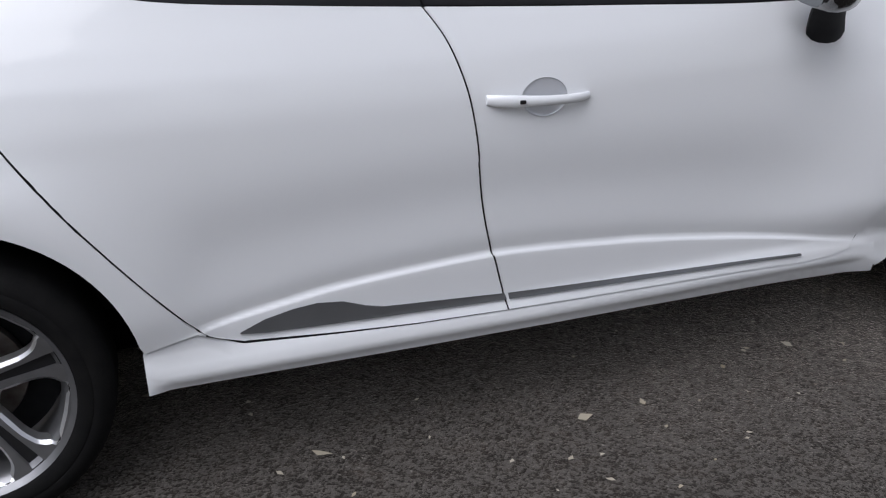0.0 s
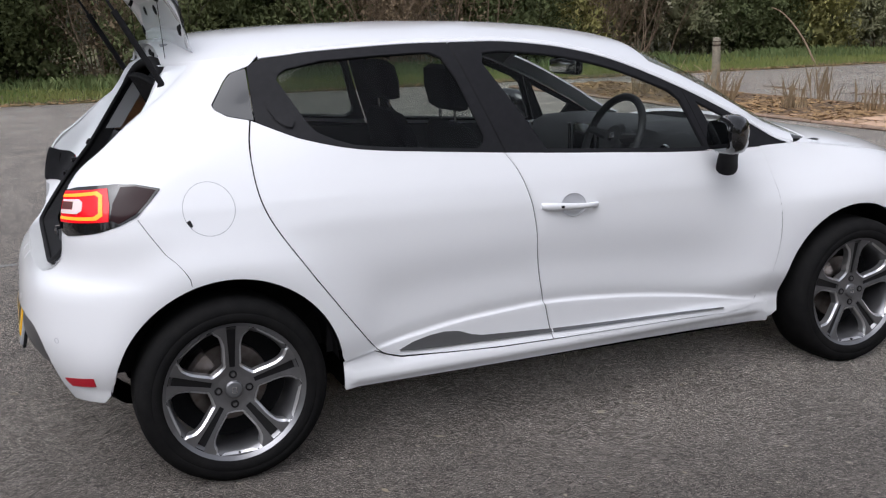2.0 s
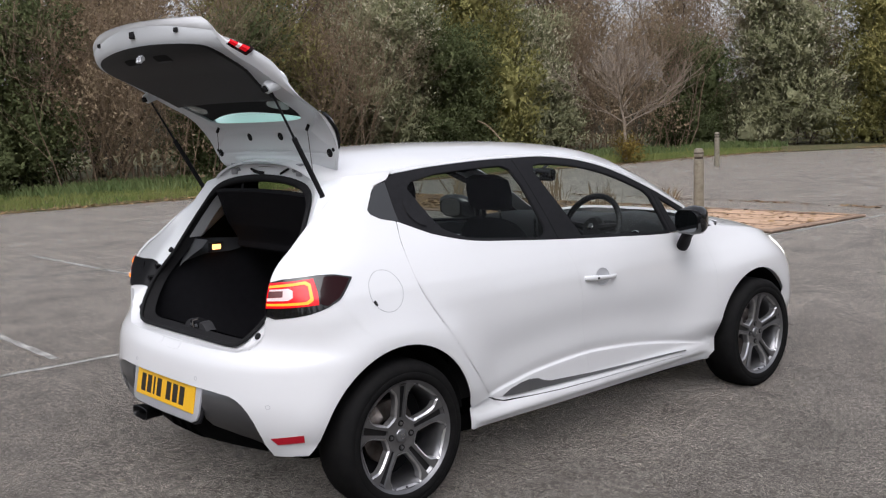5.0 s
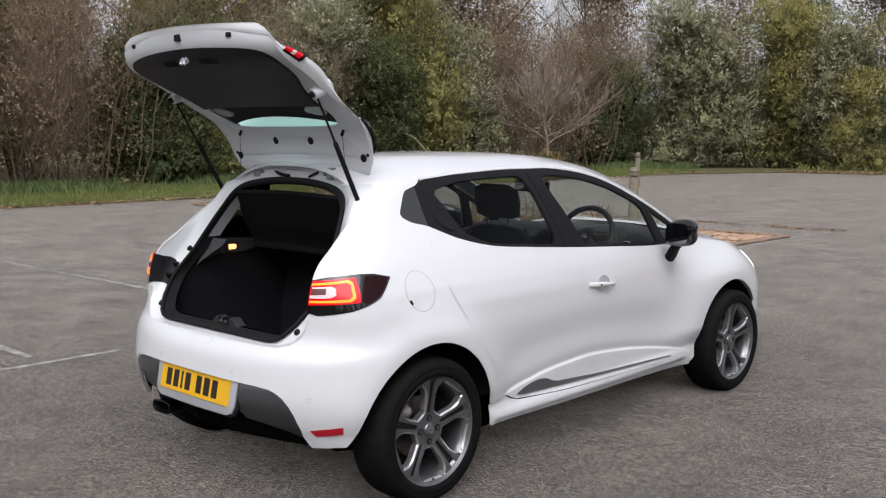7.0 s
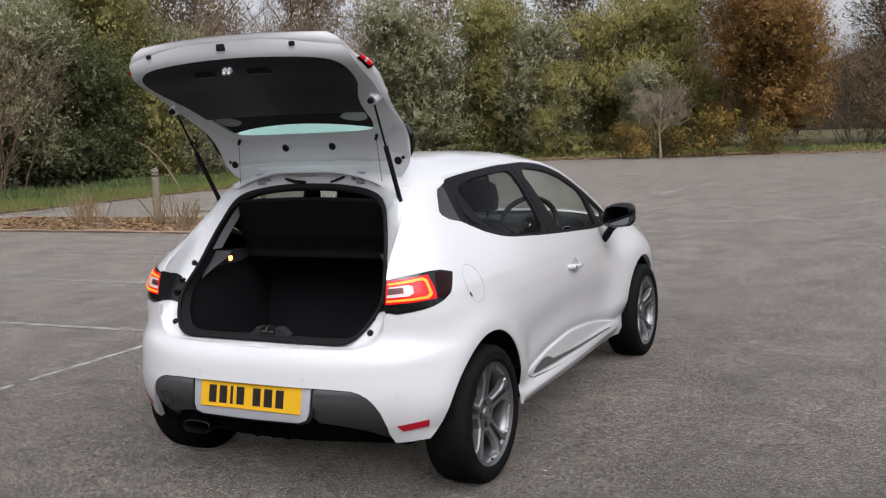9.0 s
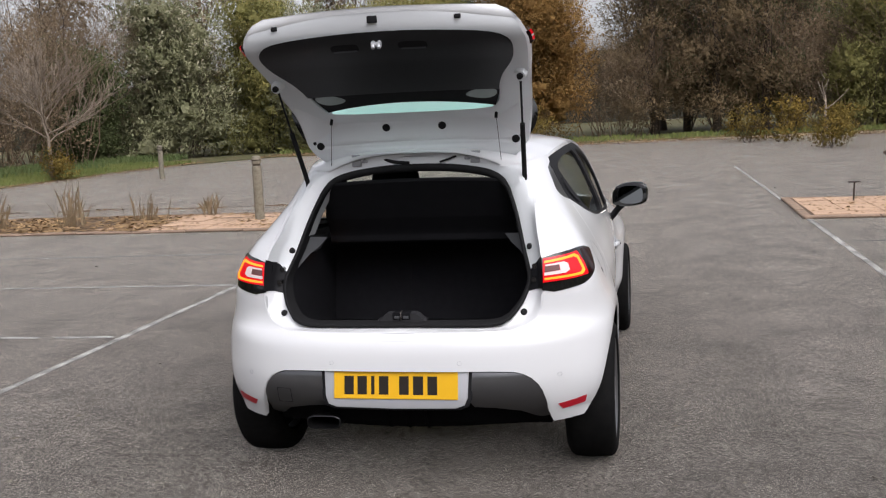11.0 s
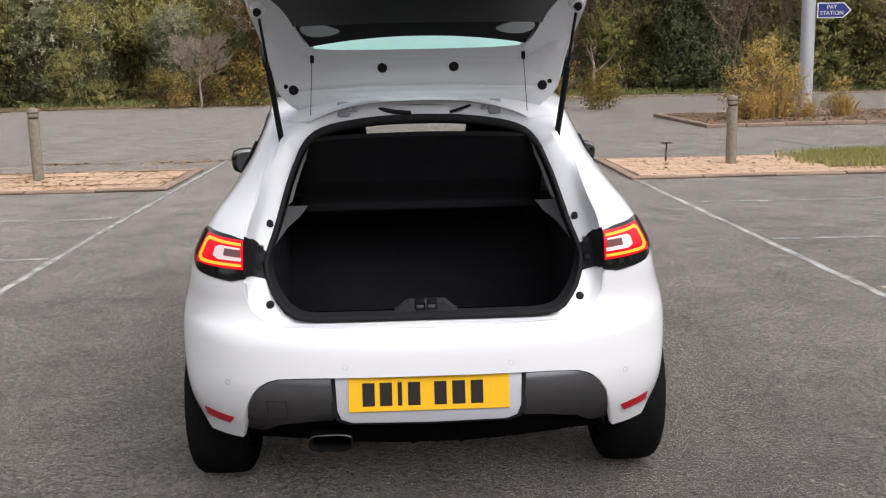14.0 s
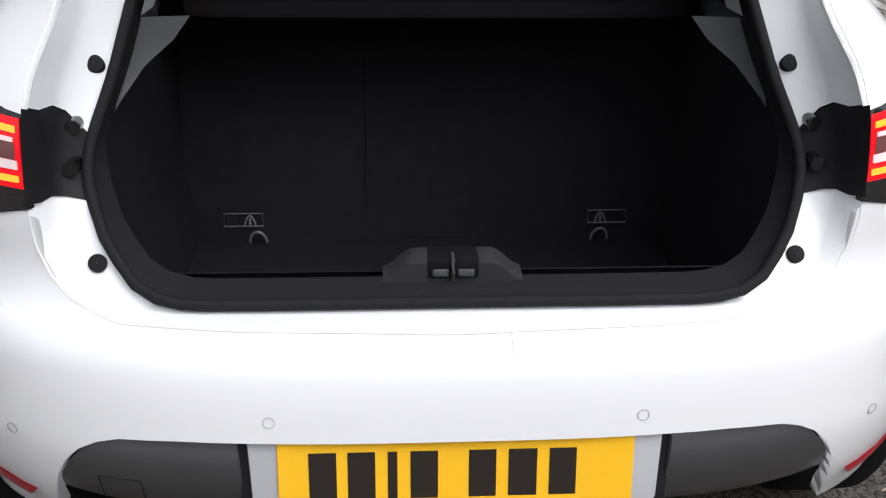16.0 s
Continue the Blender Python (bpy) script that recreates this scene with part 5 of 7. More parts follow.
def gate_out(s, v):
    s, v = np.broadcast_arrays(np.asarray(s, float), np.asarray(v, float))
    bow = np.abs(s) ** 2.4 * (0.02 + 0.06 * v)
    fall = np.abs(s) ** 5
    out = np.stack([s * GATE_W(v) * 1.01, OUT_Y(v) + bow * 0.4 - 0.01 * fall, OUT_Z(v) - bow * 0.75 - 0.045 * fall * (1 - v * 0.4)], -1)
    inner = gate_in(s, v)
    out[..., 2] = np.maximum(out[..., 2], inner[..., 2] + 0.012)
    k = ease(v, 0.80, 0.99)[..., None]
    return out * (1 - k) + (inner + np.array([0, -0.004, 0.020])) * k


hole = [(tuple(p)) for p in smooth_line([(0.0, 0.318), (0.45, 0.322), (0.68, 0.335), (0.735, 0.36), (0.765, 0.42), (0.78, 0.52), (0.815, 0.60), (0.885, 0.70), (0.905, 0.79), (0.88, 0.85), (0.78, 0.885), (0.45, 0.90), (0.0, 0.905), (-0.45, 0.90), (-0.78, 0.885), (-0.88, 0.85), (-0.905, 0.79), (-0.885, 0.70), (-0.815, 0.60), (-0.78, 0.52), (-0.765, 0.42), (-0.735, 0.36), (-0.68, 0.335), (-0.45, 0.322)], 3, True)]
gate_edge = dense([(-1, 0), (1, 0), (1, 1), (-1, 1)], 0.05)
gate = panel("tailgate", keyhole(gate_edge, hole), WHITE_GREYER, car, fn=gate_in, step=(0.04, 0.01), lip=-0.001, toward=(0, -1, -0.6), label="white tailgate raised on two gas struts")
# outer skin with a rear screen
screen_hole = [(tuple(p)) for p in smooth_line([(0.0, 0.20), (0.5, 0.215), (0.66, 0.25), (0.70, 0.31), (0.70, 0.45), (0.68, 0.53), (0.6, 0.555), (0.0, 0.565), (-0.6, 0.555), (-0.68, 0.53), (-0.70, 0.45), (-0.70, 0.31), (-0.66, 0.25), (-0.5, 0.215)], 3, True)]
panel("tailgate_skin", keyhole(gate_edge, screen_hole), WHITE, gate, fn=gate_out, step=(0.05, 0.03), lip=0.002, toward=(0, 1, 1))
panel("rear_screen", grown(screen_hole, 0.008), GLASS_TEAL, gate, fn=gate_out, step=(0.08, 0.05), off=0.001, lip=0.003, toward=(0, 1, 1), label="tinted rear screen")
# black trim over the lower half of the gate
upper = [p for p in hole if p[1] > 0.47]
upper = sorted([p for p in upper if p[0] >= 0], key=lambda p: p[1]) + sorted([p for p in upper if p[0] < 0], key=lambda p: -p[1])
trim = panel("tailgate_trim", np.array(upper), GATE_TRIM, gate, fn=gate_in, step=(0.05, 0.03), off=0.012, lip=0.02, toward=(0, -1, -0.6), label="black plastic tailgate trim")
# opaque black sheet, painting in how dark this part of the glass looks
arc = [(x, 0.382 - 0.044 * (x / 0.72) ** 2) for x in np.linspace(-0.72, 0.72, 19)]
border = arc + [(0.748, 0.39), (0.768, 0.44), (0.775, 0.485), (-0.775, 0.485), (-0.768, 0.44), (-0.748, 0.39)]
panel("screen_border", np.array(border), RUBBER, gate, fn=gate_in, step=(0.05, 0.02), off=-0.006, lip=0.003, toward=(0, -1, -0.6), label="opaque black sheet standing for the dark view through the rear screen")
# opaque pale patches paint in the brightness seen through the screen's corners
corner_eye = smooth_line([(0.50, 0.425), (0.57, 0.402), (0.67, 0.398), (0.735, 0.42), (0.74, 0.455), (0.66, 0.470), (0.56, 0.455)], 4, True)
for side in (1, -1):
    panel("screen_corner", corner_eye * [side, 1], SCREEN_PATCH, gate, fn=gate_in, step=(0.03, 0.02), off=-0.002, lip=0.003, toward=(0, -1, -0.6), label="opaque pale patch painted for the brightness seen through the rear screen")
# pull cups painted flat: black for the recess shade, grey for the lit ledge
for x0 in (-0.24, 0.24):
    cup_line = [(x0 + 0.10 * math.copysign(abs(math.cos(a)) ** 0.5, math.cos(a)), 0.835 + 0.022 * math.copysign(abs(math.sin(a)) ** 0.5, math.sin(a))) for a in np.linspace(0, 2 * math.pi, 25)[:-1]]
    panel("pull_cup", cup_line, RUBBER, trim, fn=gate_in, step=(0.03, 0.01), off=0.0135, lip=0.004, toward=(0, -1, -0.6))
    ledge = [(x0 + 0.085 * a, 0.818 + 0.004 * b) for a, b in ((-1, -1), (1, -1), (1, 1), (-1, 1))]
    panel("cup_ledge", ledge, GREY_TRIM, trim, fn=gate_in, step=(0.03, 0.01), off=0.0165, lip=0.004, toward=(0, -1, -0.6))
bm = bmesh.new()
c = Vector(gate_in(0.0, 0.865))
rod(bm, c + Vector((-0.02, -0.01, -0.02)), c + Vector((0.02, -0.01, -0.02)), 0.010, seg=10)
rod(bm, c + Vector((0.012, 0.0, -0.0)), c + Vector((0.012, -0.02, -0.035)), 0.008, seg=10)
rod(bm, c + Vector((-0.012, 0.0, -0.0)), c + Vector((-0.012, -0.02, -0.035)), 0.008, seg=10)
part("gate_lock", bm, SILVER, gate, "silver tailgate lock")
# rolled edge between the two skins
loop = [(1.0, v) for v in np.linspace(0, 1, 26)] + [(s, 1.0) for s in np.linspace(0.9, -0.9, 17)] + [(-1.0, v) for v in np.linspace(1, 0, 26)] + [(s, 0.0) for s in np.linspace(-0.9, 0.9, 17)]
la = np.array(loop)
ia, oa = gate_in(la[:, 0], la[:, 1]), gate_out(la[:, 0], la[:, 1])
mid = (ia + oa) / 2
out_dir = np.stack([la[:, 0] * (np.abs(la[:, 0]) > 0.99), np.zeros(len(la)), np.zeros(len(la))], -1)
bm = bmesh.new()
sheet(bm, [[Vector(p) for p in r] for r in (ia, ia * 0.75 + oa * 0.25 + out_dir * 0.006, mid + out_dir * 0.010, ia * 0.25 + oa * 0.75 + out_dir * 0.007, oa)], wrap=True)
part("tailgate_edge", bm, WHITE, gate)
# rubber plugs
for x, y, z in ((0.128, -0.047, 1.507), (-0.128, -0.047, 1.507), (0.0, -0.032, 1.390), (0.45, -0.084, 1.434), (-0.45, -0.084, 1.434)):
    bm = bmesh.new()
    lathe(bm, [(0.0005, 0.006), (0.012, 0.006), (0.0175, 0.003), (0.019, -0.01)], seg=24)
    plug = part("rubber_plug", bm, RUBBER, gate)
    vv = np.linspace(0, 0.4, 200)
    ww = GATE_W(vv)
    pts = gate_in(np.clip(x / ww, -1, 1), vv)
    k = int(np.argmin(np.abs(pts[:, 2] - z)))
    nrm = normals_of(gate_in, np.array([x / ww[k]]), np.array([vv[k]]))[0]
    if nrm[1] > 0:
        nrm = -nrm
    plug.matrix_basis = Matrix.Translation(Vector(pts[k])) @ Vector(nrm).to_track_quat("Z", "Y").to_matrix().to_4x4()
for sgn in (1, -1):
    for v in (0.155, 0.215):
        bm = bmesh.new()
        lathe(bm, [(0.0005, 0.004), (0.006, 0.004), (0.0085, 0.001), (0.009, -0.008)], seg=14)
        plug = part("rubber_plug", bm, RUBBER, gate)
        nrm = normals_of(gate_in, np.array([sgn * 0.95]), np.array([v]))[0]
        plug.matrix_basis = Matrix.Translation(Vector(gate_in(sgn * 0.95, v))) @ Vector(nrm if nrm[1] < 0 else -nrm).to_track_quat("Z", "Y").to_matrix().to_4x4()
# clips along the tail end and the lamp inserts on its corners
for s, w, h in ((-0.01, 0.020, 0.014), (0.62, 0.013, 0.009), (-0.80, 0.013, 0.009)):
    bm = bmesh.new()
    p = Vector(gate_in(s, 0.965))
    box(bm, (-w, -0.008, -h), (w, 0.006, h), 0.004)
    part("edge_clip", bm, RUBBER, gate).matrix_basis = Matrix.Translation(p)
for sgn in (1, -1):
    bm = bmesh.new()
    vs = np.linspace(0.785, 0.875, 7)
    a, b = gate_in(np.full(7, sgn * 1.0), vs), gate_out(np.full(7, sgn * 1.0), vs)
    rows = [[Vector(a[k] * (1 - f) + b[k] * f) + Vector((sgn * (0.006 + 0.016 * math.sin(math.pi * e)), 0, 0.006 * e)) for k in range(7)] for e, f in ((0.0, 0.30), (0.2, 0.42), (0.5, 0.62), (0.8, 0.85), (1.0, 1.0))]
    g = sheet(bm, rows)
    lamp_in = part("gate_lamp", bm, RED_DARK, gate, "red lamp section on the tailgate edge")
    for k0, k1, mat in ((1, 3, RED_LENS), (3, 4, LAMP_WHITE), (4, 6, RED_LENS)):
        bm = bmesh.new()
        sheet(bm, [[q + Vector((sgn * 0.003, -0.001, 0.001)) for q in row[k0:k1 + 1]] for row in rows[1:4]])
        part("lamp_facet", bm, mat, lamp_in)
    # gas strut
    lowp, highp = Vector((sgn * 0.493, -0.100, 1.258)), Vector((sgn * 0.522, -0.345, 1.700))
    bm = bmesh.new()
    rod(bm, lowp, lowp.lerp(highp, 0.55), 0.0105, seg=12)
    strut = part("gas_strut", bm, RUBBER, car, "black gas strut")
    bm = bmesh.new()
    rod(bm, lowp.lerp(highp, 0.55), highp, 0.0048, seg=10)
    part("strut_rod", bm, BLACK_TRIM, strut)
    bm = bmesh.new()
    rod(bm, lowp + Vector((0, 0.012, -0.004)), lowp + Vector((0, -0.018, 0.004)), 0.011, 0.009, 10)
    part("strut_foot", bm, RUBBER, strut)
    bm = bmesh.new()
    rod(bm, highp + Vector((0, 0.06, 0.035)), highp + Vector((0, -0.014, -0.008)), 0.036, 0.022, 18)
    part("strut_mount", bm, WHITE_GREYER, gate)
    bm = bmesh.new()
    rod(bm, highp + Vector((0, -0.01, -0.004)), highp + Vector((0, -0.028, -0.012)), 0.015, 0.011, 14)
    part("strut_ball", bm, RUBBER, gate)
    # hinge: a bolted plate with a bent arm
    bm = bmesh.new()
    hx = sgn * 0.272
    box(bm, (hx - 0.050, -0.062, 1.352), (hx + 0.050, -0.050, 1.372), 0.004)
    box(bm, (hx - 0.022, -0.070, 1.336), (hx + 0.022, -0.045, 1.390), 0.005)
    for dx in (-0.038, 0.038):
        rod(bm, (hx + dx, -0.058, 1.362), (hx + dx, -0.071, 1.361), 0.009, 0.008, 8)
    part("hinge", bm, HINGE, gate, "bolted grey steel hinge")
    # shelf cord
    bm = bmesh.new()
    rod(bm, (sgn * 0.375, -0.083, 1.545), (sgn * 0.392, -0.070, 1.30), 0.0013, seg=5)
    cord = part("shelf_cord", bm, RUBBER, gate)
    bm = bmesh.new()
    rod(bm, (sgn * 0.375, -0.086, 1.53), (sgn * 0.375, -0.070, 1.56), 0.007, seg=8)
    part("cord_knob", bm, RUBBER, cord)
# wiring loom between roof and gate
for pts in (((-0.17, -0.04, 1.372), (-0.10, -0.055, 1.352), (-0.03, -0.05, 1.345)), ((0.20, -0.05, 1.375), (0.16, -0.06, 1.36), (0.11, -0.055, 1.345))):
    bm = bmesh.new()
    tube(bm, smooth_line(pts, 5), 0.008 if pts[0][0] < 0 else 0.005, 8)
    part("wiring_loom", bm, RUBBER, car)
# spoiler over the rear screen
bm = bmesh.new()
rows = []
for dv, lift, thick in ((0.03, 0.004, 0.0), (0.10, 0.014, 0.0), (0.18, 0.032, 0.0), (0.26, 0.055, 0.0), (0.285, 0.056, 0.0), (0.275, 0.042, 0.0), (0.22, 0.016, 0.0), (0.195, 0.002, 0.0)):
    s = np.linspace(-0.94, 0.94, 25)
    p = gate_out(s, np.full(25, dv))
    n = normals_of(gate_out, s, np.full(25, dv))
    n = n * np.sign(n[:, 2:3])
    fade = 1 - np.abs(s[:, None]) ** 8 * 0.8
    rows.append([Vector(q) for q in p + n * lift * fade])
sheet(bm, rows)
part("spoiler", bm, WHITE, gate, "white roof spoiler")
for sgn in (1, -1):
    bm = bmesh.new()
    rows = []
    for dv in np.linspace(0.16, 0.37, 9):
        swell = math.sin(math.pi * (dv - 0.16) / 0.21) ** 0.7
        i1, o1, o0 = (Vector(q) for q in (gate_in(sgn * 1.0, dv), gate_out(sgn * 1.0, dv), gate_out(sgn * 0.95, dv)))
        rows.append([i1 + Vector((sgn * 0.008, -0.002, 0)), i1 + Vector((sgn * (0.010 + 0.016 * swell), 0.002, 0)), i1.lerp(o1, 0.5) + Vector((sgn * (0.012 + 0.022 * swell), 0.006, 0)), o1 + Vector((sgn * (0.010 + 0.012 * swell), 0.012, 0.02 * swell)), o0 + Vector((0, 0.012, 0.03 * swell))])
    sheet(bm, rows)
    part("spoiler_blade", bm, GLOSS_BLACK, gate)


# ---- ground: worn asphalt with pale stones in it ----
def asphalt_material():
    m = bpy.data.materials.new("worn_asphalt")
    m.use_nodes = True
    n, l = m.node_tree.nodes, m.node_tree.links
    b = n["Principled BSDF"]
    b.inputs["Roughness"].default_value = 0.62
    b.inputs["Specular IOR Level"].default_value = 0.15
    b.inputs["Sheen Roughness"].default_value = 0.242
    b.inputs["Sheen Tint"].default_value = (1.0, 0.90, 0.80, 1)
    tc = n.new("ShaderNodeTexCoord")

    def tex(kind, scale, detail=4.0):
        t = n.new(kind)
        t.inputs["Scale"].default_value = scale
        if "Detail" in t.inputs:
            t.inputs["Detail"].default_value = detail
        l.new(tc.outputs["Object"], t.inputs["Vector"])
        return t

    def ranged(src, a, b_, c, d):
        r = n.new("ShaderNodeMapRange")
        for i, v in enumerate((a, b_, c, d)):
            r.inputs[i + 1].default_value = v
        l.new(src, r.inputs[0])
        return r.outputs[0]

    def mixed(fac, a, b_):
        x = n.new("ShaderNodeMix")
        x.data_type = "RGBA"
        l.new(fac, x.inputs[0])
        for i, v in ((6, a), (7, b_)):
            if isinstance(v, tuple):
                x.inputs[i].default_value = (*v, 1)
            else:
                l.new(v, x.inputs[i])
        return x.outputs[2]
    patches = tex("ShaderNodeTexNoise", 0.35, 6)
    stains = tex("ShaderNodeTexNoise", 2.2, 7)
    grit = tex("ShaderNodeTexNoise", 520, 3)
    mottle = tex("ShaderNodeTexNoise", 13, 6)
    stone = tex("ShaderNodeTexVoronoi", 135)
    chip = tex("ShaderNodeTexVoronoi", 46)
    col = mixed(ranged(patches.outputs["Fac"], 0.35, 0.65, 0, 1), (0.015, 0.0122, 0.010), (0.029, 0.024, 0.020))
    col = mixed(ranged(stains.outputs["Fac"], 0.48, 0.70, 0, 0.55), col, (0.013, 0.011, 0.0097))
    col = mixed(ranged(mottle.outputs["Fac"], 0.50, 0.68, 0, 0.4), col, (0.040, 0.030, 0.023))
    grain = tex("ShaderNodeTexNoise", 16, 10)
    grain.inputs["Roughness"].default_value = 0.75
    track = tex("ShaderNodeTexNoise", 0.9, 5)
    stretch = n.new("ShaderNodeMapping")
    stretch.inputs["Scale"].default_value = (1.2, 0.6, 1.0)
    stretch.inputs["Rotation"].default_value = (0, 0, 0.35)
    l.new(tc.outputs["Object"], stretch.inputs["Vector"])
    l.new(stretch.outputs[0], track.inputs["Vector"])

    def scaled(colour, fac):
        x = n.new("ShaderNodeMix")
        x.data_type, x.blend_type = "RGBA", "MULTIPLY"
        x.inputs[0].default_value = 1.0
        l.new(colour, x.inputs[6]), l.new(fac, x.inputs[7])
        return x.outputs[2]
    col = scaled(col, ranged(grain.outputs["Fac"], 0.30, 0.70, 0.8, 1.2))
    lump = tex("ShaderNodeTexVoronoi", 44)
    sep3 = n.new("ShaderNodeSeparateColor")
    l.new(lump.outputs["Color"], sep3.inputs[0])
    col = scaled(col, ranged(sep3.outputs[2], 0.0, 1.0, 0.65, 1.35))
    col = scaled(col, ranged(track.outputs["Fac"], 0.32, 0.68, 0.68, 1.32))
    sep = n.new("ShaderNodeSeparateColor")
    l.new(stone.outputs["Color"], sep.inputs[0])
    col = mixed(ranged(sep.outputs[0], 0.0, 0.6, 0.4, 0), col, (0.014, 0.012, 0.011))
    col = mixed(ranged(sep.outputs[1], 0.90, 1.0, 0, 0.6), col, (0.15, 0.138, 0.124))
    sep2 = n.new("ShaderNodeSeparateColor")
    l.new(chip.outputs["Color"], sep2.inputs[0])
    near = ranged(chip.outputs["Distance"], 0.22, 0.34, 1, 0)
    pick = ranged(sep2.outputs[0], 0.95, 0.97, 0, 1.0)
    mul = n.new("ShaderNodeMath")
    mul.operation = "MULTIPLY"
    l.new(near, mul.inputs[0]), l.new(pick, mul.inputs[1])
    col = mixed(mul.outputs[0], col, (0.52, 0.50, 0.46))
    col = mixed(ranged(grit.outputs["Fac"], 0.45, 0.65, 0, 0.5), col, (0.020, 0.018, 0.0165))
    l.new(col, b.inputs["Base Color"])

    def product(x, y):
        m2 = n.new("ShaderNodeMath")
        m2.operation = "MULTIPLY"
        l.new(x, m2.inputs[0]), l.new(y, m2.inputs[1])
        return m2.outputs[0]
    # sheen weight, varied by noise and cells; lifts asphalt seen at flat angles
    graze = product(ranged(track.outputs["Fac"], 0.30, 0.70, 0.92, 1.14), ranged(stains.outputs["Fac"], 0.40, 0.70, 1.10, 0.78))
    graze = product(graze, ranged(sep3.outputs[0], 0.0, 1.0, 0.7, 1.3))
    grains = tex("ShaderNodeTexVoronoi", 85)
    sep4 = n.new("ShaderNodeSeparateColor")
    l.new(grains.outputs["Color"], sep4.inputs[0])
    graze = product(graze, ranged(sep4.outputs[0], 0.45, 1.0, 0.52, 1.85))
    crumbs = tex("ShaderNodeTexNoise", 90, 6)
    crumbs.inputs["Roughness"].default_value = 0.8
    graze = product(graze, ranged(crumbs.outputs["Fac"], 0.36, 0.64, 0.6, 1.4))
    l.new(graze, b.inputs["Sheen Weight"])
    bump = n.new("ShaderNodeBump")
    bump.invert = True
    bump.inputs["Strength"].default_value, bump.inputs["Distance"].default_value = 0.35, 0.006
    l.new(stone.outputs["Distance"], bump.inputs["Height"])
    l.new(bump.outputs[0], b.inputs["Normal"])
    return m


ASPHALT = asphalt_material()
PAINT = material("worn_road_paint", (0.53, 0.52, 0.49), 0.85, vary=0.95, scale=7, fine=0.7, hue=(0.18, 0.172, 0.16))
FLAGS = material("tan_paving", (0.64, 0.43, 0.29), 0.85, vary=0.5, scale=3, fine=0.4, hue=(0.40, 0.27, 0.185), bump=0.4, bump_scale=60, per_object=0.2)
KERB = material("kerb_concrete", (0.40, 0.28, 0.20), 0.85, vary=0.6, scale=6, fine=0.5, bump=0.4, bump_scale=80, per_object=0.3)
SOIL = material("dark_soil", (0.15, 0.10, 0.066), 0.95, vary=0.7, scale=5, fine=0.6, bump=0.8, bump_scale=40)
TURF = material("rough_turf", (0.115, 0.085, 0.045), 0.95, vary=0.8, scale=1.2, fine=0.6, hue=(0.07, 0.08, 0.025), bump=0.8, bump_scale=60)
GRASS_BRIGHT = material("yellow_green_grass", (0.34, 0.35, 0.10), 0.7, vary=0.5, scale=0.8, hue=(0.40, 0.34, 0.14), per_island=0.4)
GRASS = material("grass_blades", (0.10, 0.165, 0.035), 0.7, vary=0.5, scale=0.8, hue=(0.26, 0.25, 0.08), per_island=0.5)
LITTER = material("fallen_leaves", (0.40, 0.26, 0.12), 0.85, vary=0.3, scale=2, hue=(0.17, 0.10, 0.05), per_island=0.8)
POST_WOOD = material("weathered_post_wood", (0.30, 0.27, 0.21), 0.85, vary=0.7, scale=14, fine=0.5, hue=(0.16, 0.14, 0.10), bump=0.5, bump_scale=90)
GALV = material("galvanised_steel", (0.52, 0.54, 0.57), 0.5, metal=0.35, vary=0.3, scale=8, hue=(0.42, 0.44, 0.47))
SIGN_BLUE = material("sign_blue", (0.022, 0.035, 0.20), 0.4, vary=0.1, scale=10)
SIGN_WHITE = material("sign_white", (0.75, 0.75, 0.76), 0.4)
BARK = material("brown_bark", (0.085, 0.062, 0.045), 0.9, vary=0.6, scale=4, fine=0.5, hue=(0.045, 0.035, 0.028))
BARK_PALE = material("pale_dry_bark", (0.30, 0.24, 0.185), 0.85, vary=0.5, scale=6, hue=(0.18, 0.14, 0.105))
TWIG_BROWN = material("brown_twigs", (0.28, 0.203, 0.133), 0.9, vary=0.4, scale=1, hue=(0.168, 0.119, 0.084), per_island=0.5)


def leaf_material(name, a, b, per_object=0.25):
    m = material(name, a, 0.6, vary=0.55, scale=0.9, hue=b, per_island=0.12, per_object=per_object, spec=0.08)
    n, l = m.node_tree.nodes, m.node_tree.links
    b_ = n["Principled BSDF"]
    thin_, both = n.new("ShaderNodeBsdfTranslucent"), n.new("ShaderNodeMixShader")
    both.inputs[0].default_value = 0.4
    l.new(b_.inputs["Base Color"].links[0].from_socket, thin_.inputs["Color"])
    l.new(b_.outputs[0], both.inputs[1]), l.new(thin_.outputs[0], both.inputs[2])
    l.new(both.outputs[0], n["Material Output"].inputs["Surface"])
    return m


LEAF_OLIVE = leaf_material("olive_willow_leaves", (0.45, 0.41, 0.16), (0.20, 0.205, 0.078))
LEAF_SILVER = leaf_material("silver_green_leaves", (0.42, 0.41, 0.26), (0.15, 0.17, 0.075))
LEAF_CREAM = leaf_material("cream_seed_tufts", (0.62, 0.59, 0.44), (0.45, 0.43, 0.29))
LEAF_TIP = leaf_material("yellow_willow_tips", (0.50, 0.43, 0.15), (0.36, 0.31, 0.12))
LEAF_AMBER = leaf_material("amber_leaves", (0.64, 0.45, 0.15), (0.42, 0.31, 0.11))
LEAF_DARK = leaf_material("dark_green_leaves", (0.18, 0.20, 0.09), (0.075, 0.102, 0.046))
LEAF_RUST = leaf_material("rust_beech_leaves", (0.38, 0.225, 0.08), (0.24, 0.16, 0.06))
LEAF_LARCH = leaf_material("brown_larch_needles", (0.31, 0.225, 0.13), (0.165, 0.13, 0.076))
LEAF_BROWN = leaf_material("brown_dry_leaves", (0.42, 0.32, 0.205), (0.255, 0.20, 0.135))
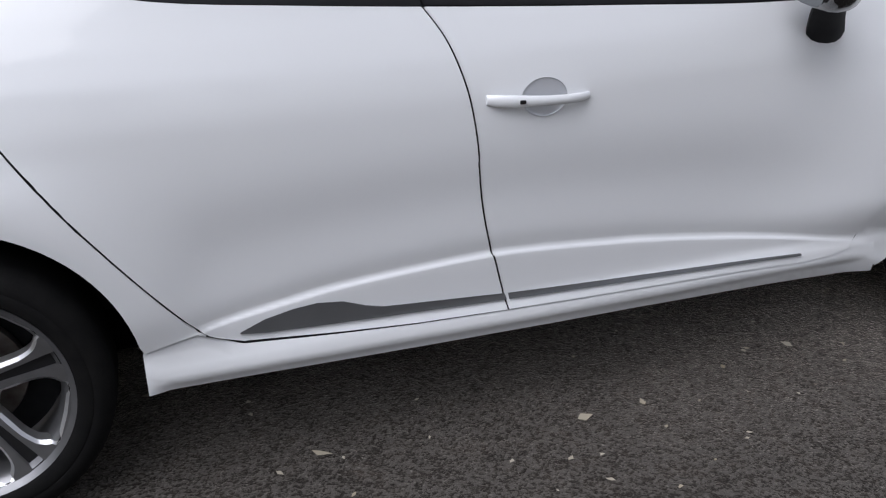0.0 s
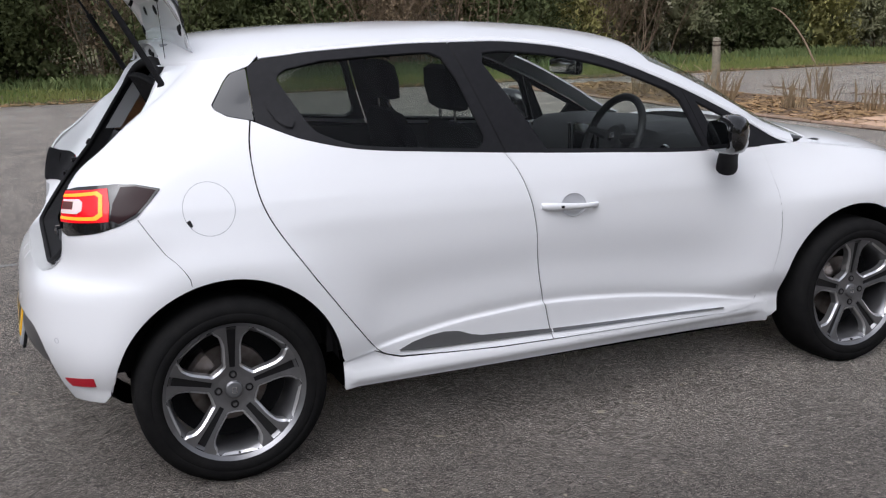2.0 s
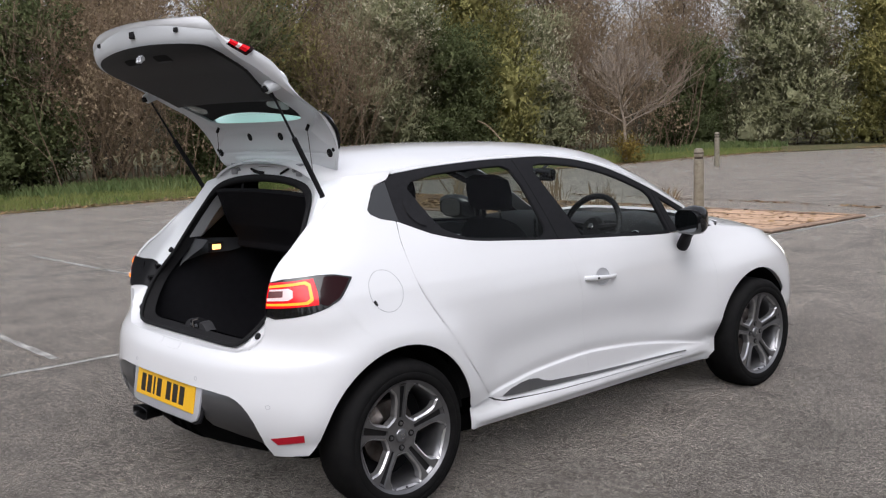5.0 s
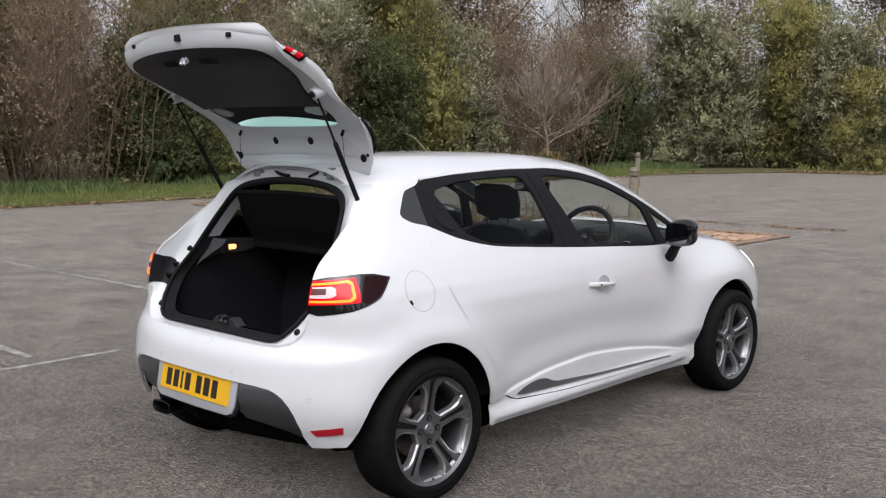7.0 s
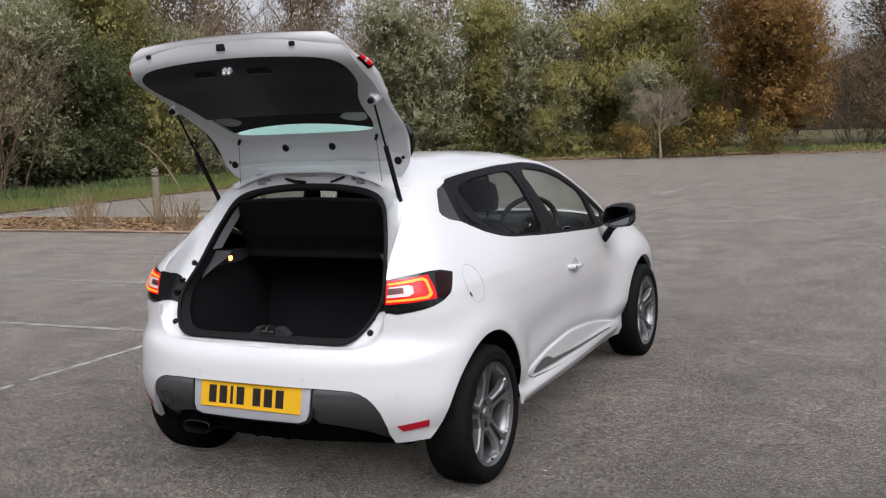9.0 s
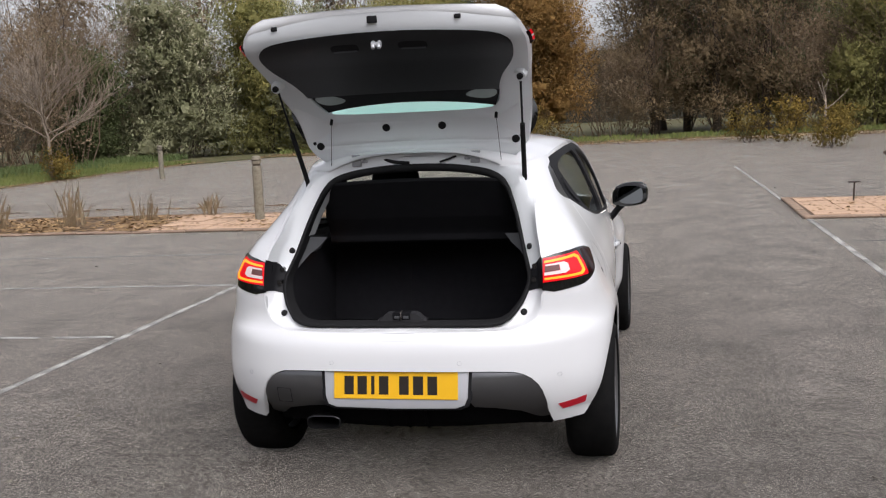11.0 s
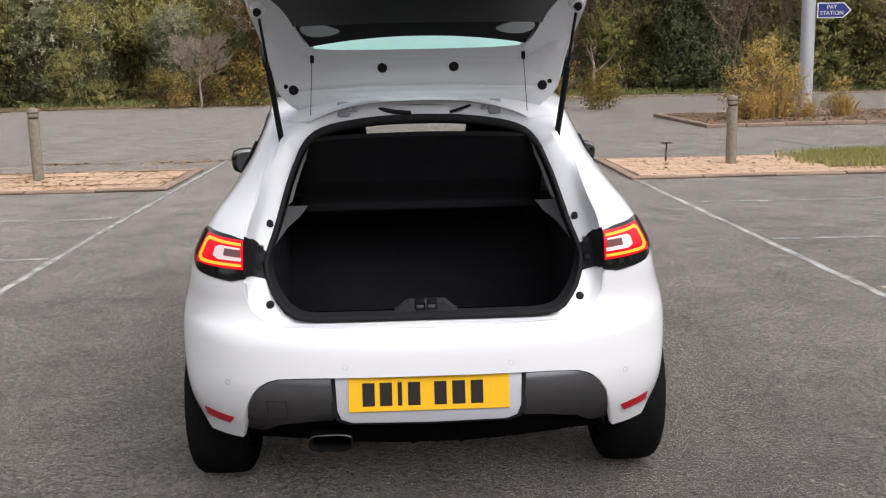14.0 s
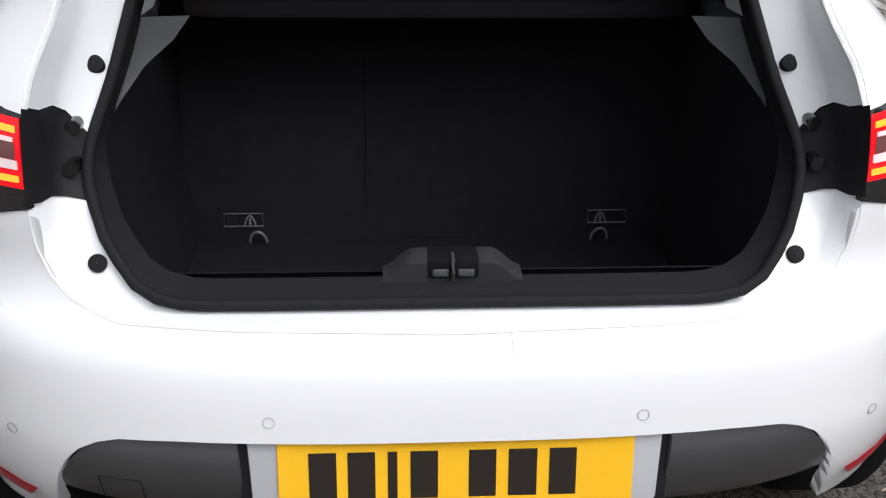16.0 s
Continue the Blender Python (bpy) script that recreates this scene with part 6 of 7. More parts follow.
LEAF_YELLOW = leaf_material("yellow_shrub_leaves", (0.36, 0.24, 0.06), (0.10, 0.10, 0.035))
STRAW = leaf_material("straw_grass", (0.62, 0.42, 0.17), (0.40, 0.27, 0.11))


def ngon(name, outline, z, mat, thick=0.0):
    bm = bmesh.new()
    vs = [bm.verts.new((x, y, z)) for x, y in outline]
    f = bm.faces.new(vs)
    if thick:
        ext = bmesh.ops.extrude_face_region(bm, geom=[f])
        bmesh.ops.translate(bm, verts=[g for g in ext["geom"] if isinstance(g, bmesh.types.BMVert)], vec=(0, 0, -thick))
    return part(name, bm, mat, None, smooth=False)


bm = bmesh.new()
bmesh.ops.create_grid(bm, x_segments=4, y_segments=4, size=450)
tagged(part("ground", bm, ASPHALT, None, smooth=False), "worn grey asphalt of a car park", "ground", kind="structure")


def stripe(x0, y0, x1, y1, w=0.075, seed=0):
    """A worn painted line with ragged edges and breaks."""
    rng = random.Random(seed)
    d = Vector((x1 - x0, y1 - y0, 0))
    n = max(2, int(d.length / 0.12))
    side = Vector((-d.y, d.x, 0)).normalized()
    bm = bmesh.new()
    last = None
    for k in range(n + 1):
        p = Vector((x0, y0, 0.004)) + d * (k / n)
        a, b = w / 2 + rng.uniform(-0.012, 0.006), w / 2 + rng.uniform(-0.012, 0.006)
        pair = (bm.verts.new(p + side * a), bm.verts.new(p - side * b))
        if last and rng.random() > 0.015:
            bm.faces.new((last[0], last[1], pair[1], pair[0]))
        last = pair
    for v in [v for v in bm.verts if not v.link_faces]:
        bm.verts.remove(v)
    return tagged(part("bay_line", bm, PAINT, None, smooth=False), "worn white painted parking bay line", "road marking", "bay lines", "structure")


for k, line in enumerate(((-2.78, -6.0, -2.95, 6.0), (-2.95, 6.0, -2.97, 13.1), (2.99, 1.5, 2.78, 20.5), (-2.76, 16.5, -2.74, 21.0))):
    stripe(*line, seed=k)
for k, y in enumerate((-4.6, -2.25, 0.05, 2.32, 4.58, 6.8)):
    stripe(-2.98, y, -9.4, y - 0.2 * (k > 2), 0.075, seed=10 + k)
stripe(-7.45, 0.4, -7.0, 5.2, 0.05, seed=32)
stripe(4.73, 21.25, 5.58, 20.88, seed=33)
stripe(4.30, 13.2, 4.9, 13.42, seed=34)
for k, y in enumerate((2.3, 4.6, 6.93)):
    stripe(3.03, y, 7.7, y - 0.15, seed=20 + k)
stripe(6.7, 15.3, 7.05, 12.7, seed=31)

# ---- islands: low kerbs round paving, soil and grass ----
def island(name, label, x0, y0, x1, y1, mat, h=0.04):
    top = ngon(name, [(x0 + 0.1, y0 + 0.1), (x1 - 0.1, y0 + 0.1), (x1 - 0.1, y1 - 0.1), (x0 + 0.1, y1 - 0.1)], h - 0.01, mat, h - 0.012)
    tagged(top, label, "traffic island", kind="structure")
    rng = random.Random(int(abs(x0) * 100))
    bm = bmesh.new()
    box(bm, (0, 0, 0), (0.9, 0.125, h), 0.018)
    me = bpy.data.meshes.new("kerb_stone")
    bm.to_mesh(me)
    bm.free()
    me.materials.append(KERB)
    me.shade_flat()
    for (ax, ay), (bx, by), turn in (((x0, y0), (x1, y0), 0), ((x1, y0), (x1, y1), 90), ((x1, y1), (x0, y1), 180), ((x0, y1), (x0, y0), 270)):
        length = math.hypot(bx - ax, by - ay)
        n = max(1, round(length / 0.915))
        for k in range(n):
            st = new("kerb_stone", me)
            st.parent = top
            d = k * length / n
            m = pose(ax + (bx - ax) * d / length, ay + (by - ay) * d / length, rng.uniform(-0.008, 0.006), rng.uniform(-0.6, 0.6), rng.uniform(-0.5, 0.5), turn + rng.uniform(-0.5, 0.5))
            st.matrix_basis = m @ Matrix.Diagonal((length / n / 0.9 * 0.985, 1, 1, 1))
    return top


def paving(top, x0, y0, x1, y1, h, seed):
    """Small tan paving slabs laid in rows."""
    rng = random.Random(seed)
    bm = bmesh.new()
    box(bm, (0, 0, -0.02), (0.444, 0.444, 0.0), 0.005, seg=1)
    me = bpy.data.meshes.new("paving_slab")
    bm.to_mesh(me)
    bm.free()
    me.materials.append(FLAGS)
    nx, ny = int((x1 - x0) / 0.45), int((y1 - y0) / 0.45)
    for i in range(nx):
        for j in range(ny):
            s = new("paving_slab", me)
            s.parent = top
            s.matrix_basis = pose(x0 + i * (x1 - x0) / nx + 0.01, y0 + j * (y1 - y0) / ny + 0.01, h + rng.uniform(0.0, 0.006), rng.uniform(-0.6, 0.6), rng.uniform(-0.6, 0.6), rng.uniform(-0.4, 0.4))


isl_left = island("traffic_island_1", "low kerbed island of soil, leaves and tan paving", -15.5, 9.15, -3.05, 11.65, SOIL)
isl_right = island("traffic_island_2", "low kerbed island of tan paving and rough grass", 2.85, 9.1, 15.0, 11.7, SOIL)
island("traffic_island_3", "low kerbed bed of soil and dry plants", 6.6, 18.4, 15.5, 23.2, SOIL, 0.09)
# ---- verge along the hedges ----
tagged(ngon("verge", [(-17.2, -30), (-17.2, 20), (-18.0, 30), (-15.0, 36.5), (-10, 37.5), (-2, 38.5), (6, 41), (20, 39.0), (40, 36), (60, 90), (-90, 90), (-90, -30)], 0.03, TURF, 0.028), "rough grass verge littered with leaves", "verge", kind="structure")


def scatter(name, label, category, mat, count, area, height, leaf, seed, blade=True, keep=None):
    """Loose blades or leaves over a stretch of ground, as one mesh."""
    rng = np.random.default_rng(seed)
    x0, y0, x1, y1 = area
    p = np.stack([rng.uniform(x0, x1, count), rng.uniform(y0, y1, count), np.full(count, height)], -1)
    if keep is not None:
        p = p[keep(p[:, 0], p[:, 1], rng)]
    c = len(p)
    a = rng.uniform(0, 2 * math.pi, c)
    d = np.stack([np.cos(a), np.sin(a), np.zeros(c)], -1)
    s = np.stack([-np.sin(a), np.cos(a), np.zeros(c)], -1)
    size = rng.uniform(0.5, 1.2, c)[:, None] * leaf
    if blade:
        up = np.array([0, 0, 1.0])
        lean = rng.uniform(0.1, 0.7, c)[:, None]
        tip = p + up * size + d * size * lean
        midp = p + up * size * 0.6 + d * size * lean * 0.35
        w = size * 0.075
        v = np.stack([p - s * w, p + s * w, midp + s * w * 0.7, tip, midp - s * w * 0.7], 1)
        k = 5
    else:
        tilt = rng.uniform(-0.5, 0.5, (c, 1)) * np.array([0, 0, 1.0])
        v = np.stack([p - d * size, p - s * size * 0.6 + tilt * size, p + d * size + tilt * size * 0.6, p + s * size * 0.6], 1)
        v[..., :2] += rng.normal(size=(c, 4, 2)) * size[:, None] * 0.16
        v[..., 2] = np.maximum(v[..., 2], height)
        v[..., 2] += 0.006
        k = 4
    me = bpy.data.meshes.new(name)
    me.from_pydata(v.reshape(-1, 3).tolist(), [], (np.arange(c * k).reshape(c, k)).tolist())
    me.materials.append(mat)
    return tagged(new(name, me), label, category, kind="stuff")


def thin(prob):
    return lambda x, y, rng: rng.random(len(x)) < prob(x, y)


scatter("verge_grass", "rough green grass along the hedge", "grass", GRASS, 80000, (-24.0, -8, -17.3, 34), 0.03, 0.13, 3, keep=thin(lambda x, y: 0.35 + 0.5 * np.sin(x * 1.3 + np.sin(y * 0.7)) ** 2))
scatter("hedge_weeds", "tall green weeds at the foot of the hedge", "weeds", material("green_weeds", (0.085, 0.135, 0.04), 0.7, vary=0.5, scale=0.7, hue=(0.15, 0.17, 0.06), per_island=0.4), 22000, (-23.0, -8, -19.6, 38), 0.03, 0.30, 14, keep=thin(lambda x, y: np.clip(0.25 + 0.6 * np.sin(y * 0.9 + np.sin(x * 1.7)) - 0.25 * (x + 21), 0.05, 1)))
scatter("far_grass", "rough green grass under the far hedge", "grass", GRASS, 8000, (-16, 39.2, 24, 43), 0.03, 0.22, 4, keep=thin(lambda x, y: 0.3 + 0.6 * np.sin(x * 0.8 + np.sin(y)) ** 2))
scatter("island_grass", "bright yellow-green rough grass on the island", "grass", GRASS_BRIGHT, 26000, (5.2, 9.35, 14.8, 11.6), 0.03, 0.12, 5, keep=thin(lambda x, y: np.clip((x - 5.4) * 0.7, 0, 1) * np.clip((y - 9.3) * 1.3, 0.1, 1)))
scatter("verge_litter", "brown fallen leaves along the verge", "leaves", LITTER, 22000, (-19.0, -8, -16.2, 34), 0.03, 0.045, 6, blade=False, keep=thin(lambda x, y: np.exp(-((x + 17.3) / 0.7) ** 2)))
scatter("island_litter", "brown fallen leaves on the island", "leaves", LITTER, 30000, (-15.4, 9.2, -3.2, 11.55), 0.036, 0.042, 7, blade=False, keep=thin(lambda x, y: (0.25 + 0.6 * np.sin(x * 1.7 + y) ** 2) * np.where(x > -6.5, 0.12, 1.0)))
scatter("far_litter", "brown fallen leaves under the far hedge", "leaves", LITTER, 26000, (-16, 36.0, 24, 41), 0.03, 0.06, 8, blade=False, keep=thin(lambda x, y: 0.6 + 0.0 * x))
scatter("island_leaf_litter", "tan fallen leaves among island grass", "leaves", LITTER, 2200, (3.0, 9.3, 14.8, 11.6), 0.036, 0.035, 12, blade=False)
scatter("swept_litter", "brown leaves swept into a line on asphalt", "leaves", LITTER, 5000, (-12.5, 12.7, -2.9, 13.6), 0.0, 0.045, 15, blade=False, keep=thin(lambda x, y: np.exp(-((y - 13.15 - 0.08 * np.sin(x * 1.9)) / 0.14) ** 2) * (0.55 + 0.45 * np.sin(x * 3.1))))
scatter("edge_litter", "brown leaves lying along the paving edge", "leaves", LITTER, 2600, (-9.0, 9.3, -3.1, 10.3), 0.042, 0.04, 16, blade=False, keep=thin(lambda x, y: np.exp(-((y - 9.62 - 0.06 * np.sin(x * 2.3)) / 0.09) ** 2) * (0.5 + 0.5 * np.sin(x * 2.6))))
scatter("bed_litter", "brown fallen leaves in the planted bed", "leaves", LITTER, 6000, (6.7, 18.5, 15.4, 23.1), 0.082, 0.045, 9, blade=False)
scatter("loose_leaves", "scattered pale leaves and grit on asphalt", "leaves", material("pale_dry_leaf", (0.50, 0.46, 0.38), 0.8, vary=0.4, scale=3, hue=(0.30, 0.25, 0.17), per_island=0.6), 14000, (-12, -4, 9, 24), 0.0, 0.010, 10, blade=False, keep=thin(lambda x, y: 0.15 + 0.85 * np.sin(x * 0.7 + 1.3 * np.sin(y * 0.45)) ** 2))
scatter("asphalt_grit", "pale stone grit showing in worn asphalt", "grit", material("pale_stone_grit", (0.20, 0.185, 0.165), 0.8, vary=0.4, scale=3, hue=(0.10, 0.09, 0.078), per_island=0.6), 90000, (-5.5, -4.5, 6.5, 7), -0.004, 0.0042, 17, blade=False, keep=thin(lambda x, y: 0.35 + 0.5 * np.sin(x * 1.1 + 1.9 * np.sin(y * 0.8)) ** 2))
scatter("fallen_leaf_flecks", "pale curled leaves lying on asphalt", "leaves", bpy.data.materials["pale_dry_leaf"], 2600, (-12, -4, 9, 24), 0.0, 0.021, 13, blade=False, keep=thin(lambda x, y: 0.2 + 0.8 * np.sin(x * 0.9 + 1.7 * np.sin(y * 0.6)) ** 2))

# ---- bollards, pole, sign ----
def bollard(x, y, h, label, lean=0.0, z0=0.03):
    b = thing("wooden_bollard", label, "bollard", "wooden bollards", m=pose(x, y, z0, lean, lean * 0.6, 17))
    bm = bmesh.new()
    r = 0.075
    lathe(bm, [(0.001, -0.05), (r * 1.04, -0.05), (r, 0.1), (r * 0.98, h - 0.20), (r * 0.96, h - 0.165), (r * 0.80, h - 0.155), (r * 0.80, h - 0.13), (r * 0.97, h - 0.12), (r * 0.97, h - 0.04), (r * 0.80, h - 0.008), (r * 0.4, h), (0.001, h + 0.002)], seg=16)
    part("post", bm, POST_WOOD, b)
    bm = bmesh.new()
    lathe(bm, [(r * 0.83, h - 0.154), (r * 0.83, h - 0.131)], seg=16)
    part("groove_band", bm, BARK, b)
    bm = bmesh.new()
    lathe(bm, [(r * 0.985, h - 0.078), (r * 0.99, h - 0.072), (r * 0.985, h - 0.060)], seg=16)
    part("groove_band", bm, BARK, b)
    return b


bollard(-5.12, 10.55, 1.0, "weathered round wooden bollard on tan paving")
bollard(4.60, 10.55, 0.96, "weathered round wooden bollard beside island grass")
bollard(-11.0, 11.0, 1.0, "weathered round wooden bollard among fallen leaves", 2.0)
bollard(-13.3, 23.2, 1.0, "weathered round wooden bollard beside the verge", z0=0.0)
bm = bmesh.new()
box(bm, (-0.05, -0.05, -0.05), (0.05, 0.05, 1.9), 0.01)
post = tagged(part("timber_stake", bm, BARK, None), "dark timber stake standing in island grass", "post")
post.matrix_basis = pose(7.36, 11.45, 0.05, 1, 1, 10)
pole = thing("sign_pole", "thick grey steel pole with a blue arrow sign", "sign pole", m=pose(10.35, 22.4, 0.08))
bm = bmesh.new()
lathe(bm, [(0.22, -0.12), (0.22, 0.02), (0.175, 0.04), (0.17, 6.5), (0.001, 6.52)], seg=24)
part("mast", bm, GALV, pole)
bm = bmesh.new()
arrow = [(-0.02, -0.19), (0.66, -0.19), (0.86, 0.0), (0.66, 0.19), (-0.02, 0.19)]
solid(bm, arrow, 0.02, pose(0.17, -0.16, 2.55, 90, 0, 0))
board = part("arrow_board", bm, SIGN_WHITE, pole, "white-edged blue arrow board", smooth=False)
bm = bmesh.new()
solid(bm, [(0.01, -0.165), (0.645, -0.165), (0.815, 0.0), (0.645, 0.165), (0.01, 0.165)], 0.004, pose(0.17, -0.18, 2.55, 90, 0, 0))
part("board_face", bm, SIGN_BLUE, board, smooth=False)
for word, dz in (("PAY", 0.035), ("STATION", -0.115)):
    cu = bpy.data.curves.new("lettering", "FONT")
    cu.body, cu.size, cu.align_x, cu.extrude = word, 0.145, "CENTER", 0.001
    ob = new("lettering", cu)
    me = bpy.data.meshes.new_from_object(ob.evaluated_get(bpy.context.evaluated_depsgraph_get()))
    bpy.data.objects.remove(ob)
    me.materials.append(SIGN_WHITE)
    txt = new("lettering", me)
    txt.parent = board
    txt.matrix_basis = pose(0.17 + 0.35, -0.188, 2.55 + dz, 90, 0, 0)


# low metal marker on the paving
marker = thing("ground_marker", "small dark metal marker with a flat plate on paving", "marker", m=pose(3.77, 10.97, 0.036))
bm = bmesh.new()
rod(bm, (0, 0, -0.02), (0.01, 0, 0.27), 0.013, 0.011, 8)
part("stem", bm, BARK, marker)
bm = bmesh.new()
box(bm, (-0.075, -0.05, 0.265), (0.09, 0.05, 0.28), 0.004)
part("plate", bm, BARK, marker)
# a fallen pale branch leaning by the verge
bm = bmesh.new()
tube(bm, smooth_line([(0.9, 0.0, 0.0), (0.5, 0.05, 0.75), (0.0, 0.1, 1.35), (-0.35, 0.1, 1.55)], 4), [0.03 - 0.0015 * k for k in range(13)], 8)
branch = tagged(part("leaning_branch", bm, TWIG_BROWN, None), "pale dry branch leaning out of verge weeds", "branch")
branch.matrix_basis = pose(-18.5, 19.0, 0.0, 0, 0, 35)


# ---- plants ----
def twig_mesh(name, segs, mat, sides=4):
    """Tapered sticks from (start, end, radius at start, radius at end)."""
    a = np.array([s[0] for s in segs], float)
    b = np.array([s[1] for s in segs], float)
    r0, r1 = np.array([s[2] for s in segs])[:, None], np.array([s[3] for s in segs])[:, None]
    d = b - a
    d /= np.maximum(np.linalg.norm(d, axis=1, keepdims=True), 1e-6)
    ref = np.where(np.abs(d[:, 2:3]) > 0.9, [[1.0, 0, 0]], [[0, 0, 1.0]])
    u = np.cross(d, ref)
    u /= np.linalg.norm(u, axis=1, keepdims=True)
    w = np.cross(d, u)
    ring0, ring1 = [], []
    for k in range(sides):
        q = math.cos(2 * math.pi * k / sides) * u + math.sin(2 * math.pi * k / sides) * w
        ring0.append(a + q * r0), ring1.append(b + q * r1)
    v = np.stack(ring0 + ring1, 1)
    n = len(segs)
    base = np.arange(n)[:, None] * 2 * sides
    quads = [np.concatenate([base + k, base + (k + 1) % sides, base + sides + (k + 1) % sides, base + sides + k], 1) for k in range(sides)]
    me = bpy.data.meshes.new(name)
    me.from_pydata(v.reshape(-1, 3).tolist(), [], np.concatenate(quads).tolist())
    me.materials.append(mat)
    me.shade_smooth()
    return me


def grow(rng, p, d, length, radius, depth, out, spread=0.55, lift=0.12, kids=3):
    """Limbs that fork and thin out."""
    steps = 3
    for k in range(steps):
        nd = d + np.array([rng.gauss(0, 0.16), rng.gauss(0, 0.16), rng.gauss(0, 0.10) + lift * 0.4])
        nd /= np.linalg.norm(nd)
        q = p + nd * length / steps
        r1 = radius * (1 - 0.22)
        out.append((p, q, radius, r1))
        p, d, radius = q, nd, r1
        if depth > 0 and k >= 0:
            for _ in range(kids if k == steps - 1 else max(1, kids - 1)):
                az = rng.uniform(0, 2 * math.pi)
                side = np.array([math.cos(az), math.sin(az), rng.uniform(-0.1, 0.5)])
                cd = d + side * spread * rng.uniform(0.7, 1.5)
                cd /= np.linalg.norm(cd)
                grow(rng, p, cd, length * rng.uniform(0.55, 0.78), max(radius * 0.58, 0.0045), depth - 1, out, spread, lift, kids)


def leaf_mesh(name, seed, blobs, count, length, wide, mat, droop=0.2, shell=0.6, spray=0, facing=True, core=0.0):
    """Many small leaves through lumpy crowns: blobs of (centre, radii); spray gathers them into tufts."""
    rng = np.random.default_rng(seed)
    cen = np.array([b[0] for b in blobs], float)
    rad = np.array([b[1] for b in blobs], float)
    vol = rad.prod(1) ** 0.67
    groups = count // spray if spray else count
    i = rng.choice(len(blobs), groups, p=vol / vol.sum())
    d = rng.normal(size=(groups, 3))
    d /= np.linalg.norm(d, axis=1, keepdims=True)
    lump = 1 + 0.16 * np.sin(d[:, 0] * 7 + i) * np.sin(d[:, 1] * 6 + i * 2.1) + 0.12 * np.sin(d[:, 2] * 11 + i * 1.7)
    r = (shell + (1 - shell) * rng.random(groups) ** 0.6) * lump
    r = np.where(rng.random(groups) < 0.05, r * 1.15, r)
    p = cen[i] + d * r[:, None] * rad[i]
    if spray:
        axis = d * 0.7 + rng.normal(size=d.shape) * 0.35 + np.array([0, 0, 0.5])
        axis /= np.linalg.norm(axis, axis=1, keepdims=True)
        t = rng.random((groups, spray, 1))
        p = (p[:, None] + axis[:, None] * t * length * 4.5 + rng.normal(size=(groups, spray, 3)) * length * 0.35).reshape(-1, 3)
        d = np.repeat(axis, spray, 0)
    over = p[:, 2] > 0.05
    p, d = p[over], d[over]
    n = len(p)
    ax = d * 0.6 + rng.normal(size=(n, 3)) * 0.55 + np.array([0, 0, 0.15 - droop])
    ax /= np.linalg.norm(ax, axis=1, keepdims=True)
    out = (d * np.array([0.8, 0.8, 0.3]) + np.array([0, 0, 0.65]) + rng.normal(size=(n, 3)) * 0.30) if facing else rng.normal(size=(n, 3))
    s = np.cross(ax, out)
    s /= np.linalg.norm(s, axis=1, keepdims=True)
    size = rng.uniform(0.55, 1.25, (n, 1)) * length
    w = size * wide
    bend = np.cross(ax, s) * size * rng.uniform(-0.15, 0.15, (n, 1))
    v = np.stack([p, p + ax * size * 0.45 + s * w + bend, p + ax * size, p + ax * size * 0.45 - s * w + bend], 1)
    verts, faces = v.reshape(-1, 3).tolist(), np.arange(n * 4).reshape(n, 4).tolist()
    nrm = d * 0.85 + np.array([0, 0, 0.25]) + rng.normal(size=(n, 3)) * 0.14
    nrm = np.repeat(nrm / np.linalg.norm(nrm, axis=1, keepdims=True), 4, 0).tolist()
    if core:
        # an inner tangle of foliage, so that clumps are not see-through
        bm = bmesh.new()
        bmesh.ops.create_icosphere(bm, subdivisions=2, radius=1.0)
        ball = np.array([q.co[:] for q in bm.verts])
        tri = [[q.index for q in f.verts] for f in bm.faces]
        bm.free()
        for c, r in zip(cen, rad):
            start = len(verts)
            wob = rng.uniform(0.35, 1.2, (len(ball), 1))
            pts = c + ball * r * core * wob
            pts[:, 2] = np.maximum(pts[:, 2], 0.02)
            verts += pts.tolist()
            nrm += (ball + rng.normal(size=ball.shape) * 0.55).tolist()
            faces += [[start + k for k in f] for f in tri]
    me = bpy.data.meshes.new(name)
    me.from_pydata(verts, [], faces)
    me.materials.append(mat)
    me.shade_smooth()
    me.normals_split_custom_set_from_vertices(nrm)
    return me


def lumps(seed, w, dpt, h, n, r, low=0.3):
    rng = random.Random(seed)
    out = []
    for _ in range(n):
        z = rng.uniform(low, h - r * 0.8)
        k = 1 - 0.45 * (z / h) ** 1.6
        a = rng.uniform(0, 2 * math.pi)
        q = rng.random() ** 0.5
        rr = r * rng.uniform(0.7, 1.25)
        out.append(((math.cos(a) * q * w * k * 0.6, math.sin(a) * q * dpt * k * 0.6, max(z, rr * 0.5)), (rr, rr, rr * rng.uniform(0.75, 1.1))))
    return out


def plant(name, label, category, group, trunk_me, crown_me, many=False, tufts=None):
    t = thing(name, label, category, group)
    if trunk_me is not None:
        o = new("stem" if many else "trunk", trunk_me)
        o.parent = t
        if many:
            o["kind"] = "stuff"
    if crown_me is not None:
        o = new("crown", crown_me)
        o.parent = t
    if tufts is not None:
        o = new("seed_tuft", tufts)
        o.parent = t
        o["kind"] = "stuff"
    return t


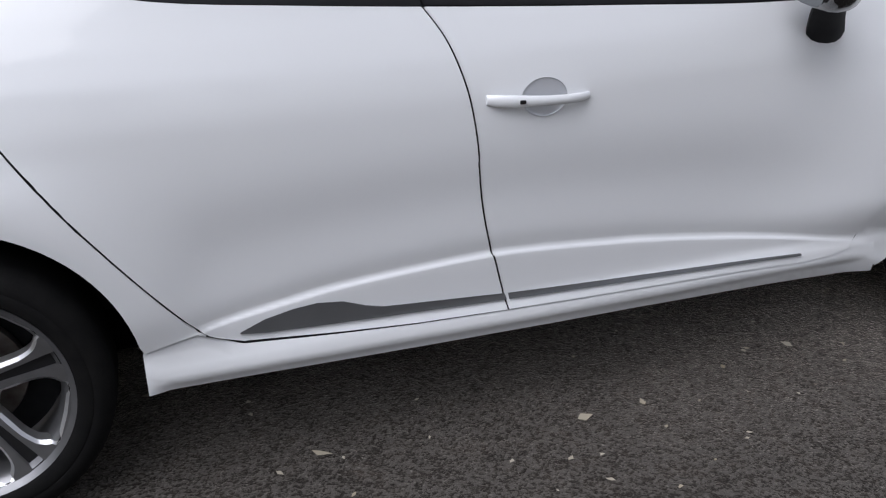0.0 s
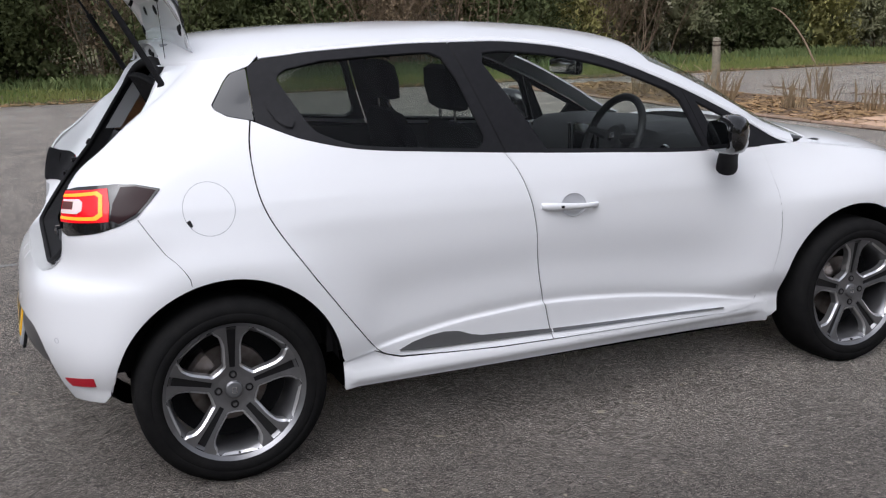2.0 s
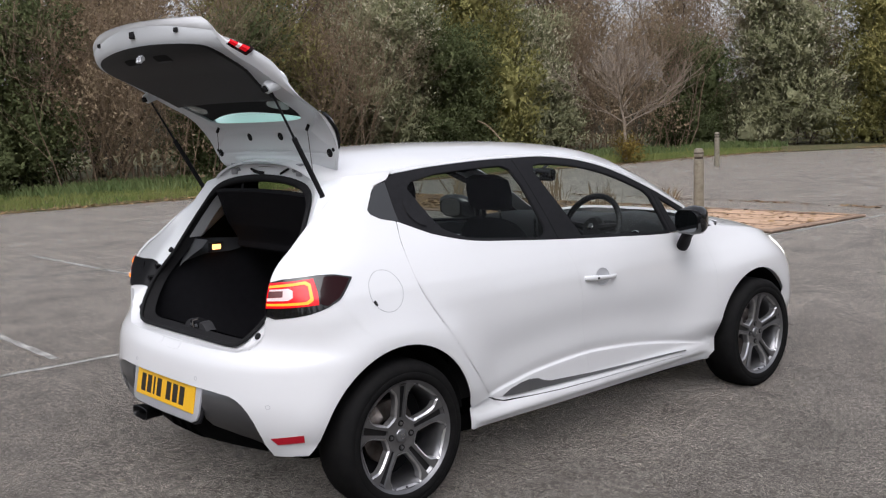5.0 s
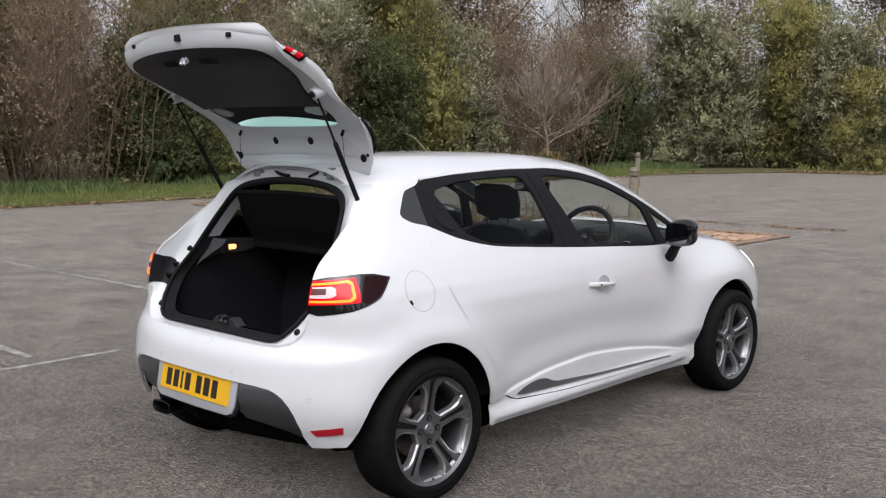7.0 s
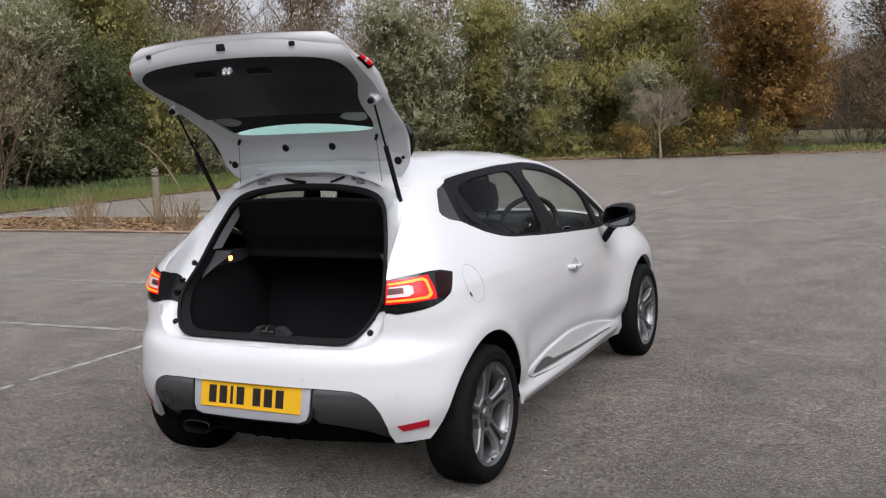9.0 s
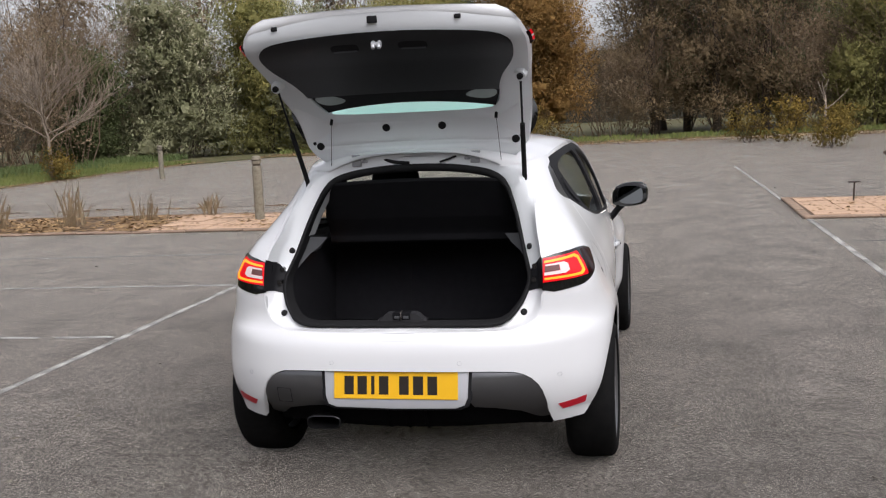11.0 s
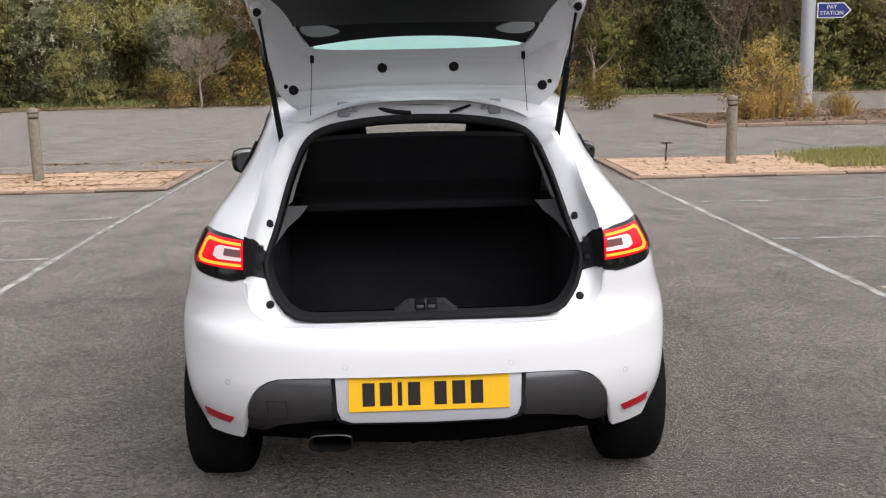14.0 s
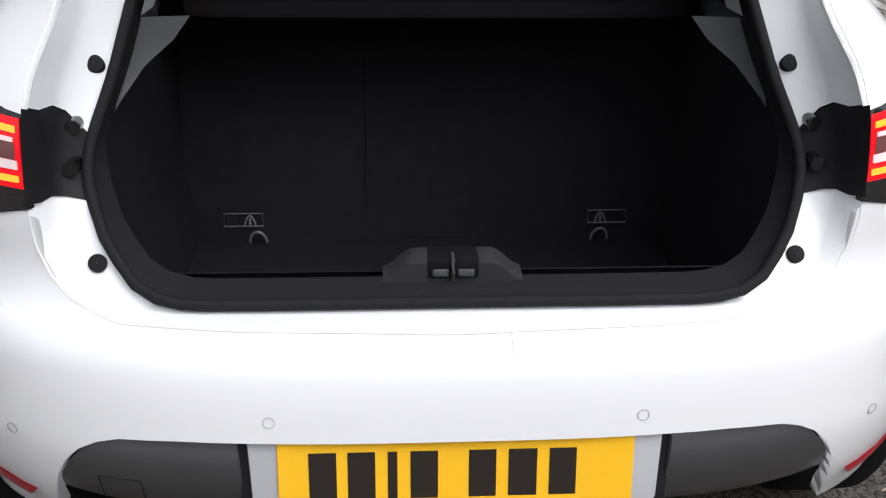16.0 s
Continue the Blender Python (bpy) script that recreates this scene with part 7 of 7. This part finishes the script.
def stems(seed, n, h, spread, r=0.035, depth=2, kids=2, lean=0.35):
    rng = random.Random(seed)
    out = []
    for _ in range(n):
        a = rng.uniform(0, 2 * math.pi)
        p = np.array([math.cos(a) * spread * rng.random(), math.sin(a) * spread * rng.random(), -0.05])
        d = np.array([math.cos(a) * lean * rng.random(), math.sin(a) * lean * rng.random(), 1.0])
        grow(rng, p, d / np.linalg.norm(d), h * rng.uniform(0.4, 0.6), r * rng.uniform(0.7, 1.2), depth, out, 0.6, 0.15, kids)
    return out


def bare_limbs(seed, trunk, count, reach, r, lift=0.55):
    """A straight trunk whose leader goes on up through a crown of bare forking limbs."""
    rng = random.Random(seed)
    out = []
    top = trunk + reach * 1.1
    p = np.array([0.0, 0.0, -0.05])
    line = [p]
    for k in range(4):
        q = np.array([rng.gauss(0, 0.02), rng.gauss(0, 0.02), trunk * (k + 1) / 4])
        out.append((p, q, r * (1 - 0.1 * k), r * (0.9 - 0.1 * k)))
        p = q
        line.append(p)
    for k in range(4):
        q = p + np.array([rng.gauss(0, 0.04), rng.gauss(0, 0.04), (top - trunk) / 4])
        out.append((p, q, r * (0.55 - 0.11 * k), r * (0.44 - 0.11 * k)))
        p = q
        line.append(p)
    for k in range(count):
        f = k / max(1, count - 1)
        a = k * 2.4 + rng.uniform(-0.3, 0.3)
        at = line[4] + (line[8] - line[4]) * (f * 0.9) - np.array([0, 0, 0.12 * trunk * (1 - f)])
        d = np.array([math.cos(a), math.sin(a), lift + 0.5 * f + rng.uniform(-0.1, 0.2)])
        grow(rng, at, d / np.linalg.norm(d), reach * (1.05 - 0.5 * f) * rng.uniform(0.8, 1.15), r * (0.36 - 0.14 * f), 2, out, 0.5, 0.12, 3)
    return [(a0, b0, max(r0, 0.006), max(r1, 0.004)) for a0, b0, r0, r1 in out]


PLANTS = {
    "willow": [plant("willow_bush", "tall olive-green willow bush with slender leaves", "bush", "hedge bushes", twig_mesh("trunk", stems(s, 7, 5.0, 1.0), BARK), leaf_mesh("crown", s, lumps(s, 3.3, 2.6, 6.8, 36, 0.78), 38000, 0.15, 0.20, LEAF_OLIVE, 0.0, 0.62, 10, core=0.5), False, leaf_mesh("tufts", s + 50, [b for b in lumps(s, 3.3, 2.6, 6.8, 36, 0.82) if b[0][2] > 3.0], 3200, 0.13, 0.17, LEAF_TIP, 0.0, 0.92, 9)) for s in (11, 12)],
    "silver": [plant("willow_bush", "silvery green leafy bush with pale tufts", "bush", "hedge bushes", twig_mesh("trunk", stems(s, 7, 4.6, 1.0), BARK), leaf_mesh("crown", s, lumps(s, 3.2, 2.6, 6.2, 36, 0.76), 38000, 0.15, 0.20, LEAF_SILVER, 0.0, 0.62, 10, core=0.5), False, leaf_mesh("tufts", s + 50, [b for b in lumps(s, 3.2, 2.6, 6.2, 36, 0.80) if b[0][2] > 2.2], 5200, 0.15, 0.20, LEAF_CREAM, 0.0, 0.92, 9)) for s in (13, 14)],
    "dark": [plant("evergreen_bush", "dense dark green evergreen bush", "bush", "hedge bushes", twig_mesh("trunk", stems(s, 5, 4.0, 0.9), BARK), leaf_mesh("crown", s, lumps(s, 3.1, 2.6, 5.2, 36, 0.76), 36000, 0.13, 0.26, LEAF_DARK, 0.1, 0.62, 6, core=0.5)) for s in (15, 16)],
    "brown": [plant("bramble_thicket", "brown leafless thicket of tangled stems", "bush", "hedge bushes", twig_mesh("trunk", stems(s, 34, 5.4, 2.1, 0.026, 3, 2, 0.7), TWIG_BROWN, 3), leaf_mesh("crown", s, lumps(s, 2.9, 2.4, 5.4, 36, 0.85), 6500, 0.10, 0.32, LEAF_BROWN, 0.2, 0.3, 4)) for s in (17, 18)],
    # the next two stay out of view and only serve reflections
    "rear": [plant("hedge_bush", "unseen green bush added to darken reflections", "bush", "hedge bushes", twig_mesh("trunk", stems(s, 4, 5.0, 1.0), BARK), leaf_mesh("crown", s, lumps(s, 3.6, 2.8, 7.6, 30, 1.0), 5000, 0.24, 0.30, LEAF_OLIVE, 0.1, 0.7, 6, core=0.9)) for s in (33,)],
    "unseen_tree": [plant("woodland_tree", "unseen tall tree added to darken reflections", "tree", "woodland trees", twig_mesh("trunk", stems(s, 2, 11.0, 0.4, 0.17, 3, 2, 0.25), BARK, 4), leaf_mesh("crown", s, lumps(s, 3.0, 3.0, 12.5, 26, 1.3, 2.0), 4000, 0.28, 0.32, LEAF_DARK, 0.2, 0.5, core=0.8)) for s in (34,)],
    "rust": [plant("beech_tree", "rounded tree in rust-orange autumn leaf", "tree", "", twig_mesh("trunk", stems(s, 3, 7.5, 0.3, 0.12, 3, 2, 0.35), BARK), leaf_mesh("crown", s, lumps(s, 4.3, 3.8, 9.4, 60, 1.35, 1.0), 90000, 0.105, 0.28, LEAF_RUST, 0.2, 0.45, 6, core=0.4)) for s in (19,)],
    "tall": [plant("woodland_tree", "tall bare woodland tree behind the hedge", "tree", "woodland trees", twig_mesh("trunk", stems(s, 2, 12.0, 0.4, 0.17, 4, 2, 0.25), BARK, 4), leaf_mesh("crown", s, lumps(s, 2.8, 2.8, 12.5, 30, 1.35, 2.0), 15000, 0.18, 0.32, LEAF_BROWN, 0.2, 0.3)) for s in (21, 22)],
    "pine": [plant("pine_tree", "tall dark pine tree behind the hedge", "tree", "woodland trees", twig_mesh("trunk", [((0, 0, 0), (0.1, 0, 6), 0.22, 0.16), ((0.1, 0, 6), (0.1, 0.1, 13), 0.16, 0.04)] + stems(s, 6, 9, 0.3, 0.05, 2, 2, 0.5), BARK, 5), leaf_mesh("crown", s, [((math.cos(k * 2.4) * (1.9 - k * 0.09), math.sin(k * 2.4) * (1.9 - k * 0.09), 1.8 + k * 0.68), (1.35 - k * 0.05, 1.35 - k * 0.05, 0.5)) for k in range(17)], 30000, 0.22, 0.13, LEAF_DARK, 0.25, 0.3, 5)) for s in (23, 24)],
    "larch": [plant("larch_tree", "tall larch with brown autumn needles", "tree", "woodland trees", twig_mesh("trunk", [((0, 0, 0), (0.1, 0, 6), 0.20, 0.14), ((0.1, 0, 6), (0.0, 0.1, 13), 0.14, 0.03)] + stems(s, 5, 9, 0.3, 0.05, 3, 2, 0.6), BARK, 5), leaf_mesh("crown", s, [((math.cos(k * 2.4) * (2.3 - k * 0.08), math.sin(k * 2.4) * (2.3 - k * 0.08), 1.2 + k * 0.5), (1.5 - k * 0.035, 1.5 - k * 0.035, 0.45)) for k in range(24)], 26000, 0.2, 0.14, LEAF_LARCH, 0.3, 0.2, 6)) for s in (35,)],
    "yellow": [plant("yellow_shrub", "low shrub with yellowing leaves", "shrub", "low shrubs", twig_mesh("trunk", stems(s, 9, 1.1, 0.35, 0.012, 2, 2, 0.7), BARK, 3), leaf_mesh("crown", s, lumps(s, 1.35, 1.0, 1.5, 18, 0.30, 0.05), 1900, 0.10, 0.3, LEAF_YELLOW, 0.1, 0.2, 5), True) for s in (25, 26)],
    "amber": [plant("amber_shrub", "feathery shrub with orange-yellow autumn leaves", "shrub", "low shrubs", twig_mesh("trunk", stems(s, 12, 1.3, 0.25, 0.010, 2, 2, 0.5), TWIG_BROWN, 3), leaf_mesh("crown", s, lumps(s, 0.85, 0.8, 1.75, 16, 0.26, 0.1), 2600, 0.085, 0.26, LEAF_AMBER, 0.1, 0.1, 6), True) for s in (31, 32)],
    "bare": [plant("bare_sapling", "small bare tree with pale spreading branches", "tree", "bare saplings", twig_mesh("trunk", bare_limbs(s, 0.9, 13, 1.0, 0.055, 0.45)[:4], BARK_PALE, 6), twig_mesh("crown", bare_limbs(s, 0.9, 13, 1.0, 0.055, 0.45)[4:], BARK_PALE, 4)) for s in (27, 28)],
    "stub": [plant("pollard_tree", "small pruned bare tree with stubby limbs", "tree", "bare saplings", twig_mesh("trunk", bare_limbs(s, 1.2, 5, 0.75, 0.065, 0.7)[:4], BARK_PALE, 6), twig_mesh("crown", [q for q in bare_limbs(s, 1.2, 5, 0.75, 0.065, 0.7)[4:] if q[2] > 0.011], BARK_PALE, 5)) for s in (36,)],
    "young": [plant("young_tree", "young bare tree tied to a timber stake", "tree", "", twig_mesh("trunk", bare_limbs(s, 1.9, 11, 1.3, 0.05, 0.9)[:4], TWIG_BROWN, 6), twig_mesh("crown", bare_limbs(s, 1.9, 11, 1.3, 0.05, 0.9)[4:], TWIG_BROWN, 4)) for s in (29,)],
}
RNG = random.Random(5)
used = {}


def put(kind, x, y, size=1.0, z=0.0, stretch=1.0):
    n = used.get(kind, 0)
    used[kind] = n + 1
    src = PLANTS[kind][n % len(PLANTS[kind])]
    m = pose(x, y, z, 0, 0, RNG.uniform(0, 360))
    sc = size * RNG.uniform(0.92, 1.08)
    if n < len(PLANTS[kind]):
        src.matrix_basis = m @ Matrix.Diagonal((sc, sc, sc * stretch, 1))
        return src
    c = copy_thing(src, m)
    c.scale = (sc, sc, sc * stretch)
    return c


# the hedge beside the car park, then the far one
for kind, x, y, size in (
    ("dark", -23.4, -7.5, 1.0), ("willow", -24.5, -4.0, 1.0), ("dark", -23.0, -1.0, 0.95), ("brown", -24.0, 1.5, 1.0), ("dark", -23.2, 4.0, 1.0), ("dark", -24.2, 6.6, 1.1),
    ("brown", -23.6, 8.6, 1.05), ("brown", -24.2, 11.0, 1.1), ("dark", -23.8, 13.4, 1.0), ("willow", -25.2, 15.0, 1.05), ("brown", -24.4, 17.2, 1.0), ("silver", -25.0, 20.0, 1.1),
    ("dark", -24.4, 22.5, 1.0), ("willow", -26.0, 25.0, 1.15), ("silver", -25.4, 28.0, 1.05), ("brown", -25.5, 31.0, 1.15), ("brown", -24.6, 34.0, 1.1), ("dark", -24.0, 37.0, 0.95),
    ("silver", -21.0, 40.0, 1.15), ("brown", -24.5, 42.5, 1.2), ("willow", -17.8, 42.5, 1.15), ("silver", -15.0, 42.0, 1.1), ("willow", -12.2, 43.5, 1.1), ("willow", -13.8, 40.8, 0.6), ("willow", -9.6, 43.8, 1.05),
    ("silver", -9.6, 41.2, 0.65), ("rust", -4.6, 42.4, 1.0), ("brown", -1.0, 45.5, 0.9), ("larch", 0.8, 46.5, 1.0), ("pine", 2.4, 48.5, 1.0), ("larch", 3.7, 46.2, 0.9), ("larch", 6.0, 46.4, 1.05), ("pine", 7.6, 48.0, 1.05),
    ("brown", 8.6, 44.5, 1.05), ("willow", 10.6, 43.6, 0.95), ("dark", 12.8, 43.0, 1.05), ("brown", 15.2, 42.6, 1.1), ("willow", 17.6, 42.0, 1.0), ("willow", 20.2, 41.5, 1.0), ("brown", 22.6, 40.6, 1.1), ("dark", 25.4, 40.0, 1.1)):
    put(kind, x, y, size, 0.02)
for kind, x, y, size in (
    ("tall", -29, -6, 0.9), ("tall", -30, 0, 1.0), ("tall", -29, 6, 0.95), ("tall", -31, 12, 1.05), ("tall", -29.5, 17, 1.0), ("tall", -31, 23, 1.0), ("tall", -30, 29, 1.05), ("tall", -30, 35, 1.0), ("tall", -28, 42, 1.05),
    ("tall", -24, 48, 1.0), ("pine", -20, 49, 0.95), ("tall", -16, 50, 0.9), ("pine", -10.0, 50, 0.9), ("tall", -6, 50, 1.0), ("tall", 1, 53, 1.05), ("pine", 5, 53, 1.1), ("tall", 11, 51, 1.0), ("pine", 14, 49, 1.0), ("tall", 18, 48, 1.0), ("tall", 23, 46, 1.0), ("pine", 27, 45, 1.0),
    ("tall", -36, 3, 1.1), ("tall", -36, 15, 1.1), ("tall", -37, 26, 1.1), ("tall", -35, 38, 1.1), ("tall", -14, 57, 1.1), ("tall", 8, 58, 1.1), ("tall", 20, 55, 1.1)):
    put(kind, x, y, size, 0.0)
# unseen bushes and trees, added behind the walk to darken the window reflections
for k in range(15):
    a = radians(-128 + k * 11.5)
    put("rear", 1 + 30 * math.cos(a), 2 + 32 * math.sin(a), 1.1, 0.02)
    put("unseen_tree", 1 + 37 * math.cos(a + 0.1), 2 + 39 * math.sin(a + 0.1), 1.0, 0.0)
for kind, x, y, size in (("yellow", -7.6, 36.6, 1.1), ("yellow", -5.9, 36.9, 1.2), ("yellow", -3.8, 37.2, 1.15), ("yellow", -9.2, 36.4, 1.0), ("yellow", 5.9, 27.4, 0.85), ("amber", -8.6, 36.2, 0.75), ("yellow", 5.4, 33.0, 1.1), ("yellow", 4.2, 33.5, 0.9), ("yellow", 7.6, 35.0, 0.8), ("bare", -7.7, 35.9, 1.0), ("stub", 6.0, 28.6, 1.05), ("bare", -17.8, 24.6, 1.5), ("young", 7.50, 11.50, 1.0), ("yellow", -17.2, 23.9, 0.75)):
    put(kind, x, y, size, 0.02)


# dry grasses in the beds
def tuft(x, y, h, n, seed, z, label, mat=STRAW):
    rng = np.random.default_rng(seed)
    p = np.stack([rng.normal(0, h * 0.16, n), rng.normal(0, h * 0.16, n), np.zeros(n)], -1)
    d = np.stack([rng.normal(0, 0.26, n), rng.normal(0, 0.26, n), np.ones(n)], -1)
    ln = h * rng.uniform(0.35, 1.0, n)[:, None]
    s = np.cross(d, rng.normal(size=(n, 3)))
    s /= np.linalg.norm(s, axis=1, keepdims=True)
    w = 0.004 + 0.007 * rng.random((n, 1))
    tip = p + d * ln + np.stack([rng.normal(0, 0.1, n), rng.normal(0, 0.1, n), np.full(n, -0.03)], -1) * h
    mid = p + d * ln * 0.6
    v = np.stack([p - s * w, p + s * w, mid + s * w * 1.2, tip, mid - s * w * 1.2], 1)
    me = bpy.data.meshes.new("dry_grass")
    me.from_pydata(v.reshape(-1, 3).tolist(), [], np.arange(n * 5).reshape(n, 5).tolist())
    me.materials.append(mat)
    ob = tagged(new("dry_grass", me), label, "grass", "dry grass tufts")
    ob.matrix_basis = pose(x, y, z)
    return ob


for k, (x, y, h, n) in enumerate(((8.55, 20.2, 1.1, 110), (8.2, 19.9, 0.8, 130), (8.9, 20.4, 0.9, 90), (7.8, 20.0, 0.5, 110), (10.5, 20.4, 0.6, 150), (9.7, 20.6, 0.5, 90))):
    tuft(x, y, h, n, 41 + k, 0.08, "clump of straw-coloured dry plants")
put("amber", 8.6, 20.5, 1.0, 0.08, 1.05)
put("amber", 8.0, 20.1, 0.75, 0.08, 0.9)
put("amber", 9.25, 20.5, 0.7, 0.08, 0.85)
put("amber", 10.4, 20.6, 0.5, 0.1, 1.0)
for k, (x, y, h) in enumerate(((-9.4, 10.0, 0.8), (-10.3, 10.4, 0.9), (-8.2, 10.2, 0.7), (-7.2, 10.8, 0.7), (-12.0, 10.2, 1.1), (-12.8, 10.9, 1.0), (-6.4, 11.5, 0.6), (-9.0, 11.6, 0.9))):
    tuft(x, y, h * 0.8, 34, 50 + k, 0.03, "thin clump of brown dry stems", LEAF_BROWN)

# plain dark ring round everything; its unseen half is added to darken reflections
bm = bmesh.new()
rng = random.Random(77)
lower, upper = [], []
for k in range(90):
    a = radians(360 - k * 360 / 89)
    r = 82 + rng.uniform(-2, 2)
    lower.append(Vector((r * math.cos(a), 10 + r * math.sin(a), -0.5)))
    upper.append(Vector((r * math.cos(a), 10 + r * math.sin(a), 5.5 + rng.uniform(-1.5, 1.5))))
sheet(bm, [lower, upper])
tagged(part("backdrop", bm, material("dark_ring", (0.055, 0.05, 0.032), 0.95, vary=0.8, scale=0.5, fine=0.6, hue=(0.03, 0.028, 0.02)), None), "plain dark ring standing in for distant wood", "woodland", kind="structure")

# paving last
paving(isl_left, -7.4, 9.28, -3.2, 11.5, 0.036, 1)
paving(isl_right, 2.99, 9.25, 5.7, 11.55, 0.036, 2)
paving(isl_right, 5.7, 9.25, 14.8, 9.75, 0.034, 3)
